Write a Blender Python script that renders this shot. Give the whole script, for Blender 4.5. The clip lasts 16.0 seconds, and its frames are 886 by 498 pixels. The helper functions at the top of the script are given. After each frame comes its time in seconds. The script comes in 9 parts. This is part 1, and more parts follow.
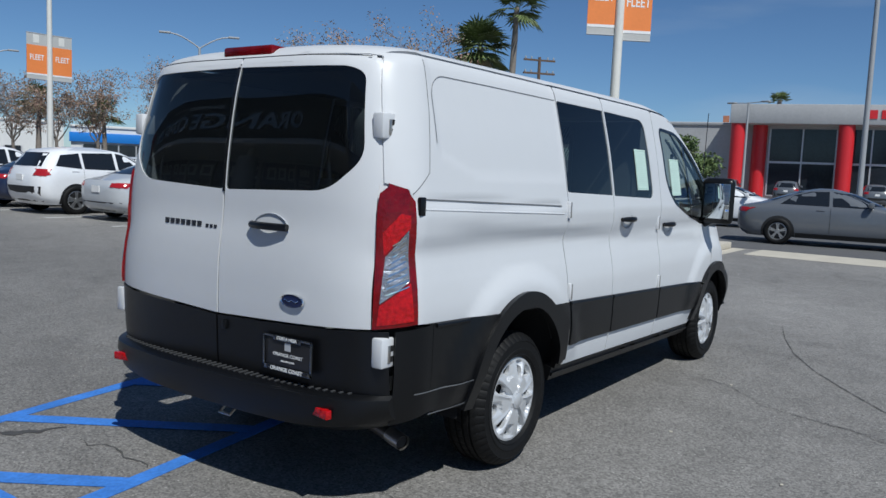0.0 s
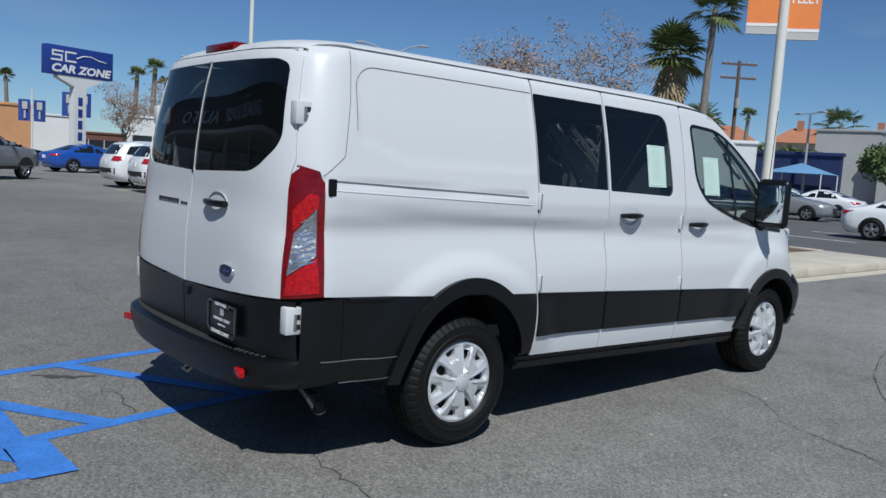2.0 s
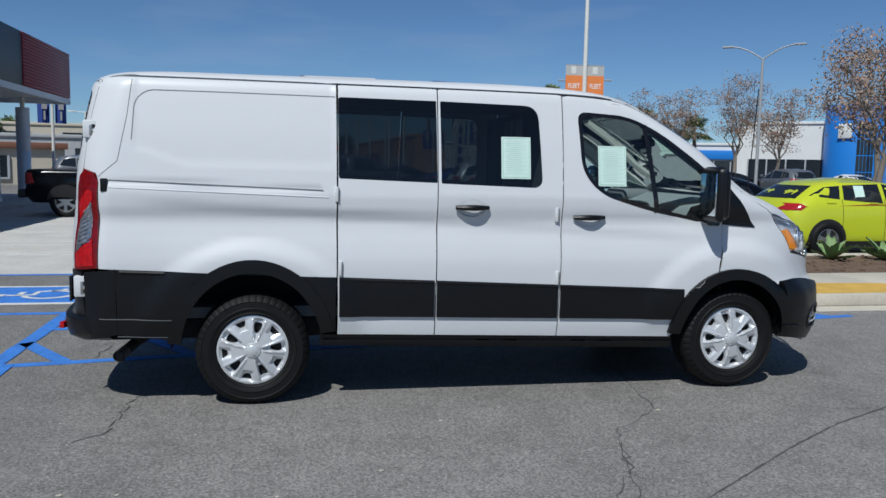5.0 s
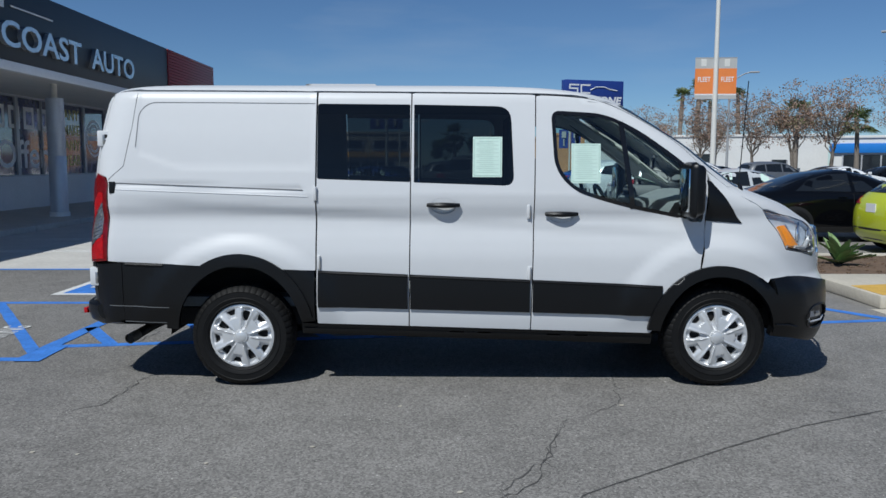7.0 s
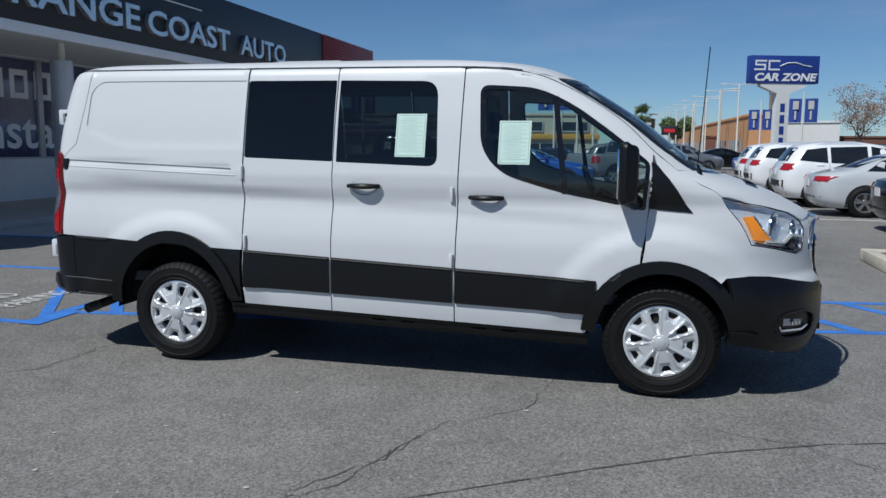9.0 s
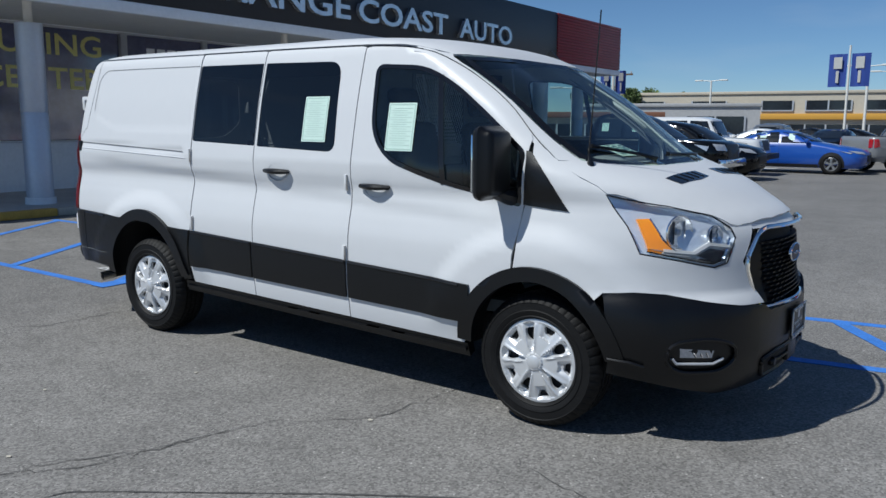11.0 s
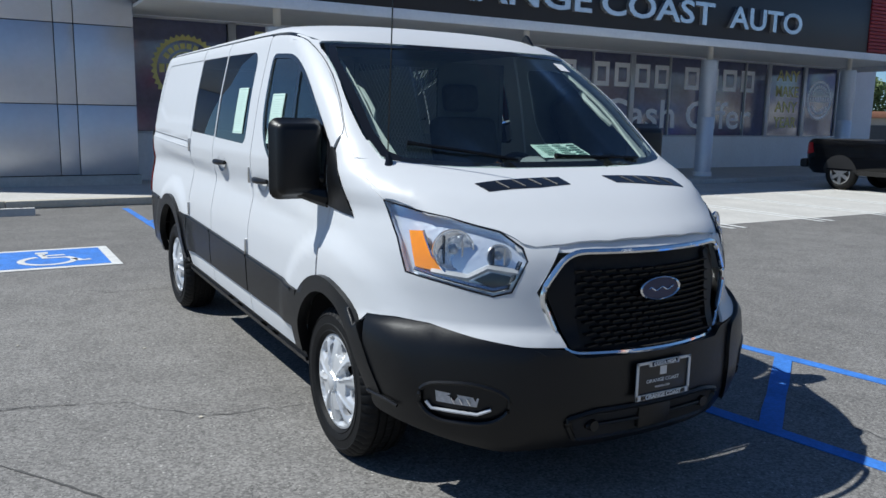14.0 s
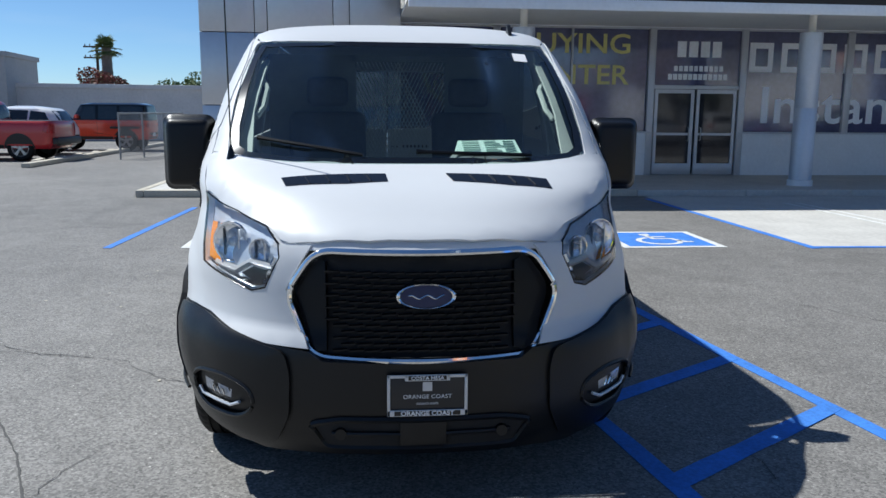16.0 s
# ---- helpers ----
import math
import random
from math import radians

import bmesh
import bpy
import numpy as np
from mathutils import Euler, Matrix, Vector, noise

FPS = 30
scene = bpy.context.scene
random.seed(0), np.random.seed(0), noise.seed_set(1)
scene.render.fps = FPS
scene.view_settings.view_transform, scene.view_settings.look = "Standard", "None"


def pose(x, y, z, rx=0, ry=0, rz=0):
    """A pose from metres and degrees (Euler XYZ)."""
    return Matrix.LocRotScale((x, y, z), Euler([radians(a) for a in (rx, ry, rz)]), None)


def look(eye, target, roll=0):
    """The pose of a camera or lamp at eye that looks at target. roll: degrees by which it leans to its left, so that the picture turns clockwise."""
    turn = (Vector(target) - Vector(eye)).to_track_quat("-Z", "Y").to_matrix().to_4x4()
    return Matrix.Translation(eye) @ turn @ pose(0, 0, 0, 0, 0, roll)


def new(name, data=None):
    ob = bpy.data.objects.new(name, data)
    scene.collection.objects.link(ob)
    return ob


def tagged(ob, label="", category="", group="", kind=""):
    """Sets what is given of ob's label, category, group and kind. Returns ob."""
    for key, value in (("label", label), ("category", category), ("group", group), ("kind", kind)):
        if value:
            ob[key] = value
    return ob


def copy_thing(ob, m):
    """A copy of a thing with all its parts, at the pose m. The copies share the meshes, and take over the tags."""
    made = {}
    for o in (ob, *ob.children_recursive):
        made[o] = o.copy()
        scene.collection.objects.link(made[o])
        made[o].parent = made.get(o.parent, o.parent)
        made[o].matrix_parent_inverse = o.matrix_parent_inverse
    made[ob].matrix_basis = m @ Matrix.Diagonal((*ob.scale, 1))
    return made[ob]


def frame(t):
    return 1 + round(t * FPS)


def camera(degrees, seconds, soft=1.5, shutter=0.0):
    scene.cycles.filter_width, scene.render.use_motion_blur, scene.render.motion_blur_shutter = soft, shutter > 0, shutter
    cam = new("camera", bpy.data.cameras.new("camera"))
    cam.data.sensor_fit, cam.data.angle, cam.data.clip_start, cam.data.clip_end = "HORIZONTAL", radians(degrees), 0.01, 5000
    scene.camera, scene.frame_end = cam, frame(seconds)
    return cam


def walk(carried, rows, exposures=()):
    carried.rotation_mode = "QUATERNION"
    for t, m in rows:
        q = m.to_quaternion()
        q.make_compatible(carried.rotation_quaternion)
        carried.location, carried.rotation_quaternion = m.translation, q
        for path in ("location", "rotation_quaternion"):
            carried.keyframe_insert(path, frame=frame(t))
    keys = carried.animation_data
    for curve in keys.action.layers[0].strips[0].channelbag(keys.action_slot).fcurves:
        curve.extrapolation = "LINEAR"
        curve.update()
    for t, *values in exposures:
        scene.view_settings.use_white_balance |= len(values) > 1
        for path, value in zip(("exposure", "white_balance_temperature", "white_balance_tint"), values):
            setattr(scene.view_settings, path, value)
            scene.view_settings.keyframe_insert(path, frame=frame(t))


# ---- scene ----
cam = camera(58.1, 16.0)
METRES, EYE, TILT, LEAN, TURN = 15.53, 1.553, 0.0, 0.0, -55.08
START_X, START_Y = -3.605, -3.012
ROWS = [
    (0.0, 0.0, 0.0, 0.0, 0.24, -5.8, -2.41),
    (0.5, 0.0308, -0.0001, -0.0017, 4.76, -5.95, -3.08),
    (1.0, 0.0545, -0.0048, -0.0007, 8.26, -6.09, -3.52),
    (1.5, 0.0679, -0.0066, -0.0007, 11.28, -6.1, -3.61),
    (2.0, 0.0843, -0.0015, -0.002, 14.54, -6.04, -3.52),
    (2.5, 0.1154, 0.0091, 0.0001, 18.64, -6.02, -3.35),
    (3.0, 0.1524, 0.0201, 0.0007, 23.56, -6.08, -3.08),
    (3.5, 0.1896, 0.0358, -0.0003, 28.91, -6.16, -2.65),
    (4.0, 0.2303, 0.0495, 0.0001, 34.39, -6.25, -2.14),
    (4.5, 0.2652, 0.0695, -0.0016, 39.42, -6.16, -1.6),
    (5.0, 0.3027, 0.0893, -0.0006, 44.18, -6.03, -1.09),
    (7.5, 0.3738, 0.1484, -0.0, 57.15, -6.19, -0.1),
    (8.0, 0.3785, 0.1715, -0.0032, 59.93, -6.52, -0.16),
    (8.5, 0.389, 0.2099, -0.001, 64.01, -6.98, -0.26),
    (9.0, 0.4028, 0.2498, -0.0009, 69.09, -7.45, -0.37),
    (11.5, 0.4018, 0.4448, 0.0016, 94.7, -9.16, -0.15),
    (12.0, 0.3982, 0.4738, 0.0009, 98.07, -9.32, 0.06),
    (12.5, 0.3947, 0.4901, 0.002, 101.21, -9.35, 0.13),
    (13.0, 0.3856, 0.502, 0.0019, 104.71, -9.27, -0.07),
    (13.5, 0.3647, 0.5285, 0.0012, 109.14, -9.22, -0.56),
    (14.0, 0.3438, 0.5633, 0.0016, 114.78, -9.35, -1.06),
    (14.5, 0.3161, 0.5935, 0.0001, 121.42, -9.56, -1.26),
    (15.0, 0.2886, 0.6263, 0.0006, 128.44, -9.78, -1.16),
    (15.5, 0.2627, 0.65, -0.0001, 134.84, -9.83, -0.8),
    (16.0, 0.2504, 0.6752, 0.0021, 139.76, -9.73, -0.46),
]
walk(cam, [(t, pose(START_X, START_Y, EYE, TILT, LEAN, TURN) @ pose(METRES * x, METRES * y, METRES * z, 90 + pitch, roll, yaw)) for t, x, y, z, yaw, pitch, roll in ROWS], exposures=[(0.0, 0.02, 5950, 6), (5.0, 0.0, 5950, 6), (9.0, -0.03, 5950, 6), (11.5, 0.18, 5950, 6), (14.5, 0.43, 5950, 6), (16.0, 0.58, 5950, 6)])


# ---------------------------------------------------------------- light
# the sun stands behind and to the right of the van; it throws shadows towards (+x, +y)
SUN_X, SUN_Y, SUN_Z = -0.38, -0.64, 1.0
sun_elevation = math.atan2(SUN_Z, math.hypot(SUN_X, SUN_Y))
sun_data = bpy.data.lights.new("sun", "SUN")
sun_data.energy, sun_data.angle, sun_data.color = 4.1, radians(0.6), (1.0, 0.95, 0.88)
sun = new("sun", sun_data)
sun.matrix_world = look((SUN_X * 60, SUN_Y * 60, SUN_Z * 60), (0, 0, 0))
world = bpy.data.worlds.new("sky")
scene.world = world
world.use_nodes = True
wn, wl = world.node_tree.nodes, world.node_tree.links
sky = wn.new("ShaderNodeTexSky")
sky.sky_type, sky.sun_disc = "NISHITA", False
sky.sun_elevation = sun_elevation
sky.sun_rotation = math.atan2(SUN_X, SUN_Y)
sky.altitude, sky.air_density, sky.dust_density, sky.ozone_density = 20, 0.75, 0.05, 4.5
# thin high clouds low over the horizon
w_geo = wn.new("ShaderNodeTexCoord")
w_map = wn.new("ShaderNodeMapping")
w_map.inputs["Scale"].default_value = (1.3, 1.3, 7.0)
w_noise = wn.new("ShaderNodeTexNoise")
w_noise.inputs["Scale"].default_value, w_noise.inputs["Detail"].default_value = 1.7, 8
w_ramp = wn.new("ShaderNodeMapRange")
w_ramp.inputs["From Min"].default_value, w_ramp.inputs["From Max"].default_value = 0.56, 0.80
w_ramp.inputs["To Max"].default_value = 0.22
w_mix = wn.new("ShaderNodeMix")
w_mix.data_type = "RGBA"
w_mix.inputs["B"].default_value = (8.0, 8.3, 8.8, 1)
wl.new(w_geo.outputs["Generated"], w_map.inputs["Vector"])
wl.new(w_map.outputs["Vector"], w_noise.inputs["Vector"])
wl.new(w_noise.outputs["Fac"], w_ramp.inputs["Value"])
wl.new(w_ramp.outputs["Result"], w_mix.inputs["Factor"])
w_tint = wn.new("ShaderNodeMix")
w_tint.data_type, w_tint.blend_type = "RGBA", "MULTIPLY"
w_tint.inputs["Factor"].default_value = 1.0
w_tint.inputs["B"].default_value = (0.90, 1.0, 1.08, 1)
wl.new(sky.outputs["Color"], w_tint.inputs["A"])
wl.new(w_tint.outputs["Result"], w_mix.inputs["A"])
wl.new(w_mix.outputs["Result"], wn["Background"].inputs["Color"])
wn["Background"].inputs["Strength"].default_value = 0.064


# ---------------------------------------------------------------- materials
def material(name, color, rough=0.5, metal=0.0, vary=0.0, scale=8.0, bump=0.0, bump_scale=60.0, coat=0.0, spread=0.0, spec=0.5):
    """A principled material with colour variation at two scales and fine relief, in object space."""
    m = bpy.data.materials.new(name)
    m.use_nodes = True
    n, l = m.node_tree.nodes, m.node_tree.links
    b = n["Principled BSDF"]
    b.inputs["Base Color"].default_value = (*color, 1)
    b.inputs["Roughness"].default_value = rough
    b.inputs["Metallic"].default_value = metal
    b.inputs["Coat Weight"].default_value = coat
    b.inputs["Coat Roughness"].default_value = 0.07
    b.inputs["Specular IOR Level"].default_value = spec
    co = n.new("ShaderNodeTexCoord")
    if vary or spread:
        big, small = n.new("ShaderNodeTexNoise"), n.new("ShaderNodeTexNoise")
        big.inputs["Scale"].default_value, big.inputs["Detail"].default_value = scale, 5
        small.inputs["Scale"].default_value, small.inputs["Detail"].default_value = scale * 9, 4
        add = n.new("ShaderNodeMath")
        add.operation = "ADD"
        l.new(co.outputs["Object"], big.inputs["Vector"])
        l.new(co.outputs["Object"], small.inputs["Vector"])
        l.new(big.outputs["Fac"], add.inputs[0])
        l.new(small.outputs["Fac"], add.inputs[1])
        span = n.new("ShaderNodeMapRange")
        span.inputs["From Min"].default_value, span.inputs["From Max"].default_value = 0.6, 1.4
        span.inputs["To Min"].default_value, span.inputs["To Max"].default_value = 1 - vary, 1 + vary
        l.new(add.outputs["Value"], span.inputs["Value"])
        last = span.outputs["Result"]
        if spread:
            info, each, times = n.new("ShaderNodeObjectInfo"), n.new("ShaderNodeMapRange"), n.new("ShaderNodeMath")
            each.inputs["To Min"].default_value, each.inputs["To Max"].default_value = 1 - spread, 1 + spread
            times.operation = "MULTIPLY"
            l.new(info.outputs["Random"], each.inputs["Value"])
            l.new(each.outputs["Result"], times.inputs[0])
            l.new(last, times.inputs[1])
            last = times.outputs["Value"]
        tint = n.new("ShaderNodeVectorMath")
        tint.operation = "SCALE"
        tint.inputs[0].default_value = color
        l.new(last, tint.inputs["Scale"])
        l.new(tint.outputs["Vector"], b.inputs["Base Color"])
    if bump:
        grain, bp = n.new("ShaderNodeTexNoise"), n.new("ShaderNodeBump")
        grain.inputs["Scale"].default_value, grain.inputs["Detail"].default_value = bump_scale, 6
        bp.inputs["Strength"].default_value, bp.inputs["Distance"].default_value = bump, 0.01
        l.new(co.outputs["Object"], grain.inputs["Vector"])
        l.new(grain.outputs["Fac"], bp.inputs["Height"])
        l.new(bp.outputs["Normal"], b.inputs["Normal"])
    return m


def glass(name, tint, clear, rough=0.0, ior=1.45):
    """Tinted pane: a mirror-smooth gloss by Fresnel over a see-through tint."""
    m = bpy.data.materials.new(name)
    m.use_nodes = True
    n, l = m.node_tree.nodes, m.node_tree.links
    out = n["Material Output"]
    n.remove(n["Principled BSDF"])
    see, dark, gloss = n.new("ShaderNodeBsdfTransparent"), n.new("ShaderNodeBsdfDiffuse"), n.new("ShaderNodeBsdfGlossy")
    see.inputs["Color"].default_value = (*tint, 1)
    dark.inputs["Color"].default_value = (0.012, 0.014, 0.016, 1)
    gloss.inputs["Roughness"].default_value = rough
    body, top, fres = n.new("ShaderNodeMixShader"), n.new("ShaderNodeMixShader"), n.new("ShaderNodeFresnel")
    fres.inputs["IOR"].default_value = ior
    body.inputs["Fac"].default_value = clear
    l.new(dark.outputs["BSDF"], body.inputs[1])
    l.new(see.outputs["BSDF"], body.inputs[2])
    l.new(fres.outputs["Fac"], top.inputs["Fac"])
    l.new(body.outputs["Shader"], top.inputs[1])
    l.new(gloss.outputs["BSDF"], top.inputs[2])
    l.new(top.outputs["Shader"], out.inputs["Surface"])
    return m


def asphalt_material():
    m = material("asphalt", (0.1, 0.1, 0.1), 0.65, spec=0.25)
    n, l = m.node_tree.nodes, m.node_tree.links
    b, co = n["Principled BSDF"], n["Texture Coordinate"]

    def tex(kind, scale, **kw):
        t = n.new(kind)
        t.inputs["Scale"].default_value = scale
        for k, v in kw.items():
            t.inputs[k].default_value = v
        l.new(co.outputs["Object"], t.inputs["Vector"])
        return t

    def remap(src, a, b2, c, d):
        r = n.new("ShaderNodeMapRange")
        for i, v in zip(("From Min", "From Max", "To Min", "To Max"), (a, b2, c, d)):
            r.inputs[i].default_value = v
        l.new(src, r.inputs["Value"])
        return r.outputs["Result"]

    def times(a, b2):
        r = n.new("ShaderNodeMath")
        r.operation = "MULTIPLY"
        l.new(a, r.inputs[0])
        l.new(b2, r.inputs[1])
        return r.outputs["Value"]

    wide = remap(tex("ShaderNodeTexNoise", 0.22, Detail=6, Roughness=0.6).outputs["Fac"], 0.3, 0.7, 0.80, 1.18)
    mid = remap(tex("ShaderNodeTexNoise", 2.6, Detail=8, Roughness=0.65).outputs["Fac"], 0.3, 0.7, 0.86, 1.12)
    chips = remap(tex("ShaderNodeTexVoronoi", 95).outputs["Color"], 0.0, 1.0, 0.45, 1.55)
    speck = remap(tex("ShaderNodeTexNoise", 75, Detail=2).outputs["Fac"], 0.66, 0.74, 1.0, 1.9)
    stain = remap(tex("ShaderNodeTexNoise", 0.55, Detail=3, Distortion=1.5).outputs["Fac"], 0.62, 0.74, 1.0, 0.80)
    spots = remap(tex("ShaderNodeTexVoronoi", 17).outputs["Distance"], 0.055, 0.10, 2.3, 1.0)
    # glare towards the aisle ahead of the van, painted in: paler with X
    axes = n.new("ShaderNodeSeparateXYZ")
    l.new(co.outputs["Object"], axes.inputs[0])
    glare_ahead = remap(axes.outputs["X"], 2.5, 7.0, 0.98, 1.20)
    all_of = times(times(times(wide, mid), times(chips, speck)), times(times(stain, spots), glare_ahead))
    tint = n.new("ShaderNodeVectorMath")
    tint.operation = "SCALE"
    tint.inputs[0].default_value = (0.198, 0.190, 0.178)
    l.new(all_of, tint.inputs["Scale"])
    l.new(tint.outputs["Vector"], b.inputs["Base Color"])
    bp = n.new("ShaderNodeBump")
    bp.inputs["Strength"].default_value, bp.inputs["Distance"].default_value = 0.7, 0.006
    l.new(chips, bp.inputs["Height"])
    l.new(bp.outputs["Normal"], b.inputs["Normal"])
    return m


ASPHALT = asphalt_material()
WHITE_PAINT = material("white_paint", (0.60, 0.61, 0.62), 0.36, coat=0.0, spec=0.3, vary=0.012, scale=1.5)
BLACK_PLASTIC = material("black_plastic", (0.0035, 0.0038, 0.0046), 0.36, spec=0.38, bump=0.10, bump_scale=420, vary=0.12, scale=6)
GLOSS_BLACK = material("gloss_black", (0.008, 0.008, 0.009), 0.15, vary=0.1)
RUBBER = material("tyre_rubber", (0.006, 0.006, 0.0062), 0.62, spec=0.22, vary=0.3, scale=14, bump=0.2, bump_scale=90)
SILVER = material("silver_plastic", (0.60, 0.61, 0.62), 0.34, metal=0.35, vary=0.05, scale=20)
CHROME = material("chrome", (0.80, 0.81, 0.82), 0.09, metal=1.0)
STEEL = material("dull_steel", (0.48, 0.46, 0.43), 0.32, metal=0.9, vary=0.2, scale=30)
UNDERSIDE = material("underbody_black", (0.010, 0.010, 0.011), 0.85, vary=0.3)
TINTED = glass("privacy_glass", (0.20, 0.23, 0.24), 0.80, ior=1.58)
CLEAR = glass("window_glass", (0.72, 0.83, 0.82), 0.95, ior=1.65)
SCREEN = glass("windscreen_glass", (0.70, 0.84, 0.84), 0.95, ior=1.75)
LENS = glass("clear_lens", (0.9, 0.92, 0.95), 0.97)
RED_LENS = material("red_lens", (0.15, 0.0015, 0.003), 0.09, vary=0.55, scale=30, bump=0.25, bump_scale=50, spec=0.5)
AMBER = material("amber_lens", (0.95, 0.34, 0.018), 0.15, coat=0.6, vary=0.1, scale=40)
MINT_PAPER = material("mint_paper", (0.58, 0.74, 0.66), 0.7, vary=0.05, scale=25)
CABIN_GREY = material("cabin_grey", (0.17, 0.185, 0.19), 0.75, vary=0.15, scale=12)
SEAT_CLOTH = material("seat_cloth", (0.07, 0.072, 0.078), 0.9, vary=0.2, scale=30, bump=0.3, bump_scale=300)
LIGHT_TRIM = material("light_trim", (0.52, 0.54, 0.50), 0.7, vary=0.06)
OVAL_BLUE = material("badge_blue", (0.012, 0.020, 0.075), 0.4)
WHITE_TEXT = material("white_lettering", (0.78, 0.78, 0.77), 0.5)


# ---------------------------------------------------------------- mesh helpers
from mathutils.geometry import delaunay_2d_cdt


def thing(name, label, category, place=(0, 0, 0), rz=0.0, group="", kind=""):
    """An empty at the base of a thing; its parts are parented to it."""
    ob = new(name)
    ob.matrix_basis = pose(*place, 0, 0, rz)
    return tagged(ob, label, category, group, kind)


def link(name, mesh, mat, parent=None, label="", smooth=None):
    if mat is not None and not mesh.materials:
        mesh.materials.append(mat)
    if smooth is not None and len(mesh.polygons):
        mesh.shade_smooth()
        if smooth < 179:
            mesh.set_sharp_from_angle(angle=radians(smooth))
    ob = new(name, mesh)
    if parent is not None:
        ob.parent = parent
    if label:
        tagged(ob, label)
    return ob


def part(name, bm, mat, parent=None, label="", smooth=35):
    mesh = bpy.data.meshes.new(name)
    bm.to_mesh(mesh)
    bm.free()
    return link(name, mesh, mat, parent, label, smooth)


def from_faces(verts, faces):
    bm = bmesh.new()
    vs = [bm.verts.new(v) for v in verts]
    for f in faces:
        try:
            bm.faces.new([vs[i] for i in f])
        except ValueError:
            pass
    return bm


def box(bm, x0, y0, z0, x1, y1, z1, bevel=0.0, segments=2, m=None):
    made = bmesh.ops.create_cube(bm, size=1.0)["verts"]
    t = Matrix.Translation(((x0 + x1) / 2, (y0 + y1) / 2, (z0 + z1) / 2)) @ Matrix.Diagonal((abs(x1 - x0), abs(y1 - y0), abs(z1 - z0), 1))
    bmesh.ops.transform(bm, matrix=t, verts=made)
    if bevel:
        edges = list({e for v in made for e in v.link_edges})
        made = bmesh.ops.bevel(bm, geom=edges, offset=bevel, segments=segments, affect="EDGES", profile=0.5)["verts"] or made
    if m is not None:
        bmesh.ops.transform(bm, matrix=m, verts=made)
    return bm


def boxed(*a, **k):
    return box(bmesh.new(), *a, **k)


def tube(bm, points, radius, sides=8, cap=True, closed=False):
    """A round bar along points; radius may be one number or one for each point."""
    pts = [Vector(p) for p in points]
    rings = []
    n = len(pts)
    for i, p in enumerate(pts):
        a = pts[(i - 1) % n] if (i or closed) else p
        b = pts[(i + 1) % n] if (i < n - 1 or closed) else p
        d = (b - a).normalized()
        up = Vector((0, 0, 1)) if abs(d.z) < 0.9 else Vector((1, 0, 0))
        u = d.cross(up).normalized()
        v = u.cross(d)
        r = radius[i] if hasattr(radius, "__len__") else radius
        rings.append([bm.verts.new(p + u * math.cos(t) * r + v * math.sin(t) * r) for t in (2 * math.pi * k / sides for k in range(sides))])
    for i in range(n if closed else n - 1):
        a, b = rings[i], rings[(i + 1) % n]
        for k in range(sides):
            bm.faces.new((a[k], a[(k + 1) % sides], b[(k + 1) % sides], b[k]))
    if cap and not closed:
        bm.faces.new(rings[0])
        bm.faces.new(rings[-1][::-1])
    return bm


def lathe(bm, profile, sides=32, axis="y", centre=(0, 0, 0)):
    """Turns a profile of (along, radius) about an axis."""
    rings = []
    for along, r in profile:
        ring = []
        for k in range(sides):
            a = 2 * math.pi * k / sides
            c, s = math.cos(a) * r, math.sin(a) * r
            p = {"y": (c, along, s), "z": (c, s, along), "x": (along, c, s)}[axis]
            ring.append(bm.verts.new(Vector(p) + Vector(centre)))
        rings.append(ring)
    for a, b in zip(rings, rings[1:]):
        for k in range(sides):
            bm.faces.new((a[k], b[k], b[(k + 1) % sides], a[(k + 1) % sides]))
    return bm


def prism(bm, outline, depth, m=None):
    """A flat outline in x and z, drawn out from y = 0 to y = depth."""
    a = [bm.verts.new((x, 0, z)) for x, z in outline]
    b = [bm.verts.new((x, depth, z)) for x, z in outline]
    bm.faces.new(a)
    bm.faces.new(b[::-1])
    n = len(a)
    for i in range(n):
        bm.faces.new((a[(i + 1) % n], a[i], b[i], b[(i + 1) % n]))
    bmesh.ops.recalc_face_normals(bm, faces=bm.faces)
    if m is not None:
        bmesh.ops.transform(bm, matrix=m, verts=a + b)
    return bm


def lettering(text, size, mat, parent, m, depth=0.004, name="lettering", align="CENTER", stretch=1.0, shear=0.0, heavy=0.0, label=""):
    """Raised letters as a mesh, with the built-in font. They lie in the local x and y."""
    cu = bpy.data.curves.new(name, "FONT")
    cu.body, cu.size, cu.extrude, cu.align_x, cu.shear, cu.offset = text, size, depth, align, shear, heavy
    cu.resolution_u = 3
    tmp = bpy.data.objects.new(name, cu)
    mesh = bpy.data.meshes.new_from_object(tmp)
    bpy.data.objects.remove(tmp)
    bpy.data.curves.remove(cu)
    mesh.transform(m @ Matrix.Diagonal((stretch, 1, 1, 1)))
    mesh.materials.clear()
    return link(name, mesh, mat, parent, label)


def pchip(xs, ys):
    xs, ys = np.asarray(xs, float), np.asarray(ys, float)
    h, d = np.diff(xs), np.diff(ys) / np.diff(xs)
    m = np.zeros_like(xs)
    m[0], m[-1] = d[0], d[-1]
    for i in range(1, len(xs) - 1):
        if d[i - 1] * d[i] > 0:
            w1, w2 = 2 * h[i] + h[i - 1], h[i] + 2 * h[i - 1]
            m[i] = (w1 + w2) / (w1 / d[i - 1] + w2 / d[i])

    return xs, h, ys, m


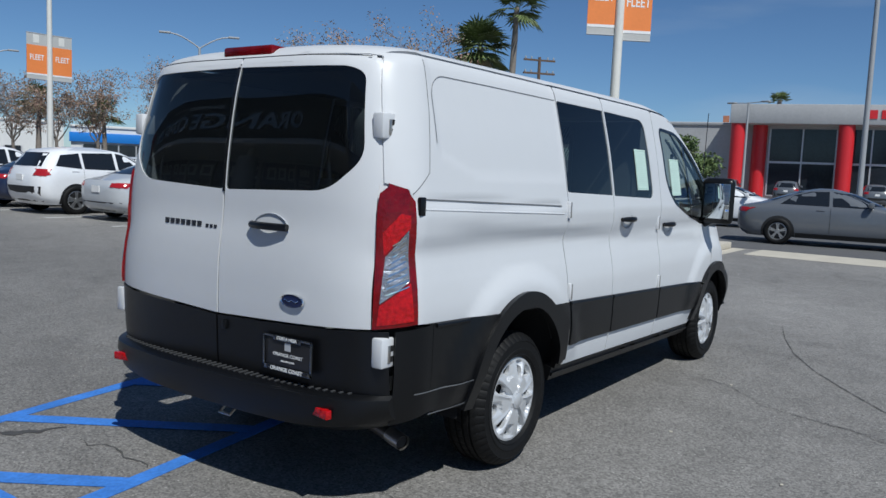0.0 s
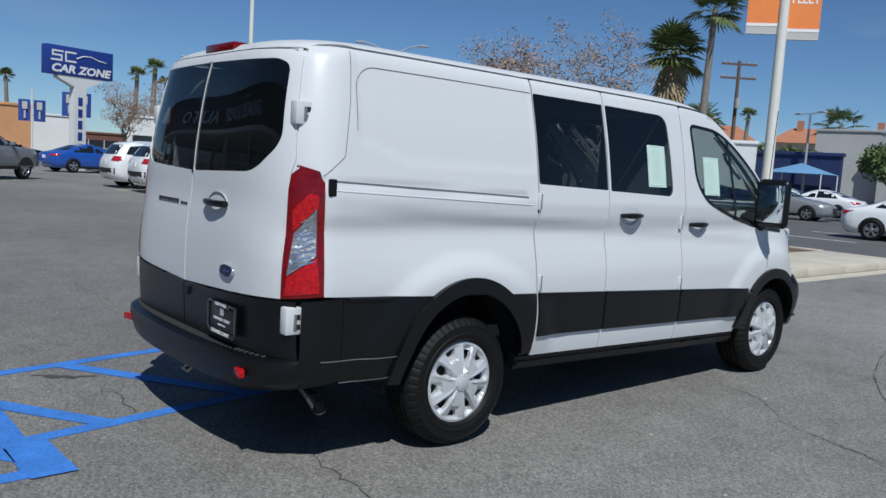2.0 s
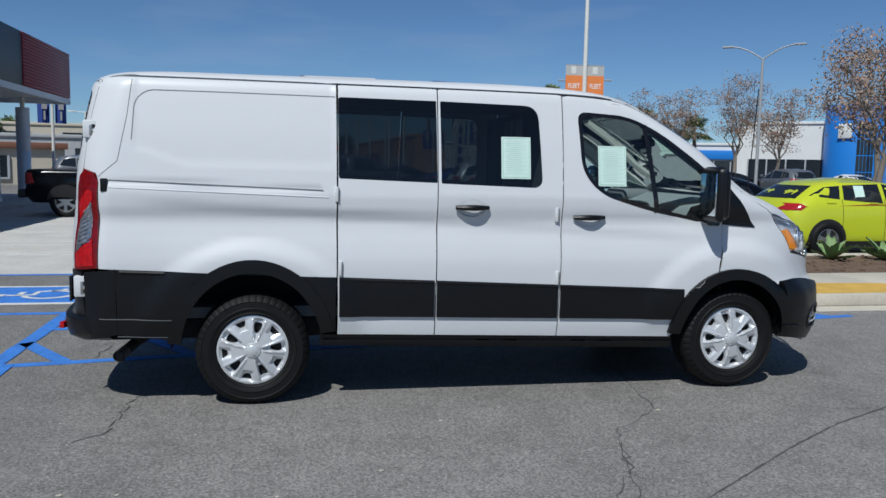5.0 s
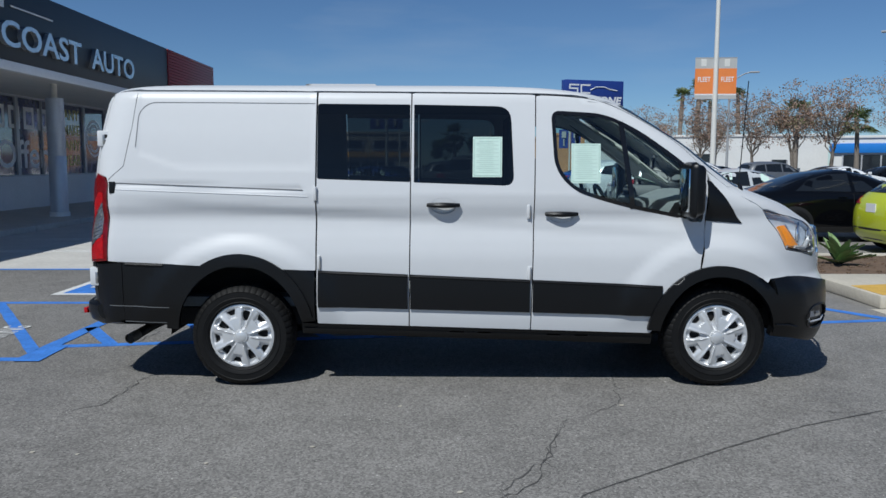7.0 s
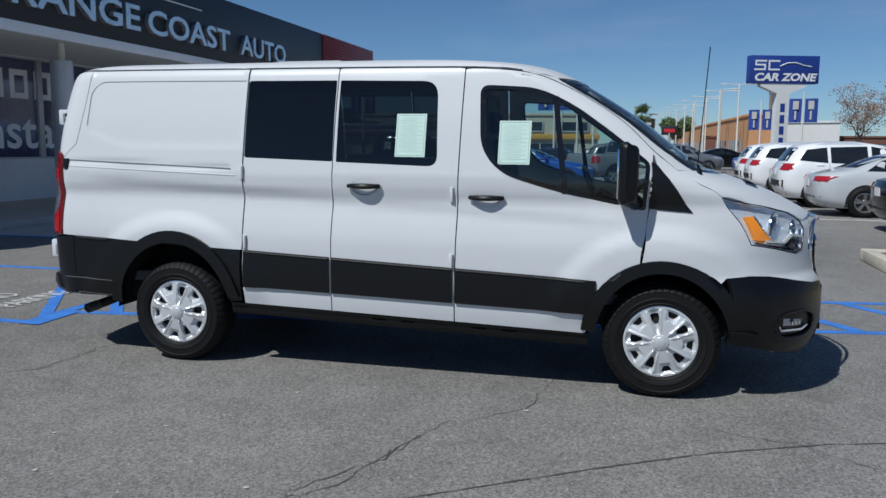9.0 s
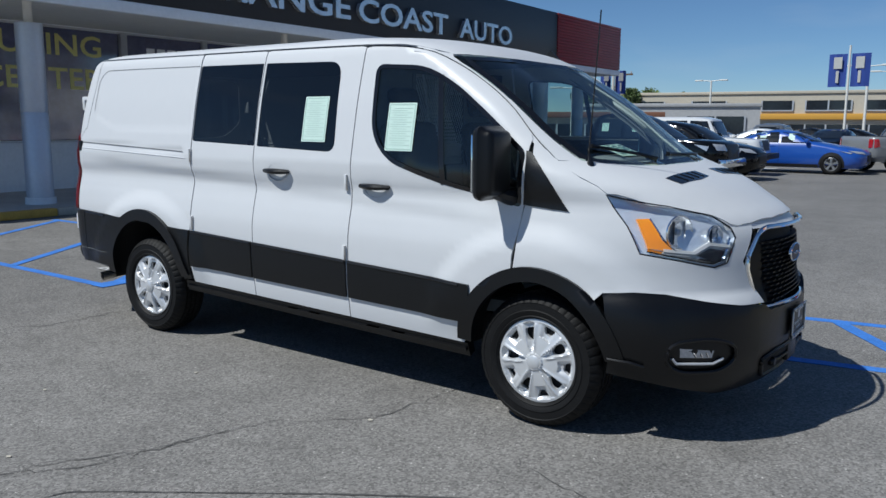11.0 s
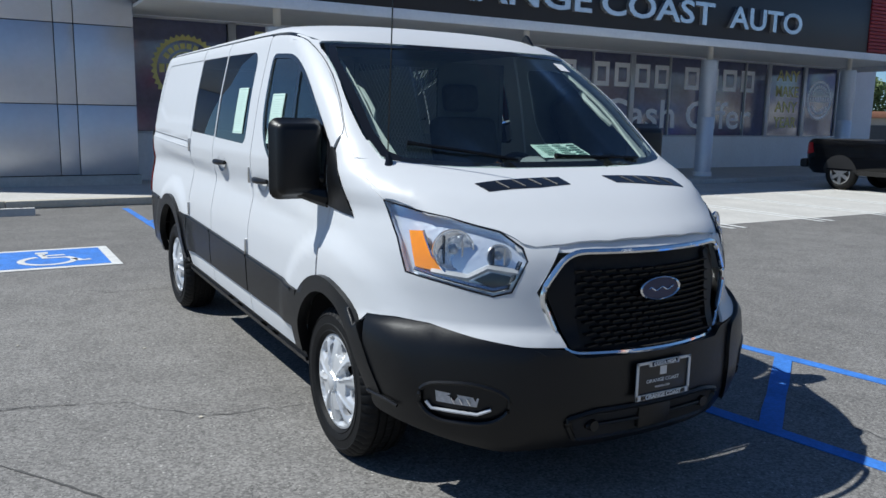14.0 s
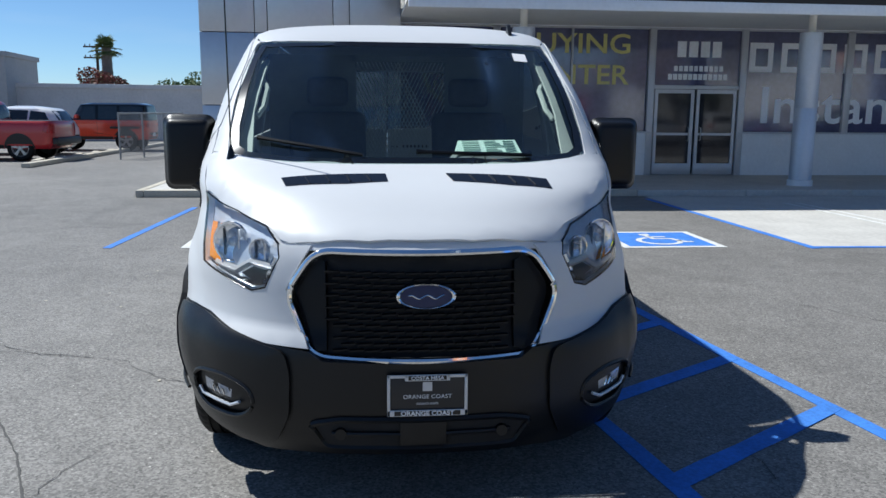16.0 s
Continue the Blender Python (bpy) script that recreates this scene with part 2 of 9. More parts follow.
def table(rows):
    """One smooth function of the first column that gives all the others at once."""
    z = [r[0] for r in rows]
    cols = [pchip(z, [r[k] for r in rows]) for k in range(1, len(rows[0]))]
    xs, h = cols[0][0], cols[0][1]
    ys, ms = np.stack([c[2] for c in cols]), np.stack([c[3] for c in cols])

    def f(x):
        x = np.minimum(np.maximum(x, xs[0]), xs[-1])
        i = np.minimum(np.maximum(np.searchsorted(xs, x, side="right") - 1, 0), len(xs) - 2)
        w = h[i]
        t = (x - xs[i]) / w
        t2 = t * t
        t3 = t2 * t
        up = 3 * t2 - 2 * t3
        return (1 - up) * ys[:, i] + (t3 - 2 * t2 + t) * w * ms[:, i] + up * ys[:, i + 1] + (t3 - t2) * w * ms[:, i + 1]

    return f


def inside(px, py, poly):
    """Which of the points lie in the outline."""
    n, res = len(poly), np.zeros(len(px), bool)
    for i in range(n):
        (x0, y0), (x1, y1) = poly[i], poly[i - 1]
        hit = ((y0 > py) != (y1 > py)) & (px < (x1 - x0) * (py - y0) / ((y1 - y0) or 1e-12) + x0)
        res ^= hit
    return res


def dense(poly, step, closed=True):
    out = []
    n = len(poly)
    for i in range(n if closed else n - 1):
        a, b = np.array(poly[i], float), np.array(poly[(i + 1) % n], float)
        k = max(1, int(np.ceil(np.linalg.norm(b - a) / step)))
        out += [tuple(a + (b - a) * j / k) for j in range(k)]
    if not closed:
        out.append(tuple(poly[-1]))
    return out


def rounded(poly, radius, n=5):
    """The outline with its corners rounded; radius may be a list, one for each corner."""
    out = []
    k = len(poly)
    for i in range(k):
        p, a, b = (np.array(poly[j % k], float) for j in (i, i - 1, i + 1))
        r = radius[i] if hasattr(radius, "__len__") else radius
        u, v = a - p, b - p
        lu, lv = np.linalg.norm(u), np.linalg.norm(v)
        r = min(r, lu * 0.49, lv * 0.49)
        if r <= 1e-5:
            out.append(tuple(p))
            continue
        s, e = p + u / lu * r, p + v / lv * r
        for j in range(n + 1):
            t = j / n
            out.append(tuple((1 - t) ** 2 * s + 2 * t * (1 - t) * p + t * t * e))
    return out


class Shell:
    """A vehicle's skin. At each height z its plan is an outline between a rear end and a front end, with rounded corners;
    panels are cut from it in side, top, front, rear or polar view."""

    def __init__(self, rows, bottom, top, feature=None):
        # rows: z, rear x, front x, half width, rear corner length, rear power, front corner length, front power
        self.at = table(rows)
        self.bottom, self.top, self.feature = bottom, top, feature

    def xr(self, z):
        return self.at(z)[0]

    def xf(self, z):
        return self.at(z)[1]

    def w(self, z):
        return self.at(z)[2]

    def half(self, x, z):
        x, z = np.broadcast_arrays(np.asarray(x, float), np.asarray(z, float))
        xr, xf, w, lr, pr, lf, pf = self.at(z)
        a = np.minimum(np.maximum(1 - (x - xr) / lr, 0), 1)
        b = np.minimum(np.maximum(1 - (xf - x) / lf, 0), 1)
        h = w * (1 - a**2) ** (1 / pr) * (1 - b**2) ** (1 / pf)
        if self.feature is not None:
            h = h + self.feature(x, z)
        return np.where((x <= xr) | (x >= xf), -0.01, h)

    def out(self, p):
        """Above nought outside the skin."""
        return np.abs(p[:, 1]) - self.half(p[:, 0], p[:, 2])

    def cast(self, a, b):
        """The places where the lines from a, inside, to b, outside, pass the skin."""
        lo, hi = np.zeros(len(a)), np.ones(len(a))
        for _ in range(23):
            m = (lo + hi) / 2
            o = self.out(a + (b - a) * m[:, None]) > 0
            hi, lo = np.where(o, m, hi), np.where(o, lo, m)
        return a + (b - a) * hi[:, None]

    def place(self, uv, view):
        u, v = np.array(uv, float).T
        o = np.zeros_like(u)
        kind = view[0]
        if kind == "side":
            s = view[1]
            return np.stack([u, s * self.half(u, v), v], 1)
        if kind == "top":
            z0 = view[1]
            return self.cast(np.stack([u, v, o + z0], 1), np.stack([u, v, o + self.top + 0.05], 1))
        if kind == "front":
            return self.cast(np.stack([o + view[1], u, v], 1), np.stack([o + 9, u, v], 1))
        if kind == "rear":
            return self.cast(np.stack([o + view[1], u, v], 1), np.stack([o - 9, u, v], 1))
        cx, cy = view[1], view[2]
        return self.cast(np.stack([o + cx, o + cy, v], 1), np.stack([cx + 9 * np.cos(u), cy + 9 * np.sin(u), v], 1))

    def normal(self, p):
        e = 0.004
        g = np.stack([self.out(p + e * np.eye(3)[k]) - self.out(p - e * np.eye(3)[k]) for k in range(3)], 1)
        return g / np.maximum(np.linalg.norm(g, axis=1), 1e-9)[:, None]

    def panel(self, name, outline, view, mat, parent, holes=(), step=0.04, lift=0.0, edge=0.012, label="", extra=()):
        """A panel with a folded edge, cut from the skin by an outline in that view."""
        rim = dense(outline, step)
        loops = [rim] + [dense(h, step) for h in holes]
        pts, edges = [], []
        for lp in loops:
            k = len(pts)
            pts += lp
            edges += [(k + i, k + (i + 1) % len(lp)) for i in range(len(lp))]
        arr = np.array(rim)
        gx, gy = np.meshgrid(np.arange(arr[:, 0].min(), arr[:, 0].max(), step), np.arange(arr[:, 1].min(), arr[:, 1].max(), step))
        gx, gy = gx.ravel(), gy.ravel()
        ok = inside(gx, gy, rim)
        for h in loops[1:]:
            ok &= ~inside(gx, gy, h)
        every = np.array(pts)
        cand = np.stack([gx[ok], gy[ok]], 1)
        if len(cand):
            near = ((cand[:, None, :] - every[None]) ** 2).sum(2).min(1)
            cand = cand[near > (step * 0.45) ** 2]
        pts = pts + [tuple(c) for c in cand] + [tuple(c) for c in extra]
        v2, _, tris, *_ = delaunay_2d_cdt([Vector(p) for p in pts], edges, [], 0, 1e-6)
        uv = np.array([(v.x, v.y) for v in v2])
        tri = np.array([t for t in tris])
        mid = uv[tri].mean(1)
        keep = inside(mid[:, 0], mid[:, 1], rim)
        for h in loops[1:]:
            keep &= ~inside(mid[:, 0], mid[:, 1], h)
        tri = tri[keep]
        p = self.place(uv, view)
        nor = self.normal(p)
        if view[0] == "rear":
            # at the blunt end the slope is taken from the skin's places beside
            e = 0.03
            sy = self.place(uv + [e, 0], view)[:, 0] - self.place(uv - [e, 0], view)[:, 0]
            sz = self.place(uv + [0, e], view)[:, 0] - self.place(uv - [0, e], view)[:, 0]
            flat_end = np.stack([-np.ones(len(uv)), sy / (2 * e), sz / (2 * e)], 1)
            flat_end /= np.linalg.norm(flat_end, axis=1)[:, None]
            nor = np.where((np.abs(uv[:, 0]) < 0.80)[:, None], flat_end, nor)
        if view[0] == "top":
            # the slope is taken from the skin's heights beside
            e = 0.025
            hi = [self.place(uv + d, view)[:, 2] for d in ([e, 0], [-e, 0], [0, e], [0, -e])]
            crown = np.stack([(hi[1] - hi[0]) / (2 * e), (hi[3] - hi[2]) / (2 * e), np.ones(len(uv))], 1)
            crown /= np.linalg.norm(crown, axis=1)[:, None]
            sound = np.max([np.abs(h - p[:, 2]) for h in hi], axis=0) < 0.05
            nor = np.where(sound[:, None], crown, nor)
        p = p + nor * lift
        # wind the faces outwards
        fn = np.cross(p[tri[:, 1]] - p[tri[:, 0]], p[tri[:, 2]] - p[tri[:, 0]])
        flip = (fn * nor[tri].mean(1)).sum(1) < 0
        tri[flip] = tri[flip][:, ::-1]
        # fold the rim inwards
        count = {}
        for t in tri:
            for a, b in ((t[0], t[1]), (t[1], t[2]), (t[2], t[0])):
                count[(a, b)] = 1
        border = [(a, b) for a, b in count if (b, a) not in count]
        ids = sorted({i for e in border for i in e})
        remap = {i: len(p) + k for k, i in enumerate(ids)}
        inner = p[ids] - nor[ids] * edge
        verts = np.vstack([p, inner])
        faces = [tuple(int(i) for i in t) for t in tri] + [(int(b), int(a), remap[a], remap[b]) for a, b in border]
        mesh = bpy.data.meshes.new(name)
        mesh.from_pydata(verts.tolist(), [], faces)
        mesh.shade_smooth()
        mesh.set_sharp_from_angle(angle=radians(40))
        loop_n = np.zeros((len(mesh.loops), 3))
        custom = []
        nt = len(tri)
        for f in mesh.polygons:
            for li in f.loop_indices:
                vi = mesh.loops[li].vertex_index
                custom.append(tuple(nor[vi]) if f.index < nt else (0.0, 0.0, 0.0))
        mesh.normals_split_custom_set(custom)
        return link(name, mesh, mat, parent, label)

    def line(self, pts, view, n=0.03, lift=0.0):
        uv = dense(pts, n, closed=False)
        p = self.place(uv, view)
        return p + self.normal(p) * lift

    def strip(self, bm, pts, view, width, lift=0.002, n=0.03):
        """A thin flat band on the skin, along a line: seams, trims."""
        uv = np.array(dense(pts, n, closed=False))
        p = self.place(uv, view)
        nor = self.normal(p)
        d = np.gradient(p, axis=0)
        side = np.cross(nor, d)
        side /= np.maximum(np.linalg.norm(side, axis=1), 1e-9)[:, None]
        a, b = p + side * width / 2 + nor * lift, p - side * width / 2 + nor * lift
        va, vb = [bm.verts.new(q) for q in a], [bm.verts.new(q) for q in b]
        for i in range(len(va) - 1):
            bm.faces.new((va[i], va[i + 1], vb[i + 1], vb[i]))
        bmesh.ops.recalc_face_normals(bm, faces=bm.faces)
        return bm


# ---------------------------------------------------------------- ground and paint
BLUE_PAINT = material("blue_road_paint", (0.050, 0.19, 0.58), 0.75, vary=0.30, scale=5, bump=0.3, bump_scale=120)
WHITE_LINE = material("white_road_paint", (0.62, 0.62, 0.60), 0.75, vary=0.22, scale=6, bump=0.3, bump_scale=120)
YELLOW_PAINT = material("yellow_kerb_paint", (0.58, 0.36, 0.07), 0.75, vary=0.2, scale=5)
CONCRETE = material("concrete", (0.50, 0.485, 0.45), 0.85, vary=0.16, scale=1.6, bump=0.3, bump_scale=50)
PALE_CONCRETE = material("pale_concrete", (0.50, 0.46, 0.38), 0.85, vary=0.14, scale=2.5, bump=0.3, bump_scale=50)
CRACK = material("crack_shadow", (0.078, 0.076, 0.073), 0.9, vary=0.3, scale=10)
STAIN = material("oil_stain", (0.062, 0.060, 0.058), 0.7, vary=0.35, scale=9)
SOIL = material("planter_soil", (0.13, 0.085, 0.055), 0.95, vary=0.4, scale=4, bump=0.8, bump_scale=25)
ROAD = material("road_asphalt", (0.105, 0.105, 0.107), 0.8, vary=0.14, scale=0.5, bump=0.3, bump_scale=80)

bm = bmesh.new()
box(bm, -700, -700, -0.5, 700, 700, 0.0)
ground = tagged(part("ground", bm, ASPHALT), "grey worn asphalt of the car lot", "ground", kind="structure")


def flat(name, pts, z, mat, label, category="marking", kind="structure", parent=None):
    bm = bmesh.new()
    a = [bm.verts.new((x, y, z)) for x, y in pts]
    b = [bm.verts.new((x, y, z - 0.003)) for x, y in pts]
    f = bm.faces.new(a)
    if f.normal.z < 0:
        f.normal_flip()
    n = len(a)
    f.normal_update()
    for i in range(n):
        bm.faces.new((a[i], b[i], b[(i + 1) % n], a[(i + 1) % n]))
    bmesh.ops.recalc_face_normals(bm, faces=bm.faces)
    ob = part(name, bm, mat, parent, smooth=None)
    if parent is None:
        tagged(ob, label, category, kind=kind)
    return ob


def stripe(x0, y0, x1, y1, width=0.10, mat=None, z=0.005, label="worn blue painted parking line on asphalt"):
    d = Vector((x1 - x0, y1 - y0)).normalized()
    n = Vector((-d.y, d.x)) * width / 2
    pts = []
    k = max(2, int(math.hypot(x1 - x0, y1 - y0) / 0.25))
    rnd = random.Random(int(x0 * 977 + y0 * 131))
    left = [(x0 + (x1 - x0) * i / k + n.x * (1 + rnd.uniform(-0.1, 0.1)), y0 + (y1 - y0) * i / k + n.y * (1 + rnd.uniform(-0.1, 0.1))) for i in range(k + 1)]
    right = [(x0 + (x1 - x0) * i / k - n.x * (1 + rnd.uniform(-0.1, 0.1)), y0 + (y1 - y0) * i / k - n.y * (1 + rnd.uniform(-0.1, 0.1))) for i in range(k + 1)]
    bm = bmesh.new()
    up, low = [[bm.verts.new((x, y, h)) for x, y in side for h in (z, z - 0.0035)] for side in (left, right)]
    for i in range(k):
        j = 2 * i
        for q in ((up[j], low[j], low[j + 2], up[j + 2]), (up[j + 1], up[j], up[j + 2], up[j + 3]), (low[j], low[j + 1], low[j + 3], low[j + 2])):
            bm.faces.new(q)
    return tagged(part("parking_line", bm, mat or BLUE_PAINT, smooth=None), label, "marking", kind="structure")


# aisle under the van: two long lines and slanting bars between them
def a_line(x):
    return 0.485 + 0.155 * x


def b_line(x):
    return 1.82 + 0.155 * x


stripe(-1.95, a_line(-1.95), 6.2, a_line(6.2))
stripe(-1.95, b_line(-1.95), 5.8, b_line(5.8))
for k in range(9):
    x = -2.26 + 0.92 * k
    t0, t1 = 0.0, 1.0
    p0, p1 = (x, b_line(x)), (x + 0.82, a_line(x + 0.82))
    if p0[0] < -1.92:
        f = (-1.92 - p0[0]) / (p1[0] - p0[0])
        p0 = (-1.92, p0[1] + (p1[1] - p0[1]) * f)
    stripe(p0[0], p0[1], p1[0], p1[1], 0.115, z=0.0065)
# aisle in front of the shop
stripe(-7.35, -0.27, -1.90, -0.25)
stripe(-7.35, 2.27, -1.90, 2.33)
stripe(-1.92, -0.30, -1.92, 2.36, 0.13, z=0.0065)
stripe(-1.87, -0.33, -1.87, 0.22, 0.20, z=0.008)
for k in range(3):
    x = -7.2 + 1.85 * k
    stripe(x, 2.27, x + 1.70, -0.25, 0.11, z=0.0065)
stripe(-6.2, -3.05, -2.2, -3.22)
stripe(-7.4, 5.05, -1.80, 5.18)
stripe(-1.9, 5.1, -1.86, 6.2, z=0.0065)
words = thing("no_parking_lettering", "faded white lettering painted on the asphalt", "marking", kind="structure")
for text, dx in (("NO", -2.90), ("PARKING", -2.50)):
    lettering(text, 0.36, WHITE_LINE, words, Matrix.Translation((dx, 0.62, 0.0085)) @ Matrix.Rotation(radians(90), 4, "Z") @ Matrix.Diagonal((0.55, 1, 1, 1)), depth=0.0008)


def access_symbol(cx, cy, w):
    """Blue square with a white border and a wheelchair sign; its top points at the shop."""
    s = thing("access_symbol", "blue and white wheelchair sign painted on asphalt", "marking", (cx, cy, 0), 90, kind="structure")
    flat("border", [(-w / 2, -w / 2), (w / 2, -w / 2), (w / 2, w / 2), (-w / 2, w / 2)], 0.006, WHITE_LINE, "", parent=s)
    i = w / 2 - 0.10
    flat("field", [(-i, -i), (i, -i), (i, i), (-i, i)], 0.0085, BLUE_PAINT, "", parent=s)
    bm = bmesh.new()

    def band(pts, wd):
        p = [Vector((x * w, y * w)) for x, y in pts]
        va, vb = [], []
        for k in range(len(p)):
            d = (p[min(k + 1, len(p) - 1)] - p[max(k - 1, 0)]).normalized()
            n = Vector((-d.y, d.x)) * wd * w / 2
            va.append(bm.verts.new((*(p[k] + n), 0.0115)))
            vb.append(bm.verts.new((*(p[k] - n), 0.0115)))
        for k in range(len(p) - 1):
            bm.faces.new((va[k], va[k + 1], vb[k + 1], vb[k]))

    band([(0.20 * math.cos(a) - 0.03, 0.20 * math.sin(a) - 0.13) for a in np.linspace(radians(110), radians(370), 18)], 0.055)
    band([(-0.06, 0.21), (-0.04, 0.0), (0.13, 0.0), (0.22, -0.20), (0.29, -0.18)], 0.06)
    band([(-0.05, 0.12), (0.12, 0.12)], 0.05)
    band([(-0.10, 0.27), (0.0, 0.27)], 0.09)
    bmesh.ops.recalc_face_normals(bm, faces=bm.faces)
    part("figure", bm, WHITE_LINE, s, smooth=None)


access_symbol(-2.80, -1.74, 1.28)
access_symbol(-2.58, 3.49, 1.28)
# concrete bays with white lines
flat("concrete_apron", [(-7.85, 5.15), (-1.85, 5.15), (-1.85, 27), (-7.85, 27)], 0.004, CONCRETE, "pale concrete paving of the parking bays", "pavement")
for y in (7.45, 7.70, 9.62, 9.87, 11.55, 11.80, 13.6, 13.85, 15.7, 17.9):
    stripe(-6.6, y - 0.10, -1.45, y + 0.03, 0.085, WHITE_LINE, 0.009, "white painted bay line on concrete")
for y in (12.6, 15.3, 18.0, 20.7, 23.4):
    stripe(6.3, y, 8.2, y, 0.10, WHITE_LINE, 0.006, "white painted bay line on asphalt")
# a sealed arc and cracks in the asphalt
def ragged(name, pts, width, seed, mat=CRACK, z=0.004, amp=0.03):
    rnd = random.Random(seed)
    line = []
    for (x0, y0), (x1, y1) in zip(pts, pts[1:]):
        k = max(2, int(math.hypot(x1 - x0, y1 - y0) / 0.05))
        for i in range(k):
            line.append((x0 + (x1 - x0) * i / k + rnd.uniform(-amp, amp), y0 + (y1 - y0) * i / k + rnd.uniform(-amp, amp)))
    line.append(pts[-1])
    bm = bmesh.new()
    va, vb = [], []
    for i, p in enumerate(line):
        a, b = line[max(i - 1, 0)], line[min(i + 1, len(line) - 1)]
        d = Vector((b[0] - a[0], b[1] - a[1])).normalized()
        w = 0.55 * width * rnd.uniform(0.25, 1.0) * min(1, 0.25 + 4 * i / len(line), 0.25 + 4 * (len(line) - i) / len(line)) / 2
        va.append(bm.verts.new((p[0] - d.y * w, p[1] + d.x * w, z)))
        vb.append(bm.verts.new((p[0] + d.y * w, p[1] - d.x * w, z)))
    for i in range(len(line) - 1):
        bm.faces.new((va[i], vb[i], vb[i + 1], va[i + 1]))
    bmesh.ops.recalc_face_normals(bm, faces=bm.faces)
    return tagged(part(name, bm, mat, smooth=None), "dark ragged crack in the asphalt", "crack", kind="structure")


ragged("ground_crack", [(1.9, -3.4), (2.05, -2.85), (2.25, -2.70), (3.05, -2.15), (3.55, -1.84), (4.15, -1.56), (4.8, -1.35), (5.6, -1.15)], 0.026, 1, amp=0.004)
ragged("ground_crack", [(1.60, -3.3), (1.70, -2.78), (1.92, -2.4), (2.05, -2.03), (2.13, -1.75), (2.52, -1.44), (2.66, -0.80), (2.75, 0.2)], 0.016, 2)
ragged("ground_crack", [(1.40, -3.2), (1.87, -2.65), (1.97, -2.28), (2.10, -1.82)], 0.016, 3)
ragged("ground_crack", [(-0.74, -0.55), (-0.78, -1.0), (-0.80, -1.42), (-1.0, -1.62)], 0.022, 4)
ragged("ground_crack", [(-1.30, 1.02), (-1.22, 0.7), (-1.27, 0.36)], 0.024, 5)
ragged("ground_crack", [(3.43, -1.42), (3.7, -1.55), (4.0, -1.6), (4.4, -1.95)], 0.014, 6)
ragged("ground_crack", [(-0.28, 3.4), (-0.30, 4.0), (-0.31, 4.7), (-0.2, 5.6)], 0.015, 7)
ragged("ground_crack", [(3.3, 1.3), (3.9, 1.6), (4.6, 1.5), (5.2, 1.9)], 0.014, 8)
ragged("ground_crack", [(-4.8, -2.2), (-4.2, -1.2), (-4.3, 0.4)], 0.014, 9)
ragged("ground_crack", [(0.2, 3.0), (2.0, 4.1), (3.1, 5.2), (3.3, 7.0)], 0.02, 10)
ragged("oil_stain", [(-1.55, 1.42), (-1.38, 1.28), (-1.2, 1.22)], 0.13, 11, STAIN, 0.0035)
for i in range(14):
    rnd = random.Random(40 + i)
    x, y = rnd.uniform(-3, 6), rnd.uniform(-3.4, -1.2)
    flat("litter_chip", [(x + rnd.uniform(0.008, 0.022) * math.cos(a), y + rnd.uniform(0.006, 0.014) * math.sin(a)) for a in np.linspace(0, 2 * math.pi, 6)[:-1]], 0.0065, PALE_CONCRETE, "small chip lying on the asphalt", "litter", kind="stuff")

# ---------------------------------------------------------------- the shop
METAL_PANEL = material("brushed_panel", (0.60, 0.61, 0.64), 0.34, metal=0.7, vary=0.05, scale=1.0, spread=0.05)
STUCCO = material("pale_stucco", (0.84, 0.85, 0.86), 0.85, vary=0.07, scale=1.5, bump=0.2, bump_scale=80)
SOFFIT = material("cream_soffit", (0.82, 0.79, 0.72), 0.85, vary=0.06, scale=1.0)
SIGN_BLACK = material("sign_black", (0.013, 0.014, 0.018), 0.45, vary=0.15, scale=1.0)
CORRUGATED = material("red_corrugated", (0.28, 0.018, 0.022), 0.40, vary=0.12, scale=1.5)
FILM = material("navy_window_film", (0.075, 0.080, 0.165), 0.10, vary=0.35, scale=0.9, coat=1.0, spec=1.0)
ALU = material("anodised_frame", (0.55, 0.56, 0.58), 0.40, metal=0.4, vary=0.06)
COLUMN_GREY = material("column_grey", (0.58, 0.62, 0.69), 0.42, metal=0.35, vary=0.06, scale=2)
FILM_WHITE = material("frosted_lettering", (0.88, 0.89, 0.91), 0.4, vary=0.12, scale=2.0)
FILM_YELLOW = material("yellow_lettering", (0.66, 0.60, 0.20), 0.4, vary=0.15, scale=2.0)
LETTER_SILVER = material("letter_silver", (0.66, 0.67, 0.68), 0.25, metal=0.7, vary=0.2, scale=3.0)
DOOR_GLASS = material("door_glass", (0.020, 0.022, 0.028), 0.06, vary=0.3, scale=1.0)
FX, WX, SOFF, WALK = -7.5, -11.7, 3.62, 0.12

# raised walk with its kerb
bm = boxed(WX - 0.2, -4.3, 0, -7.98, 27.2, WALK, bevel=0.0)
walkway = tagged(part("pavement", bm, CONCRETE), "grey concrete walk along the shop", "pavement", kind="structure")
y = -4.3
kerb_cuts = [(-4.3, -2.0, PALE_CONCRETE), (-2.0, 0.8, PALE_CONCRETE), (0.8, 2.6, YELLOW_PAINT), (2.6, 5.0, PALE_CONCRETE)] + [(5.0 + 2.2 * k, 7.2 + 2.2 * k, CONCRETE) for k in range(10)]
for y0, y1, m in kerb_cuts:
    part("kerb_stone", boxed(-7.98, y0 + 0.004, 0, -7.80, y1 - 0.004, WALK + 0.012, bevel=0.018), m, walkway)
part("kerb_stone", boxed(-11.9, -4.45, 0, -7.80, -4.30, WALK + 0.012, bevel=0.018), PALE_CONCRETE, walkway)
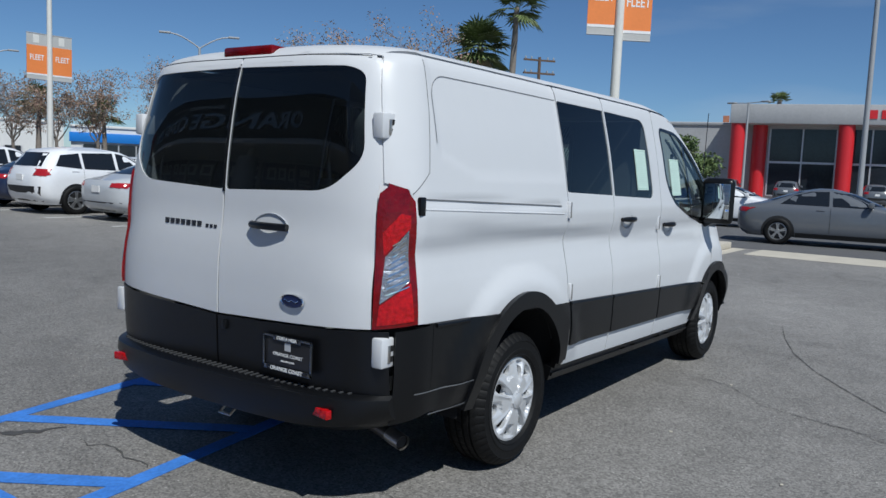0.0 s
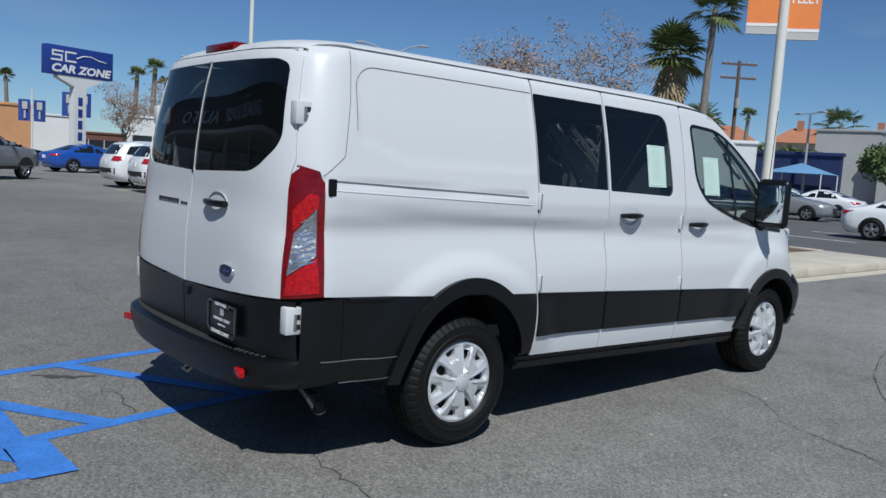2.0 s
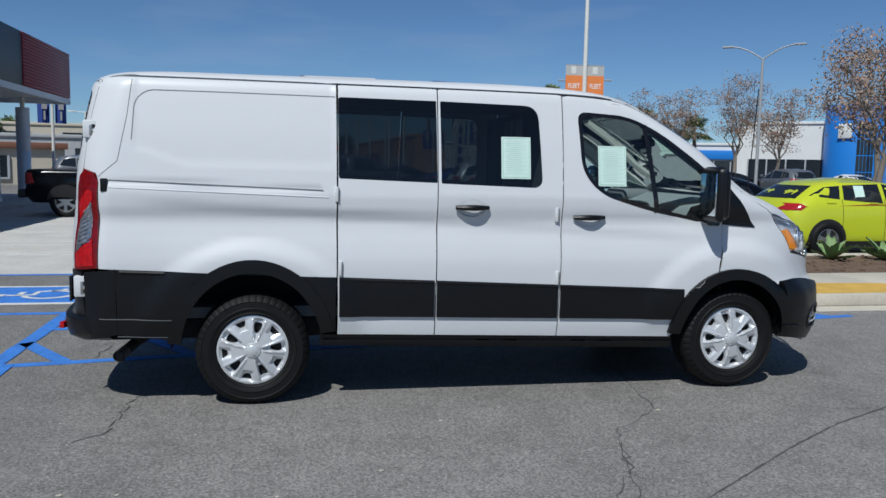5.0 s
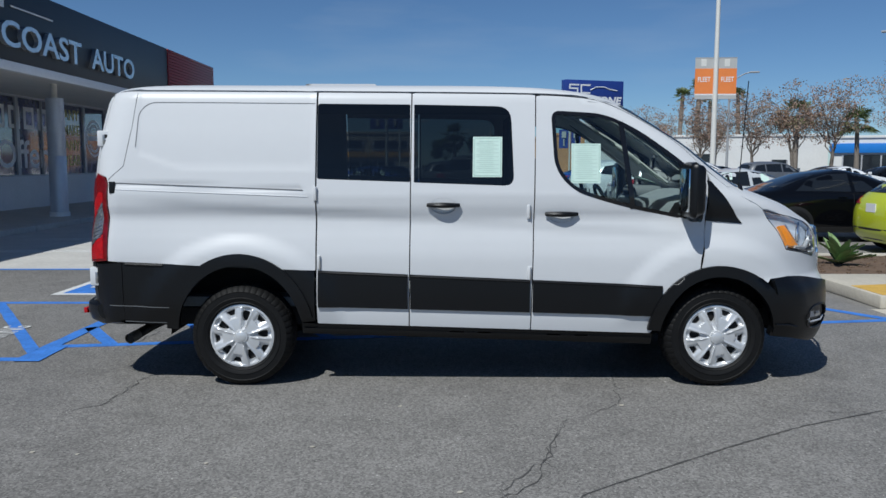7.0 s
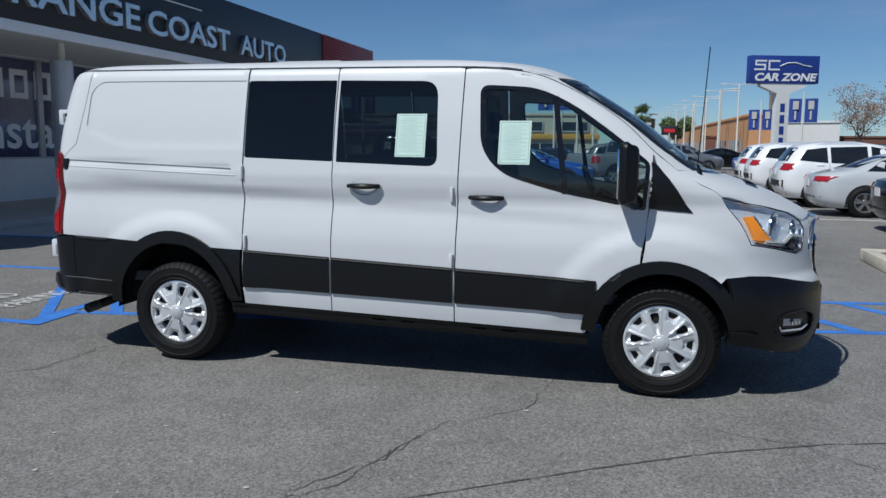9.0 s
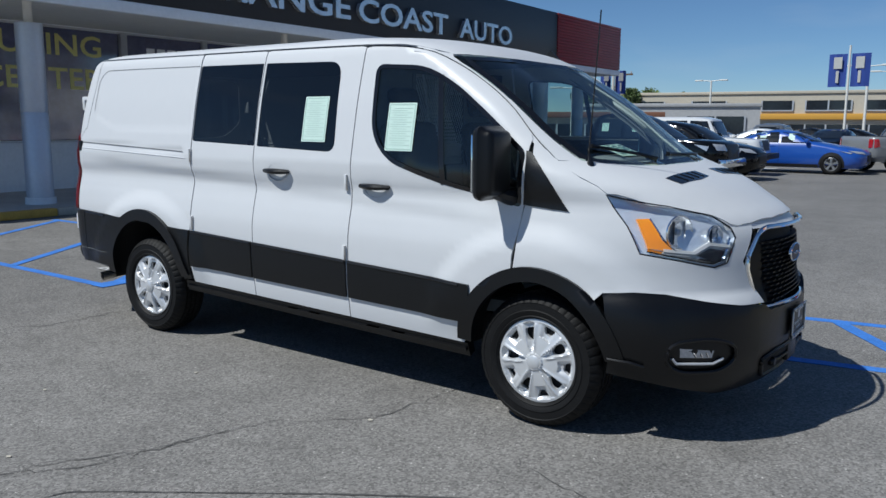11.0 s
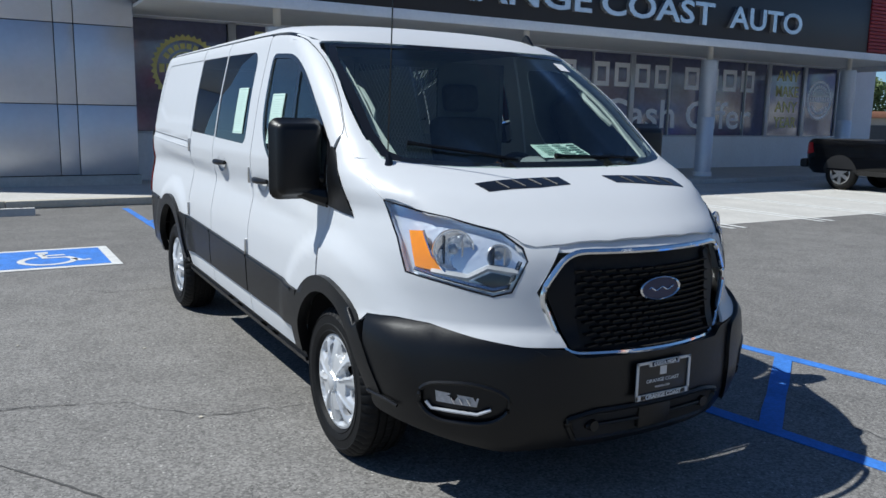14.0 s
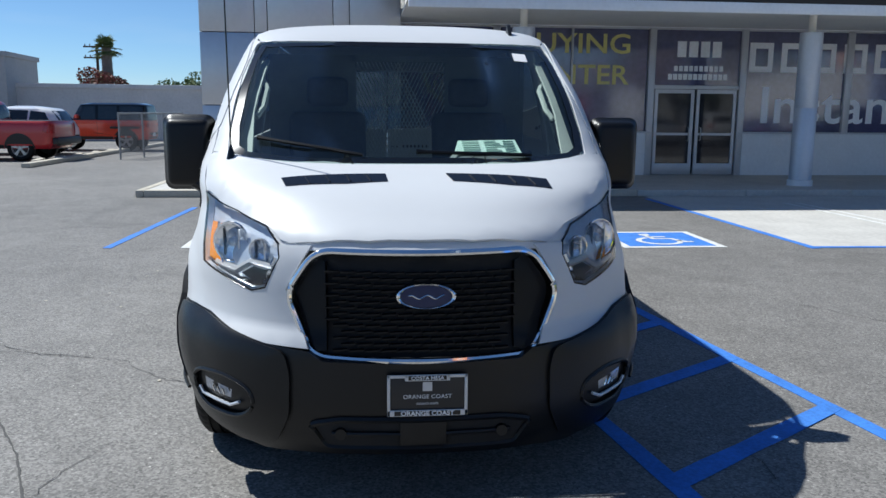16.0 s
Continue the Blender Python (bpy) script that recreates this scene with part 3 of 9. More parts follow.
stop = thing("wheel_stop", "weathered concrete wheel stop on the asphalt", "wheel stop", (-6.93, -2.26, 0))
bm = prism(bmesh.new(), [(-0.09, 0), (0.09, 0), (0.06, 0.11), (-0.06, 0.11)], 1.25, Matrix.Translation((0, -0.62, 0)))
part("block", bm, CONCRETE, stop)
for yy in (-0.45, 0.45):
    bm = bmesh.new()
    lathe(bm, [(0.112, 0.001), (0.114, 0.018), (0.108, 0.02)], 10, "z", (0, yy, 0))
    part("pin", bm, STEEL, stop)

# panelled tower
tower = thing("panel_tower", "grey brushed metal panel tower of the shop", "wall", kind="structure")
part("core", boxed(-14.5, -3.70, WALK, -10.68, 0.50, 8.4), SIGN_BLACK, tower)
ys = [-3.74, -2.58, -2.31, -0.92, -0.57, 0.53]
zs = [0.32, 1.70, 3.23, 4.76, 6.29, 7.82, 8.42]
for a, b in zip(ys, ys[1:]):
    for c, d in zip(zs, zs[1:]):
        part("panel", boxed(-10.68, a + 0.008, c + 0.008, -10.60, b - 0.008, d - 0.008, bevel=0.006), METAL_PANEL, tower)
for side_y in (-3.74, 0.53):
    for c, d in zip(zs, zs[1:]):
        for x0, x1 in ((-12.0, -10.69), (-13.3, -12.0), (-14.6, -13.3)):
            yy0, yy1 = (side_y, side_y + 0.06) if side_y < 0 else (side_y - 0.06, side_y)
            part("panel", boxed(x0 + 0.008, yy0, c + 0.008, x1 - 0.008, yy1, d - 0.008, bevel=0.006), METAL_PANEL, tower)
part("plinth", boxed(-14.6, -3.78, WALK, -10.57, 0.56, 0.31), CONCRETE, tower)

# front wall: knee wall, piers, roof slab
shop = thing("shop_front", "pale stucco shop front with film-covered windows", "wall", kind="structure")
for y0, y1 in ((0.54, 6.60), (8.78, 25.05)):
    part("knee_wall", boxed(WX - 0.25, y0, WALK, WX, y1, 1.13), STUCCO, shop)
    part("sill", boxed(WX - 0.1, y0, 1.13, WX + 0.05, y1, 1.17, bevel=0.006), ALU, shop)
part("end_pier", boxed(WX - 0.25, 25.05, WALK, WX, 27.2, SOFF + 0.3), STUCCO, shop)
part("end_wall", boxed(-24, 27.0, WALK, WX - 0.25, 27.25, SOFF + 0.3), STUCCO, shop)
part("head_wall", boxed(WX - 0.25, 0.54, 3.60, WX, 25.05, SOFF + 0.3), STUCCO, shop)
part("back_wall", boxed(-24, -3.7, 0, -23.8, 27.2, 5.0), STUCCO, shop)
# the room's darkness behind the windows, put in as a black sheet
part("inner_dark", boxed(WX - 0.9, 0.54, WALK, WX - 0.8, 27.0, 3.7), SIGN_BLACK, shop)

canopy = thing("canopy", "flat canopy with a black sign band and red corrugated end", "canopy", kind="structure")
part("soffit", boxed(-24, -0.0 + 0.54, SOFF, FX - 0.05, 25.0, SOFF + 0.06), SOFFIT, canopy)
part("roof_slab", boxed(-24, 0.54, 4.95, FX - 0.13, 24.95, 5.12), STUCCO, canopy)
part("edge_band", boxed(FX - 0.10, 0.54, 3.44, FX + 0.02, 25.02, 3.63, bevel=0.01), STUCCO, canopy)
part("sign_band", boxed(FX - 0.12, 0.54, 3.632, FX, 19.86, 5.22, bevel=0.01), SIGN_BLACK, canopy)
part("red_backing", boxed(FX - 0.15, 19.88, 3.632, FX - 0.04, 25.0, 5.22), CORRUGATED, canopy)
for k in range(16):
    z = 3.66 + 0.098 * k
    part("corrugation", boxed(FX - 0.04, 19.88, z, FX + 0.03, 25.0, z + 0.094, bevel=0.026, segments=2), CORRUGATED, canopy)
    part("corrugation", boxed(-11.5, 24.99, z, FX + 0.03, 25.06, z + 0.094, bevel=0.026, segments=2), CORRUGATED, canopy)
part("end_band", boxed(-12, 24.97, 3.44, FX + 0.02, 25.06, 3.63), STUCCO, canopy)
TURN_X = Matrix(((0, 0, 1, 0), (1, 0, 0, 0), (0, 1, 0, 0), (0, 0, 0, 1)))
sign = thing("shop_sign", "silver block letters on a black sign band", "sign")


def fit_word(text, y0, y1, z0, height, mat, parent, x, depth, heavy=0.0, name="lettering"):
    ob = lettering(text, 1.0, mat, parent, Matrix.Identity(4), depth=depth, align="LEFT", heavy=heavy, name=name)
    xs = [v.co.x for v in ob.data.vertices]
    cap = [v.co.y for v in ob.data.vertices]
    w, h, low = max(xs) - min(xs), max(cap) - max(min(cap), 0), max(min(cap), -0.02)
    ob.data.transform(Matrix.Translation((x, y0, z0)) @ TURN_X @ Matrix.Diagonal(((y1 - y0) / w, height / max(cap), 1, 1)) @ Matrix.Translation((-min(xs), 0, 0)))
    return ob


for text, y0, y1 in (("ORANGE", 4.95, 9.55), ("COAST", 9.83, 13.42), ("AUTO", 13.97, 16.76)):
    fit_word(text, y0, y1, 3.92, 0.52, LETTER_SILVER, sign, FX + 0.055, 0.05, heavy=0.018)
bm = bmesh.new()
for k in range(8):
    box(bm, FX, 8.6 + 0.2 * k, 4.68, FX + 0.02, 8.74 + 0.2 * k, 4.84)
box(bm, FX, 10.4, 4.745, FX + 0.02, 12.2, 4.775)
part("small_print", bm, WHITE_TEXT, sign)

# columns: fat sleeve with a joint, block base, thin post on top
col = thing("column", "round grey-blue metal column under the canopy", "column", (-8.9, 2.9, WALK), group="columns under the canopy")
bm = bmesh.new()
lathe(bm, [(0.12, 0.225), (1.60, 0.225), (1.61, 0.219), (1.62, 0.225), (3.13, 0.225), (3.14, 0.10)], 28, "z")
part("sleeve", bm, COLUMN_GREY, col)
bm = bmesh.new()
lathe(bm, [(0.0, 0.255), (0.115, 0.255), (0.12, 0.22)], 28, "z")
part("base", bm, STUCCO, col)
bm = bmesh.new()
lathe(bm, [(3.12, 0.075), (3.51, 0.075)], 16, "z")
part("post", bm, SOFFIT, col)
for y in (8.9, 15.05, 21.25):
    copy_thing(col, pose(-8.9, y, WALK))
copy_thing(col, pose(-8.9, 24.4, WALK))

# windows: panes of navy film between mullions
edges = [(0.62, 2.70), (2.93, 4.60), (4.64, 6.47), (8.92, 11.45), (11.62, 13.38), (13.42, 14.88), (15.02, 16.50), (16.54, 18.40), (18.55, 20.0), (20.04, 21.10), (21.28, 23.05), (23.18, 24.95)]
window = thing("window_band", "shop windows covered in navy film", "window", kind="structure")
for a, b in edges:
    part("pane", boxed(WX - 0.10, a, 1.18, WX - 0.085, b, 3.58), FILM, window)
posts = sorted({0.55, 25.0} | {round((edges[i][1] + edges[i + 1][0]) / 2, 3) for i in range(len(edges) - 1) if edges[i + 1][0] - edges[i][1] < 0.4})
for y in posts:
    w = 0.085 if any(abs(y - (e[1] + f[0]) / 2) < 0.01 and f[0] - e[1] > 0.06 for e, f in zip(edges, edges[1:])) else 0.022
    part("mullion", boxed(WX - 0.12, y - w, 1.17, WX - 0.01, y + w, 3.60, bevel=0.006), ALU, window)
for y in (6.56, 8.83):
    part("mullion", boxed(WX - 0.12, y - 0.08, WALK, WX + 0.02, y + 0.08, 3.595, bevel=0.006), ALU, window)
part("top_rail", boxed(WX - 0.12, 0.55, 3.56, WX - 0.01, 25.0, 3.60), ALU, window)
# entrance
door = thing("door_1", "double glass entrance door in a pale metal frame", "door", kind="structure")
part("transom_panel", boxed(WX - 0.10, 6.66, 2.27, WX - 0.05, 8.75, 3.56), FILM, door)
part("door_head", boxed(WX - 0.11, 6.64, 2.18, WX + 0.0, 8.75, 2.27, bevel=0.006), ALU, door)
for a, b in ((6.66, 7.68), (7.70, 8.74)):
    leaf = part("door_leaf", boxed(WX - 0.09, a + 0.02, WALK + 0.01, WX - 0.03, b - 0.02, 0.40, bevel=0.005), ALU, door)
    for q in ((a + 0.02, a + 0.10), (b - 0.10, b - 0.02)):
        part("stile", boxed(WX - 0.09, q[0], WALK + 0.28, WX - 0.03, q[1], 2.17), ALU, leaf)
    part("rail", boxed(WX - 0.088, a + 0.10, 1.08, WX - 0.032, b - 0.10, 1.14), ALU, leaf)
    part("rail", boxed(WX - 0.088, a + 0.10, 2.08, WX - 0.032, b - 0.10, 2.17), ALU, leaf)
    part("glass", boxed(WX - 0.07, a + 0.08, 0.38, WX - 0.055, b - 0.08, 2.10), DOOR_GLASS, leaf)
    yy = b - 0.14 if a < 7 else a + 0.14
    bm = bmesh.new()
    tube(bm, [(WX - 0.03, yy, 0.95), (WX + 0.03, yy, 0.97), (WX + 0.03, yy, 1.25), (WX - 0.03, yy, 1.27)], 0.012, 8)
    part("pull_handle", bm, STEEL, leaf)
bm = bmesh.new()
for k in range(4):
    box(bm, WX - 0.05, 7.18 + 0.29 * k, 2.93, WX - 0.042, 7.40 + 0.29 * k, 3.30)
for k in range(10):
    box(bm, WX - 0.05, 7.12 + 0.125 * k, 2.60, WX - 0.042, 7.21 + 0.125 * k, 2.73)
for k in range(12):
    box(bm, WX - 0.05, 6.98 + 0.125 * k, 2.40, WX - 0.042, 7.08 + 0.125 * k, 2.54)
part("number_print", bm, FILM_WHITE, door)
# film lettering
film_sign = thing("window_lettering", "large pale lettering on the navy window film", "sign")
fit_word("BUYING", 3.35, 6.03, 3.00, 0.45, FILM_YELLOW, film_sign, WX - 0.079, 0.002, heavy=0.012)
fit_word("CENTER", 3.35, 6.03, 2.28, 0.45, FILM_YELLOW, film_sign, WX - 0.079, 0.002, heavy=0.012)
fit_word("Instant", 9.38, 13.25, 1.40, 0.86, FILM_WHITE, film_sign, WX - 0.079, 0.002, heavy=0.012)
fit_word("Cash", 13.85, 16.85, 1.40, 0.86, FILM_WHITE, film_sign, WX - 0.079, 0.002, heavy=0.012)
fit_word("Offer", 17.35, 20.45, 1.40, 0.86, FILM_WHITE, film_sign, WX - 0.079, 0.002, heavy=0.012)
for text, z in (("ANY", 3.05), ("MAKE", 2.52), ("ANY", 1.99), ("YEAR", 1.46)):
    fit_word(text, 21.65, 22.85, z, 0.36, FILM_YELLOW, film_sign, WX - 0.079, 0.002, heavy=0.012)
# a company's name in plain frames of its size
for count, start, step_y in ((5, 9.0, 0.80), (4, 13.45, 0.82), (4, 17.2, 0.88)):
    for k in range(count):
        y0 = start + step_y * k
        y1 = y0 + step_y * 0.74
        bm = bmesh.new()
        for a, b, c, d in ((y0, 2.60, y0 + 0.15, 3.30), (y0 + 0.15, 3.16, y1, 3.30), (y0 + 0.15, 2.60, y1, 2.74), (y1 - 0.13, 2.74, y1, 3.16)):
            box(bm, WX - 0.081, a, b, WX - 0.077, c, d)
        part("name_bar", bm, FILM_WHITE, film_sign)


def seal(cy, cz, r, mat):
    """A toothed ring with bars inside."""
    bm = bmesh.new()
    n = 36
    x = WX - 0.079
    for k in range(n):
        a0, a1, am = (2 * math.pi * (k + f) / n for f in (0, 1, 0.5))
        p = [(x, cy + q * math.cos(a), cz + q * math.sin(a)) for q, a in ((r * 0.83, a0), (r * 0.83, a1), (r * 0.92, a1), (r, am), (r * 0.92, a0))]
        bm.faces.new([bm.verts.new(c) for c in p])
        p = [(x, cy + q * math.cos(a), cz + q * math.sin(a)) for q, a in ((r * 0.47, a0), (r * 0.47, a1), (r * 0.50, a1), (r * 0.50, a0))]
        bm.faces.new([bm.verts.new(c) for c in p])
    bmesh.ops.remove_doubles(bm, verts=bm.verts, dist=1e-4)
    bmesh.ops.recalc_face_normals(bm, faces=bm.faces)
    ring = part("toothed_seal", bm, mat, film_sign, smooth=None)
    for k in range(8):
        yy = cy - r * 0.76 + r * 0.196 * k
        bm = bmesh.new()
        box(bm, x - 0.001, yy, cz - r * 0.10, x + 0.002, yy + r * 0.14, cz + r * 0.14)
        part("seal_bar", bm, mat, ring, smooth=None)
    for sgn in (1, -1):
        for k in range(8):
            a = radians(90 * sgn - 56 + 16 * k)
            m = Matrix.Translation((x, cy + r * 0.66 * math.cos(a), cz + r * 0.66 * math.sin(a))) @ Matrix.Rotation(a - math.pi / 2, 4, "X")
            bm = bmesh.new()
            box(bm, -0.001, -r * 0.07, -r * 0.08, 0.002, r * 0.07, r * 0.08, m=m)
            part("seal_bar", bm, mat, ring, smooth=None)


seal(1.80, 2.52, 0.76, FILM_YELLOW)
seal(24.06, 2.45, 0.72, FILM_WHITE)


# ---------------------------------------------------------------- the cargo van
def smooth01(t):
    t = np.minimum(np.maximum(t, 0), 1)
    return t * t * (3 - 2 * t)


def van_feature(x, z):
    """Pressed forms of the van's side: the sunk panel behind the doors, the swollen wheel arches, the rail's groove."""
    sx = smooth01((x + 0.72) / 0.05) * smooth01((0.53 - x) / 0.04)
    low = 1.49 + 0.10 * smooth01((-0.35 - x) / 0.4)
    sz = smooth01((z - low) / 0.06)
    d = -0.005 * sx * sz
    for cx in (0.0, 3.30):
        r = np.hypot((x - cx) * 0.95, z - 0.36)
        d = d + 0.023 * smooth01((0.73 - r) / 0.13) * smooth01((z - 0.4) / 0.2)
    groove = 1.415 - 0.036 * (x + 0.86)
    # shoulder crease: the side tucks in under it and swells out again towards the cladding
    crease = 1.246 - 0.060 * x
    run = smooth01((x + 0.80) / 0.45) * smooth01((3.25 - x) / 0.5)
    d = d - 0.013 * run * smooth01((crease + 0.045 - z) / 0.09) * smooth01((z - 0.84) / 0.30)
    d = d - 0.006 * smooth01((0.034 - np.abs(z - groove)) / 0.030) * smooth01((x + 0.95) / 0.04) * smooth01((0.46 - x) / 0.05)
    return d


SEAM_GREY = material("seam_grey", (0.13, 0.135, 0.14), 0.7, vary=0.1)
VAN = Shell(
    [
        # z, rear, front, half width, rear corner, power, front corner, power
        (0.2, -1, 4.24, 0.9, 0.3, 5, 0.72, 2.5),
        (0.35, -1.06, 4.31, 0.97, 0.3, 5, 0.72, 2.5),
        (0.5, -1.118, 4.335, 1, 0.3, 5, 0.74, 2.5),
        (0.68, -1.134, 4.335, 1.012, 0.3, 5, 0.78, 2.4),
        (0.78, -1.138, 4.325, 1.013, 0.3, 5, 0.92, 2.05),
        (0.9, -1.142, 4.32, 1.014, 0.3, 5, 0.95, 2),
        (1.02, -1.1415, 4.305, 1.003, 0.3, 5, 0.95, 2),
        (1.1, -1.138, 4.26, 0.988, 0.3, 5, 0.92, 2.05),
        (1.18, -1.131, 4.13, 0.975, 0.3, 5, 0.8, 2.3),
        (1.26, -1.12, 3.97, 0.989, 0.3, 5, 0.66, 2.7),
        (1.33, -1.115, 3.775, 0.992, 0.3, 5, 0.52, 3),
        (1.38, -1.114, 3.62, 0.985, 0.3, 5, 0.42, 3.4),
        (1.5, -1.107, 3.42, 0.965, 0.3, 5, 0.34, 4),
        (1.7, -1.084, 3.16, 0.928, 0.3, 5, 0.3, 4.3),
        (1.85, -1.06, 2.93, 0.893, 0.3, 5, 0.3, 4.3),
        (1.95, -1.038, 2.76, 0.868, 0.3, 5, 0.3, 4.2),
        (2.01, -1.018, 2.64, 0.85, 0.3, 5, 0.33, 4),
        (2.05, -0.99, 2.53, 0.822, 0.31, 4.6, 0.4, 3.5),
        (2.082, -0.93, 2.38, 0.76, 0.34, 4, 0.5, 3),
        (2.105, -0.80, 2.15, 0.64, 0.42, 3.4, 0.65, 2.7),
        (2.122, -0.45, 1.7, 0.4, 0.6, 2.6, 0.8, 2.3),
        (2.13, 0.3, 0.9, 0.05, 0.28, 2.2, 0.28, 2.2),
    ],
    0.20,
    2.130,
    van_feature,
)
seam_rows = table(list(zip([-1.0, -0.5, 0.5, 2.06, 2.37, 2.50, 2.66, 2.86, 3.06, 3.22, 3.37], [2.045, 2.045, 2.040, 2.026, 2.006, 1.98, 1.915, 1.805, 1.665, 1.51, 1.385])))


def seam_z(x):
    return seam_rows(x)[0]



def clad_top(x):
    return 0.88 - 0.0422 * (x + 0.89)


def clad_low(x):
    return 0.57 - 0.026 * (x - 0.48)


def white_low(x):
    return 0.45 - 0.030 * (x - 0.45)


def arc(cx, cz, rx, rz, a0, a1, n=18):
    return [(cx + rx * math.cos(radians(a0 + (a1 - a0) * i / n)), cz + rz * math.sin(radians(a0 + (a1 - a0) * i / n))) for i in range(n + 1)]


def along(f, x0, x1, n=12):
    return [(x0 + (x1 - x0) * i / n, float(f(x0 + (x1 - x0) * i / n))) for i in range(n + 1)]


REAR_WINDOW = rounded([(0.535, 1.962), (0.535, 1.445), (1.172, 1.425), (1.172, 1.957)], [0.02, 0.02, 0.01, 0.01])
MID_WINDOW = rounded([(1.198, 1.957), (1.198, 1.422), (1.885, 1.400), (1.865, 1.945)], [0.01, 0.01, 0.07, 0.10])
DOOR_WINDOW = rounded([(2.155, 1.905), (2.175, 1.52), (2.30, 1.375), (2.62, 1.275), (3.17, 1.165), (3.19, 1.43), (2.98, 1.60), (2.72, 1.785), (2.50, 1.885)], [0.05, 0.12, 0.10, 0.2, 0.01, 0.03, 0.2, 0.2, 0.1])


def skin_point(x, z, s):
    return (x, s * float(VAN.half(x, z)), z)


def front_point(y, z):
    return tuple(VAN.place([(y, z)], ("front", 2.0))[0])


def theta(p, cx):
    return (math.atan2(p[1], p[0] - cx), p[2])


van = thing("cargo_van", "white low-roof cargo van with black lower cladding parked on asphalt", "van")


def van_side(s):
    view = ("side", s)
    # quarter panel
    rear = [(float(VAN.xr(z)) + 0.112, z) for z in np.linspace(2.04, 1.48, 9)]
    lamp = [(-0.975, 1.475), (-0.915, 1.455), (-0.897, 1.40), (-0.905, 0.89)]
    q = [(0.522, 2.040)] + along(seam_z, 0.45, -0.80, 10) + rear + lamp + along(clad_top, -0.90, 0.522, 10)
    VAN.panel("quarter_panel", q, view, WHITE_PAINT, van, step=0.03)
    # black rear corner below it, round the wheel arch and on to the rear doors
    cx = -0.45
    low = [(0.515, 0.47), (0.515, clad_top(0.515) - 0.004)] + along(clad_top, 0.40, -0.86, 8)
    arch = arc(0.0, 0.36, 0.435, 0.495, 175, 10, 22)
    side = [(-0.80, 0.87), (-0.80, 0.475), (-0.433, 0.43)] + arch + [(0.43, 0.46)]
    VAN.panel("rear_cladding", low + side, view, BLACK_PLASTIC, van, step=0.05, lift=0.010, edge=0.03)
    a_front = theta(skin_point(-0.803, 0.6, s), cx)[0]
    back = VAN.place([(s * 0.955, 0.7)], ("rear", 0.0))[0]
    a_back = math.atan2(back[1], back[0] - cx)
    if s < 0:
        a_back = a_back if a_back < 0 else a_back - 2 * math.pi
    corner = [(a_front, 0.872), (a_front, 0.475), (a_back, 0.44), (a_back, 0.855)]
    VAN.panel("bumper_corner", corner, ("polar", cx, 0.0), BLACK_PLASTIC, van, step=0.05, lift=0.011, edge=0.03)
    # highlights along the cladding's two grooves, painted as raised grey strips
    bm = bmesh.new()
    for x0, x1, z in ((-0.90, -0.47, 0.575), (-0.80, -0.47, 0.465)):
        VAN.strip(bm, [(x0, z), (x1, z - 0.01)], view, 0.006, lift=0.013)
    part("groove_highlight", bm, SEAM_GREY, van)
    # doors
    d1 = [(0.530, white_low(0.53)), (1.160, white_low(1.16)), (1.172, 1.42), (1.178, 2.033)] + along(seam_z, 1.15, 0.56, 6) + [(0.535, 2.038)]
    VAN.panel("cargo_door", d1, view, WHITE_PAINT, van, holes=[REAR_WINDOW], step=0.04)
    d2 = [(1.168, white_low(1.168)), (2.004, white_low(2.004)), (2.012, 0.82), (2.034, 2.022)] + along(seam_z, 2.0, 1.21, 7) + [(1.186, 2.032)]
    VAN.panel("cargo_door", d2, view, WHITE_PAINT, van, holes=[MID_WINDOW], step=0.04)
    d3 = [(2.012, white_low(2.012)), (2.84, white_low(2.84))] + arc(3.30, 0.36, 0.43, 0.46, 172, 112, 10) + [(3.160, 0.82), (3.165, 0.90), (3.185, 1.0), (3.20, 1.17), (3.215, 1.50)] + [p for p in along(lambda x: seam_z(x) - 0.004, 3.20, 2.08, 16)] + [(2.042, 2.016)]
    VAN.panel("front_door", d3, view, WHITE_PAINT, van, holes=[DOOR_WINDOW], step=0.035)
    # glass, a little behind the sheet metal
    VAN.panel("side_window", REAR_WINDOW, view, TINTED, van, step=0.12, lift=-0.004, edge=0.002).visible_shadow = False
    VAN.panel("side_window", MID_WINDOW, view, TINTED, van, step=0.12, lift=-0.004, edge=0.002).visible_shadow = False
    VAN.panel("door_window", DOOR_WINDOW, view, CLEAR, van, step=0.1, lift=-0.006, edge=0.002).visible_shadow = False
    bm = bmesh.new()
    for w in (DOOR_WINDOW,):
        VAN.strip(bm, w + [w[0]], view, 0.026, lift=0.001)
    VAN.strip(bm, [(2.62, 1.84), (2.70, 1.245)], view, 0.035, lift=0.001)
    part("window_seal", bm, GLOSS_BLACK, van)
    # cladding and the white strip under it
    for x0, x1 in ((0.538, 1.155), (1.172, 1.998), (2.018, 2.905)):
        VAN.panel("door_cladding", [(x0, clad_low(x0)), (x1, clad_low(x1)), (x1, clad_top(x1)), (x0, clad_top(x0))], view, BLACK_PLASTIC, van, step=0.08, lift=0.014, edge=0.02)
    for x0, x1 in ((-0.78, -0.52), (0.542, 1.151), (1.176, 1.994), (2.022, 2.84)):
        bm = bmesh.new()
        tube(bm, VAN.line(along(lambda x: clad_top(x) - 0.012, x0, x1, 6), view, 0.08, lift=0.009), 0.011, 8)
        part("cladding_lip", bm, BLACK_PLASTIC, van)
    sill = [(0.42, 0.445), (0.42, 0.37), (2.86, 0.29), (2.86, 0.372)]
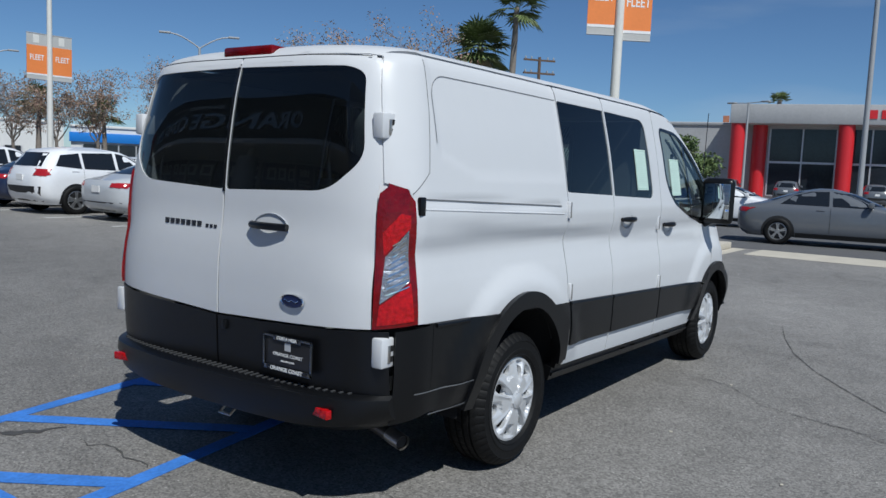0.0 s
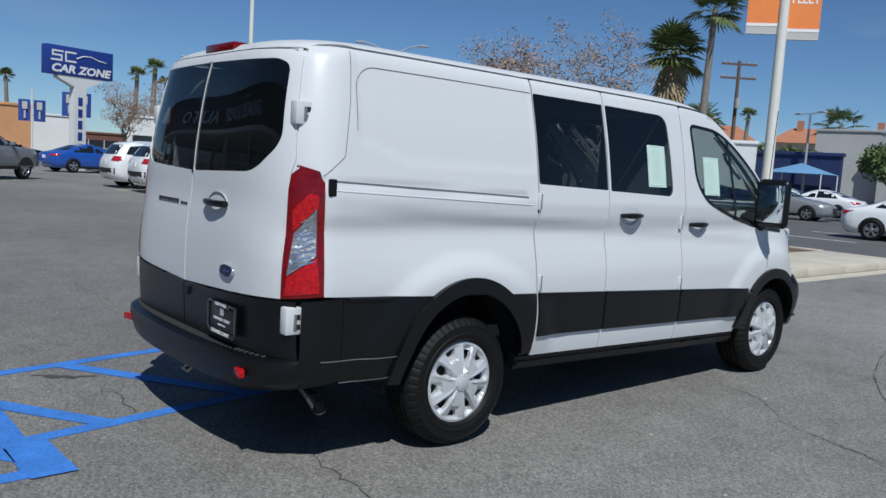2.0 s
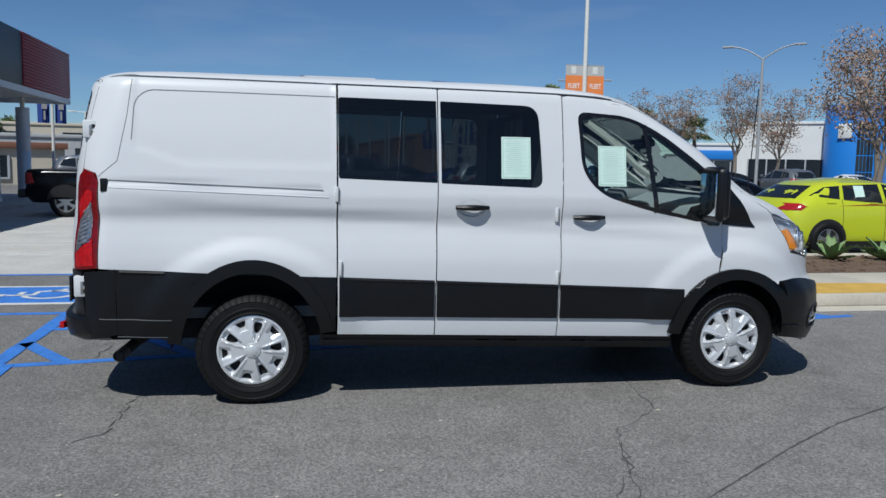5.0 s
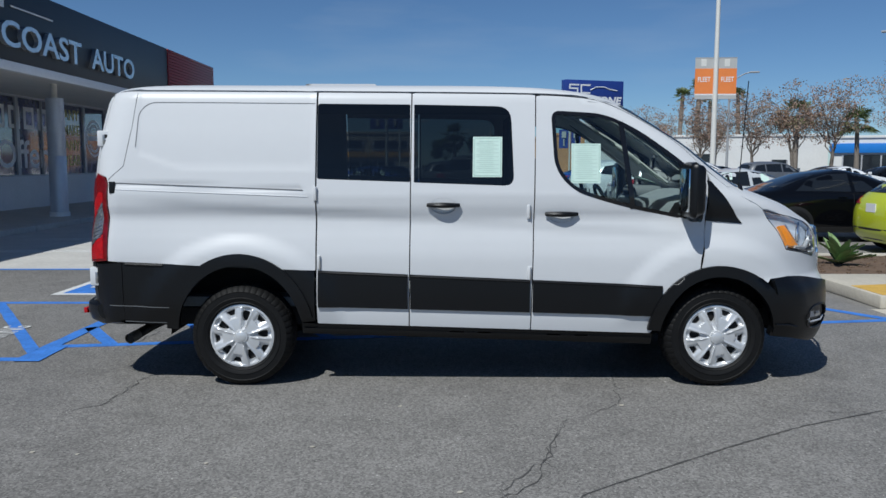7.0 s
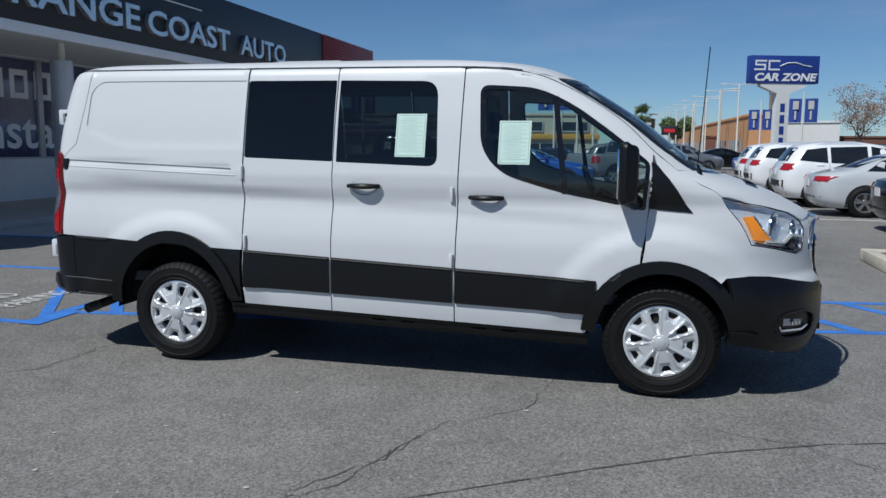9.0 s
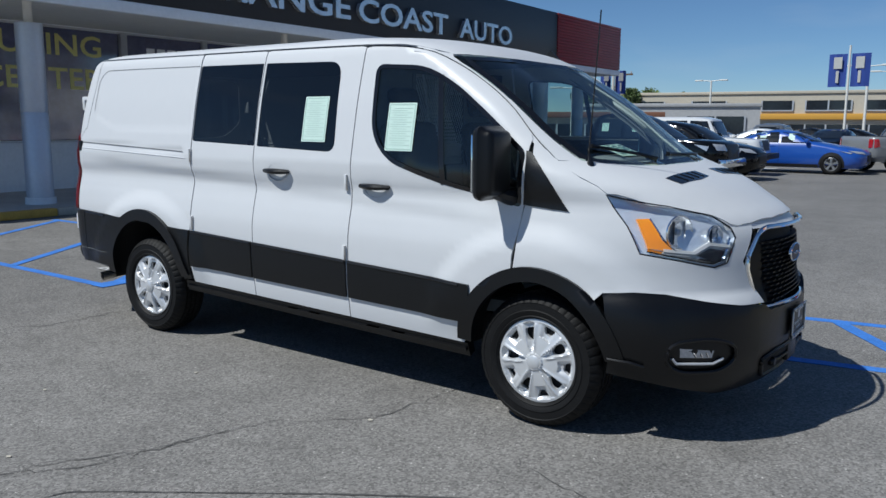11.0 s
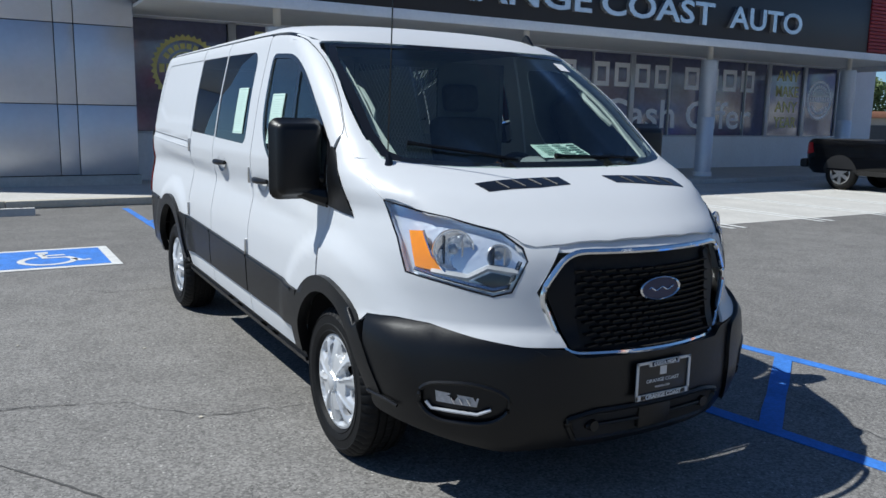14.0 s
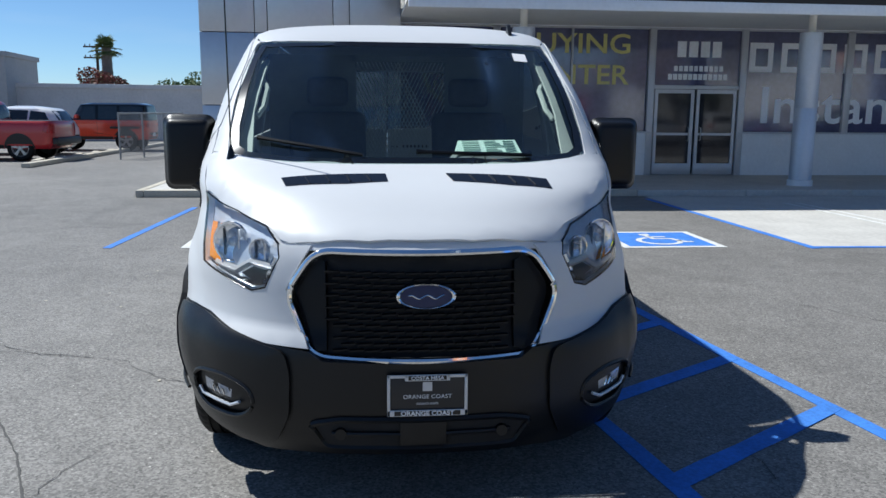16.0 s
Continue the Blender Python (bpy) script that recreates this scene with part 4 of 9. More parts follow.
    VAN.panel("sill", sill, view, BLACK_PLASTIC, van, step=0.10, lift=-0.006, edge=0.05)
    VAN.panel("sill_step", [(0.43, 0.415), (0.43, 0.395), (2.85, 0.325), (2.85, 0.345)], view, BLACK_PLASTIC, van, step=0.1, lift=0.006, edge=0.04)
    # flares round the arches
    for cx2, inner, outer, a0, a1 in ((0.0, (0.435, 0.495), (0.515, 0.575), 174, 14), (3.30, (0.395, 0.425), (0.485, 0.50), 174, 10)):
        cz = 0.36
        o = arc(cx2, cz, *outer, a0, a1, 26)
        i = arc(cx2, cz, *inner, a1, a0, 26)
        VAN.panel("wheel_arch_flare", o + i, view, BLACK_PLASTIC, van, step=0.04, lift=0.026, edge=0.05)
    # wheel house, open below, of black felt
    for cx2, r in ((0.0, 0.50), (3.30, 0.455)):
        bm = bmesh.new()
        ring = []
        for k in range(19):
            a = math.pi * k / 18
            x, z = cx2 + r * math.cos(a), 0.36 + (r + 0.05) * math.sin(a)
            ring.append((bm.verts.new((x, s * 0.965, z)), bm.verts.new((x, s * 0.60, z))))
        for (a, b), (c, d) in zip(ring, ring[1:]):
            bm.faces.new((a, b, d, c))
        bm.faces.new([b for a, b in ring])
        part("wheel_house", bm, UNDERSIDE, van)
    # seams, hinges, rail
    bm = bmesh.new()
    VAN.strip(bm, [(-0.715, 2.03), (-0.74, 1.80), (-0.79, 1.53), (-0.90, 1.435)], view, 0.0038, lift=0.001)
    VAN.strip(bm, [(-0.712, 1.66), (-0.704, 1.80)] + arc(-0.58, 1.85, 0.122, 0.118, 176, 90, 9) + [(-0.2, 1.9675), (0.515, 1.962)], view, 0.0036, lift=0.0025)
    VAN.strip(bm, along(lambda x: 1.415 - 0.036 * (x + 0.86), -0.86, 0.44), view, 0.006, lift=0.005)
    part("panel_seam", bm, SEAM_GREY, van)
    bm = bmesh.new()
    VAN.strip(bm, along(lambda x: seam_z(x) + 0.002, 0.50, 2.45, 24), view, 0.008, lift=-0.002)
    VAN.strip(bm, along(lambda x: seam_z(x) + 0.002, 2.45, 3.34, 20), view, 0.004, lift=-0.003)
    part("roof_ditch", bm, GLOSS_BLACK, van)
    bm = bmesh.new()
    tube(bm, VAN.line(along(lambda x: 1.372 - 0.036 * (x + 0.86), -0.84, 0.47), view, 0.05, lift=-0.002), 0.0052, 8)
    part("rail_ledge", bm, WHITE_PAINT, van)
    for x, z in ((0.523, 1.345), (0.545, 0.875), (1.985, 1.225), (1.99, 0.80)):
        p = skin_point(x, z, s)
        bm = boxed(p[0] - 0.012, p[1] - 0.011, p[2] - 0.048, p[0] + 0.014, p[1] + 0.011, p[2] + 0.048, bevel=0.005)
        h = part("hinge", bm, WHITE_PAINT, van)
        bm = boxed(p[0] + 0.006, p[1] + s * 0.010 - 0.006, p[2] - 0.045, p[0] + 0.014, p[1] + s * 0.010 + 0.006, p[2] + 0.045, bevel=0.002)
        part("hinge_pin", bm, STEEL, h)
    p = skin_point(-0.865, 1.385, s)
    part("rail_stop", boxed(p[0] - 0.02, p[1] - 0.012, p[2] - 0.04, p[0] + 0.02, p[1] + 0.008, p[2] + 0.04, bevel=0.005), BLACK_PLASTIC, van)
    # handles: a black grip over a shallow round cup
    for x, z in ((1.40, 1.265), (2.21, 1.205)):
        p = Vector(skin_point(x, z, s))
        bm = bmesh.new()
        n = 20
        rim = [bm.verts.new((p.x + 0.088 * math.cos(2 * math.pi * k / n), p.y + s * 0.003, p.z - 0.002 + 0.056 * math.sin(2 * math.pi * k / n))) for k in range(n)]
        mid = [bm.verts.new((p.x + 0.056 * math.cos(2 * math.pi * k / n), p.y - s * 0.036, p.z - 0.002 + 0.030 * math.sin(2 * math.pi * k / n))) for k in range(n)]
        for k in range(n):
            bm.faces.new((rim[k], rim[(k + 1) % n], mid[(k + 1) % n], mid[k]))
        bm.faces.new(mid)
        bmesh.ops.recalc_face_normals(bm, faces=bm.faces)
        # shade of the hollow is put into the cup's colour, greyer than the body
        cup = part("handle_cup", bm, material("cup_shade_grey", (0.40, 0.41, 0.43), 0.3), van)
        bm = bmesh.new()
        pts = [(p.x - 0.11 + 0.22 * k / 10, p.y + s * (0.012 + 0.028 * math.sin(math.pi * k / 10)), p.z + 0.004) for k in range(11)]
        tube(bm, pts, [0.013 + 0.006 * math.sin(math.pi * k / 10) for k in range(11)], 8)
        part("door_handle", bm, BLACK_PLASTIC, van)
    # tail lamp, wrapped round the corner
    cx = -0.80
    cy = s * 0.72

    def lp(y_or_x, z, on_rear):
        q = VAN.place([(s * y_or_x, z)], ("rear", 0.0))[0] if on_rear else np.array(skin_point(y_or_x, z, s))
        a = math.atan2(q[1] - cy, q[0] - cx)
        return (a % (2 * math.pi), z)

    outline = [lp(0.885, 0.865, True), lp(-0.905, 0.885, False), lp(-0.897, 1.40, False), lp(-0.925, 1.455, False), lp(-0.985, 1.478, False), lp(0.893, 1.466, True), lp(0.868, 1.435, True), lp(0.866, 1.37, True)]
    pv = ("polar", cx, cy)
    lamp_ob = VAN.panel("tail_lamp", outline, pv, RED_LENS, van, step=0.08, lift=0.014, edge=0.03, label="tall red tail lamp with a clear band")
    inner = [lp(0.905, 0.972, True), lp(-0.935, 1.066, False), lp(-0.932, 1.285, False), lp(0.90, 1.168, True)]
    VAN.panel("reversing_lens", inner, pv, LENS_SILVER, lamp_ob, step=0.04, lift=0.017, edge=0.004)
    bm = bmesh.new()
    for z in np.linspace(1.01, 1.22, 9):
        ends = [lp(0.92, z, True), lp(-0.94, z + 0.035, False)]
        VAN.strip(bm, ends, pv, 0.005, lift=0.019)
    part("lens_rib", bm, CHROME, lamp_ob)
    VAN.panel("brake_lens", [lp(0.895, 1.175, True), lp(-0.925, 1.295, False), lp(-0.925, 1.345, False), lp(-0.96, 1.352, False), lp(0.89, 1.27, True)], pv, RED_BRIGHT, lamp_ob, step=0.05, lift=0.0165, edge=0.003)
    VAN.panel("turn_lens", [lp(0.90, 0.882, True), lp(-0.925, 0.90, False), lp(-0.93, 1.06, False), lp(0.905, 0.965, True)], pv, RED_BRIGHT, lamp_ob, step=0.05, lift=0.0165, edge=0.003)
    # rear door hinges at the corner
    for z, hgt in ((1.72, 0.055), (0.765, 0.065)):
        q = VAN.place([(s * float(VAN.w(z)) * 0.905, z)], ("rear", 0.0))[0]
        bm = boxed(q[0] - 0.035, q[1] - 0.030, z - hgt, q[0] + 0.05, q[1] + 0.030, z + hgt, bevel=0.010)
        hinge = part("rear_hinge", bm, WHITE_PAINT, van, "white strap hinge with a dark pin")
        for dz in (-0.45, 0.25):
            part("hinge_slot", boxed(q[0] + 0.018, q[1] + s * 0.024 - 0.008, z + dz * hgt - 0.010, q[0] + 0.040, q[1] + s * 0.024 + 0.008, z + dz * hgt + 0.014), UNDERSIDE, hinge)
        part("hinge_pin", boxed(q[0] + 0.005, q[1] + s * 0.026 - 0.008, z - hgt * 0.7, q[0] + 0.022, q[1] + s * 0.026 + 0.008, z + hgt * 0.5, bevel=0.003), STEEL, hinge)
    # front wing with the strip between head lamp and grille
    fx = 2.6

    def side_t(x, z):
        return theta(skin_point(x, z, s), fx)

    def front_t(y, z):
        return theta(front_point(s * y + 0.016 * (1 + s), z), fx)

    wing_arch = arc(3.30, 0.36, 0.40, 0.43, 113, 22, 14)
    lamp_low = [side_t(3.62, 1.235), side_t(3.73, 1.09), side_t(3.80, 0.955), front_t(0.80, 0.925), front_t(0.66, 0.885), front_t(0.60, 0.905), front_t(0.54, 1.03), front_t(0.545, 1.075)]
    wing = [side_t(3.168, 0.80), side_t(3.190, 1.0), side_t(3.206, 1.16), side_t(3.222, 1.50), side_t(3.30, 1.442), side_t(3.365, 1.39), side_t(3.48, 1.32)] + lamp_low + [front_t(0.417, 1.082), front_t(0.518, 0.91), front_t(0.442, 0.735), front_t(0.430, 0.70), front_t(0.60, 0.705), front_t(0.74, 0.73), front_t(0.85, 0.765), side_t(3.80, 0.775), side_t(3.66, 0.765)] + [side_t(x, z) for x, z in wing_arch[::-1][4:]]
    VAN.panel("front_wing", wing, ("polar", fx, 0.0), WHITE_PAINT, van, step=0.035)
    head = [side_t(3.622, 1.234), side_t(3.732, 1.089), side_t(3.802, 0.958), front_t(0.80, 0.928), front_t(0.66, 0.888), front_t(0.602, 0.908), front_t(0.543, 1.03), front_t(0.549, 1.08), front_t(0.60, 1.136), front_t(0.74, 1.181), front_t(0.80, 1.194)]
    pv2 = ("polar", fx, 0.0)
    hl = VAN.panel("headlamp", head, pv2, LAMP_BOWL, van, step=0.045, lift=-0.034, edge=0.02, label="clear headlamp with an amber side marker")
    VAN.panel("lens", head, pv2, LENS, hl, step=0.04, lift=0.003, edge=0.004).visible_shadow = False
    # side walls of the housing
    edge_line = dense(head, 0.03)
    q0 = VAN.place(edge_line, pv2)
    n0 = VAN.normal(q0)
    bm = bmesh.new()
    loops = [[bm.verts.new(c) for c in q0 + n0 * lift] for lift in (-0.004, -0.042)]
    for k in range(len(q0)):
        j = (k + 1) % len(q0)
        bm.faces.new((loops[0][k], loops[0][j], loops[1][j], loops[1][k]))
    part("housing", bm, LAMP_BOWL, hl)
    amber = [side_t(3.765, 1.125), side_t(3.832, 0.985), side_t(3.945, 0.968), side_t(3.885, 1.03), side_t(3.815, 1.128)]
    marker = VAN.panel("amber_marker", amber, pv2, AMBER, hl, step=0.04, lift=-0.010, edge=0.03)
    bm = bmesh.new()
    tube(bm, VAN.line([side_t(3.82, 1.128), side_t(3.89, 1.03), side_t(3.95, 0.968)], pv2, 0.03, lift=-0.010), 0.006, 6)
    part("marker_rim", bm, CHROME, marker)
    rim_pts = VAN.line(head + [head[0]], pv2, 0.04, lift=-0.003)
    bm = bmesh.new()
    tube(bm, rim_pts[:-1], 0.0045, 6, closed=True)
    part("lamp_rim", bm, GLOSS_BLACK, hl)
    low_rim = VAN.line([side_t(3.83, 0.975), front_t(0.80, 0.948), front_t(0.66, 0.912), front_t(0.612, 0.927), front_t(0.566, 1.03)], pv2, 0.04, lift=-0.016)
    bm = bmesh.new()
    tube(bm, low_rim, 0.011, 6)
    part("lamp_trim", bm, CHROME, hl)
    # two deep reflectors with their bulbs, the bent silver bar and a dark insert below it
    aim = Vector((0.90, s * 0.44, 0.0)).normalized()
    turn = aim.to_track_quat("X", "Z").to_matrix().to_4x4()
    for y, z, r in ((0.765, 1.062, 0.078), (0.632, 1.046, 0.046)):
        q = VAN.place([front_t(y, z)], pv2)
        at = Vector((q - VAN.normal(q) * 0.012)[0])
        bm = bmesh.new()
        lathe(bm, [(-0.018, 0.010), (-0.016, r * 0.35), (-0.011, r * 0.68), (-0.005, r * 0.90), (0.002, r)], 28, "x")
        bmesh.ops.transform(bm, matrix=Matrix.Translation(at) @ turn, verts=bm.verts)
        dish = part("reflector", bm, LAMP_DISH, hl, smooth=60)
        bm = bmesh.new()
        lathe(bm, [(-0.004, r), (0.003, r * 1.02), (0.004, r * 1.08), (-0.006, r * 1.10)], 28, "x")
        bmesh.ops.transform(bm, matrix=Matrix.Translation(at) @ turn, verts=bm.verts)
        part("bezel", bm, CHROME, dish)
        bm = bmesh.new()
        lathe(bm, [(-0.018, r * 0.22), (-0.002, r * 0.22), (0.002, r * 0.15), (0.003, 0.001)], 12, "x")
        bmesh.ops.transform(bm, matrix=Matrix.Translation(at) @ turn, verts=bm.verts)
        part("bulb", bm, SILVER, dish)
        for k in (-1, 1):
            bm = boxed(-0.016, k * r * 0.46 - 0.003, -r * 0.70, -0.002, k * r * 0.46 + 0.003, r * 0.70)
            bmesh.ops.transform(bm, matrix=Matrix.Translation(at) @ turn, verts=bm.verts)
            part("fin", bm, DARK_LENS if k < 0 else CHROME, dish)
    bar = VAN.line([front_t(0.835, 0.972), front_t(0.735, 0.958), front_t(0.672, 1.0), front_t(0.578, 0.985)], pv2, 0.02, lift=-0.016)
    bm = bmesh.new()
    tube(bm, bar, 0.0145, 6)
    part("lamp_bezel", bm, SILVER, hl)
    VAN.panel("dark_insert", [front_t(0.72, 0.948), front_t(0.664, 0.982), front_t(0.585, 0.965), front_t(0.615, 0.928), front_t(0.66, 0.918)], pv2, DARK_LENS, hl, step=0.04, lift=-0.020, edge=0.01)
    # black sail panel and mirror
    VAN.panel("sail_panel", [side_t(3.20, 1.165), side_t(3.455, 1.145), side_t(3.235, 1.43), side_t(3.205, 1.44)], ("polar", fx, 0.0), BLACK_PLASTIC, van, step=0.06, lift=0.008, edge=0.02)
    mirror = part("mirror", mirror_head(s), BLACK_PLASTIC, van, "large black towing mirror")
    bm = boxed(3.014, s * 0.99, 1.235, 3.024, s * 1.195, 1.52, bevel=0.002)
    part("mirror_glass", bm, MIRROR_GLASS, mirror)
    bm = bmesh.new()
    tube(bm, [(3.12, s * 0.96, 1.20), (3.10, s * 1.02, 1.215), (3.07, s * 1.08, 1.24)], [0.05, 0.042, 0.04], 10)
    tube(bm, [(3.13, s * 0.95, 1.27), (3.08, s * 1.07, 1.33)], 0.02, 8)
    part("mirror_arm", bm, BLACK_PLASTIC, mirror)
    # window pillar beside the windscreen
    ax = 1.9
    up = [theta(skin_point(x, float(seam_z(x)) + 0.004, s), ax) for x in np.linspace(2.50, 3.36, 14)]
    ws = [theta(front_point(s * y, z), ax) for y, z in ((0.842, 1.392), (0.856, 1.50), (0.842, 1.70), (0.818, 1.87), (0.800, 1.945), (0.780, 1.962))]
    VAN.panel("windscreen_pillar", up + ws, ("polar", ax, 0.0), WHITE_PAINT, van, step=0.04)
    # flanges under the gaps of bonnet, wing and pillar
    seam = [side_t(3.235, 1.49), side_t(3.235, 1.32), side_t(3.45, 1.30), side_t(3.625, 1.233), front_t(0.80, 1.193), front_t(0.74, 1.180), front_t(0.60, 1.136), front_t(0.536, 1.088), front_t(0.475, 1.076), front_t(0.475, 1.125), front_t(0.60, 1.185), front_t(0.74, 1.235), front_t(0.80, 1.262), side_t(3.62, 1.31), side_t(3.45, 1.40), side_t(3.36, 1.47)]
    VAN.panel("wing_flange", seam, ("polar", fx, 0.0), WHITE_PAINT, van, step=0.05, lift=-0.005, edge=0.01)
    bm = bmesh.new()
    VAN.strip(bm, along(lambda x: seam_z(x), 2.40, 3.36, 30), view, 0.05, lift=-0.005)
    part("pillar_flange", bm, WHITE_PAINT, van)


def mirror_head(s):
    bm = boxed(3.02, -0.130, 1.19, 3.135, 0.130, 1.565, bevel=0.045, segments=4)
    for v in bm.verts:
        v.co.y += s * 1.09
        v.co.z += 0.0
        if v.co.x > 3.08:
            v.co.z = 1.385 + (v.co.z - 1.385) * 0.90
            v.co.y = s * 1.09 + (v.co.y - s * 1.09) * 0.86
    return bm


LAMP_DISH = material("lamp_dish", (0.90, 0.93, 0.97), 0.16, metal=0.75, vary=0.12, scale=45, bump=0.5, bump_scale=40)
DARK_LENS = material("dark_lens", (0.05, 0.055, 0.065), 0.2, vary=0.2, scale=30)
FOG_LENS = material("fog_lens", (0.50, 0.51, 0.53), 0.15, metal=0.4, vary=0.3, scale=50)
LENS_SILVER = material("clear_ribbed_lens", (0.42, 0.43, 0.45), 0.14, metal=0.75, vary=0.55, scale=26, bump=0.9, bump_scale=55)
LAMP_BOWL = material("lamp_bowl", (0.82, 0.88, 0.96), 0.20, metal=0.45, vary=0.15, scale=18, bump=0.4, bump_scale=24)
RED_BRIGHT = material("bright_red_lens", (0.40, 0.004, 0.006), 0.10, vary=0.6, spec=0.5, scale=60, bump=0.5, bump_scale=70)
MIRROR_GLASS = material("mirror_glass", (0.75, 0.80, 0.82), 0.02, metal=1.0)

for s in (-1, 1):
    van_side(s)

# roof
edge_r = [(x, -float(VAN.half(x, float(seam_z(x)) + 0.012))) for x in np.linspace(-0.80, 2.50, 26)]
front_e = [(front_point(y, 1.960)[0], y) for y in np.linspace(-0.780, 0.780, 15)]
rear_e = [(float(VAN.place([(y, 2.034 - 0.012 * (abs(y) / 0.8) ** 6)], ("rear", 0.0))[0][0]), y) for y in np.linspace(0.76, -0.76, 17)]
corner_r = [(float(VAN.xr(z)) + 0.112, -0.905 * float(VAN.w(z))) for z in (2.008, 2.04)]
rear_e = [(x, -y) for x, y in corner_r[::-1]] + rear_e + corner_r
VAN.panel("roof", edge_r + front_e + [(x, -y) for x, y in edge_r[::-1]] + rear_e, ("top", 1.7), WHITE_PAINT, van, step=0.06)
# bonnet
ws_low = [(front_point(y, 1.36 + 0.03 * abs(y / 0.82) ** 4)[0], y) for y in np.linspace(-0.843, 0.843, 17)]
hood_r = [(3.36, -float(VAN.half(3.36, 1.385)) + 0.0), (3.48, -float(VAN.half(3.48, 1.322))), (3.625, -float(VAN.half(3.625, 1.24)))]
hood_f = [front_point(-y, z)[:2] for y, z in ((0.80, 1.185), (0.70, 1.165), (0.60, 1.140), (0.54, 1.095), (0.50, 1.085), (0.40, 1.095), (0.2, 1.105), (0, 1.11))]
half_hood = hood_r + hood_f
VAN.panel("bonnet", half_hood + [(x, -y) for x, y in half_hood[::-1][1:]] + ws_low[::-1], ("top", 0.9), WHITE_PAINT, van, step=0.05)
# windscreen
ws_half = [(0.3, 1.350), (0.55, 1.355), (0.78, 1.372), (0.835, 1.40), (0.851, 1.50), (0.837, 1.70), (0.813, 1.87), (0.775, 1.955), (0.4, 1.965), (0.2, 1.967)]
ws_outline = ws_half + [(-y, z) for y, z in ws_half[::-1]]
windscreen = VAN.panel("windscreen", ws_outline, ("front", 2.0), SCREEN, van, step=0.08, lift=-0.003, edge=0.003)
windscreen.visible_shadow = False
bm = bmesh.new()
inset = [(y * 0.972, 1.66 + (z - 1.66) * 0.93) for y, z in ws_outline]
VAN.strip(bm, inset + [inset[0]], ("front", 2.0), 0.042, lift=-0.001, n=0.05)
part("windscreen_band", bm, GLOSS_BLACK, van)
# flange behind the gap over the grille
VAN.panel("nose_flange", [(-0.57, 1.066), (0.60, 1.066), (0.60, 1.15), (-0.57, 1.15)], ("front", 2.0), WHITE_PAINT, van, step=0.08, lift=-0.006, edge=0.004)
# bonnet vents
for c in (-0.34, 0.36):
    vent_at = [(3.79, c - 0.225), (3.795, c + 0.215), (3.87, c + 0.225), (3.885, c + 0.05), (3.865, c - 0.20)]
    vent = VAN.panel("bonnet_vent", vent_at, ("top", 0.9), GLOSS_BLACK, van, step=0.05, lift=0.003, edge=0.01)
    for k in range(4):
        y = c - 0.11 + 0.085 * k
        pts = VAN.line([(3.80, y - 0.014), (3.868, y + 0.010)], ("top", 0.9), 0.03, lift=0.003)
        bm = bmesh.new()
        tube(bm, pts, 0.0042, 6)
        part("louvre", bm, BLACK_PLASTIC, vent)
# front bumper
fx = 2.6
top_half = [("s", 3.66, 0.765), ("s", 3.80, 0.775), ("f", 0.85, 0.765), ("f", 0.74, 0.73), ("f", 0.60, 0.705), ("f", 0.43, 0.69), ("f", 0.38, 0.655), ("f", 0.0, 0.65)]
low_half = [("f", 0.0, 0.27), ("f", 0.45, 0.265), ("f", 0.62, 0.25), ("f", 0.78, 0.29), ("s", 3.85, 0.335), ("s", 3.68, 0.36), ("s", 3.70, 0.45), ("s", 3.69, 0.62)]


def bumper_pts(rows, s):
    return [theta(skin_point(a, z, s) if k == "s" else front_point(s * a, z), fx) for k, a, z in rows]


r_top, r_low = bumper_pts(top_half, -1), bumper_pts(low_half, -1)
outline = r_top + [(-a, z) for a, z in r_top[::-1][1:]] + [(-a, z) for a, z in r_low[::-1]][:-1] + r_low
VAN.panel("front_bumper", outline, ("polar", fx, 0.0), BLACK_PLASTIC, van, step=0.05, lift=0.004, edge=0.05)
VAN.panel("lower_intake", [(-0.40, 0.40), (-0.36, 0.315), (0.36, 0.315), (0.40, 0.40), (0.30, 0.425), (-0.30, 0.425)], ("front", 2.0), UNDERSIDE, van, step=0.06, lift=0.008, edge=0.004)
bm = bmesh.new()
tube(bm, VAN.line([(-0.34, 0.375), (0.34, 0.375)], ("front", 2.0), 0.06, lift=0.014), 0.010, 8)
part("intake_bar", bm, BLACK_PLASTIC, van)
for c in (-0.31, 0.31):
    p = VAN.place([(c, 0.372)], ("front", 2.0))[0]
    bm = bmesh.new()
    lathe(bm, [(p[0] + 0.030, 0.001), (p[0] + 0.030, 0.022), (p[0] + 0.00, 0.026)], 14, "x", (0, c, 0.372))
    part("parking_sensor", bm, BLACK_PLASTIC, van)
# frame of the lower intake and the bracket under the plate
bm = bmesh.new()
slot = [(-0.43, 0.405), (-0.37, 0.305), (0.37, 0.305), (0.43, 0.405), (0.31, 0.432), (-0.31, 0.432)]
tube(bm, VAN.line(rounded(slot, 0.03, 3) + [rounded(slot, 0.03, 3)[0]], ("front", 2.0), 0.05, lift=0.006)[:-1], 0.013, 6, closed=True)
part("intake_rim", bm, BLACK_PLASTIC, van)
nose_x = float(VAN.place([(0.0, 0.40)], ("front", 2.0))[0][0])
part("plate_bracket", boxed(nose_x - 0.01, -0.085, 0.325, nose_x + 0.016, 0.095, 0.475, bevel=0.006), BLACK_PLASTIC, van)
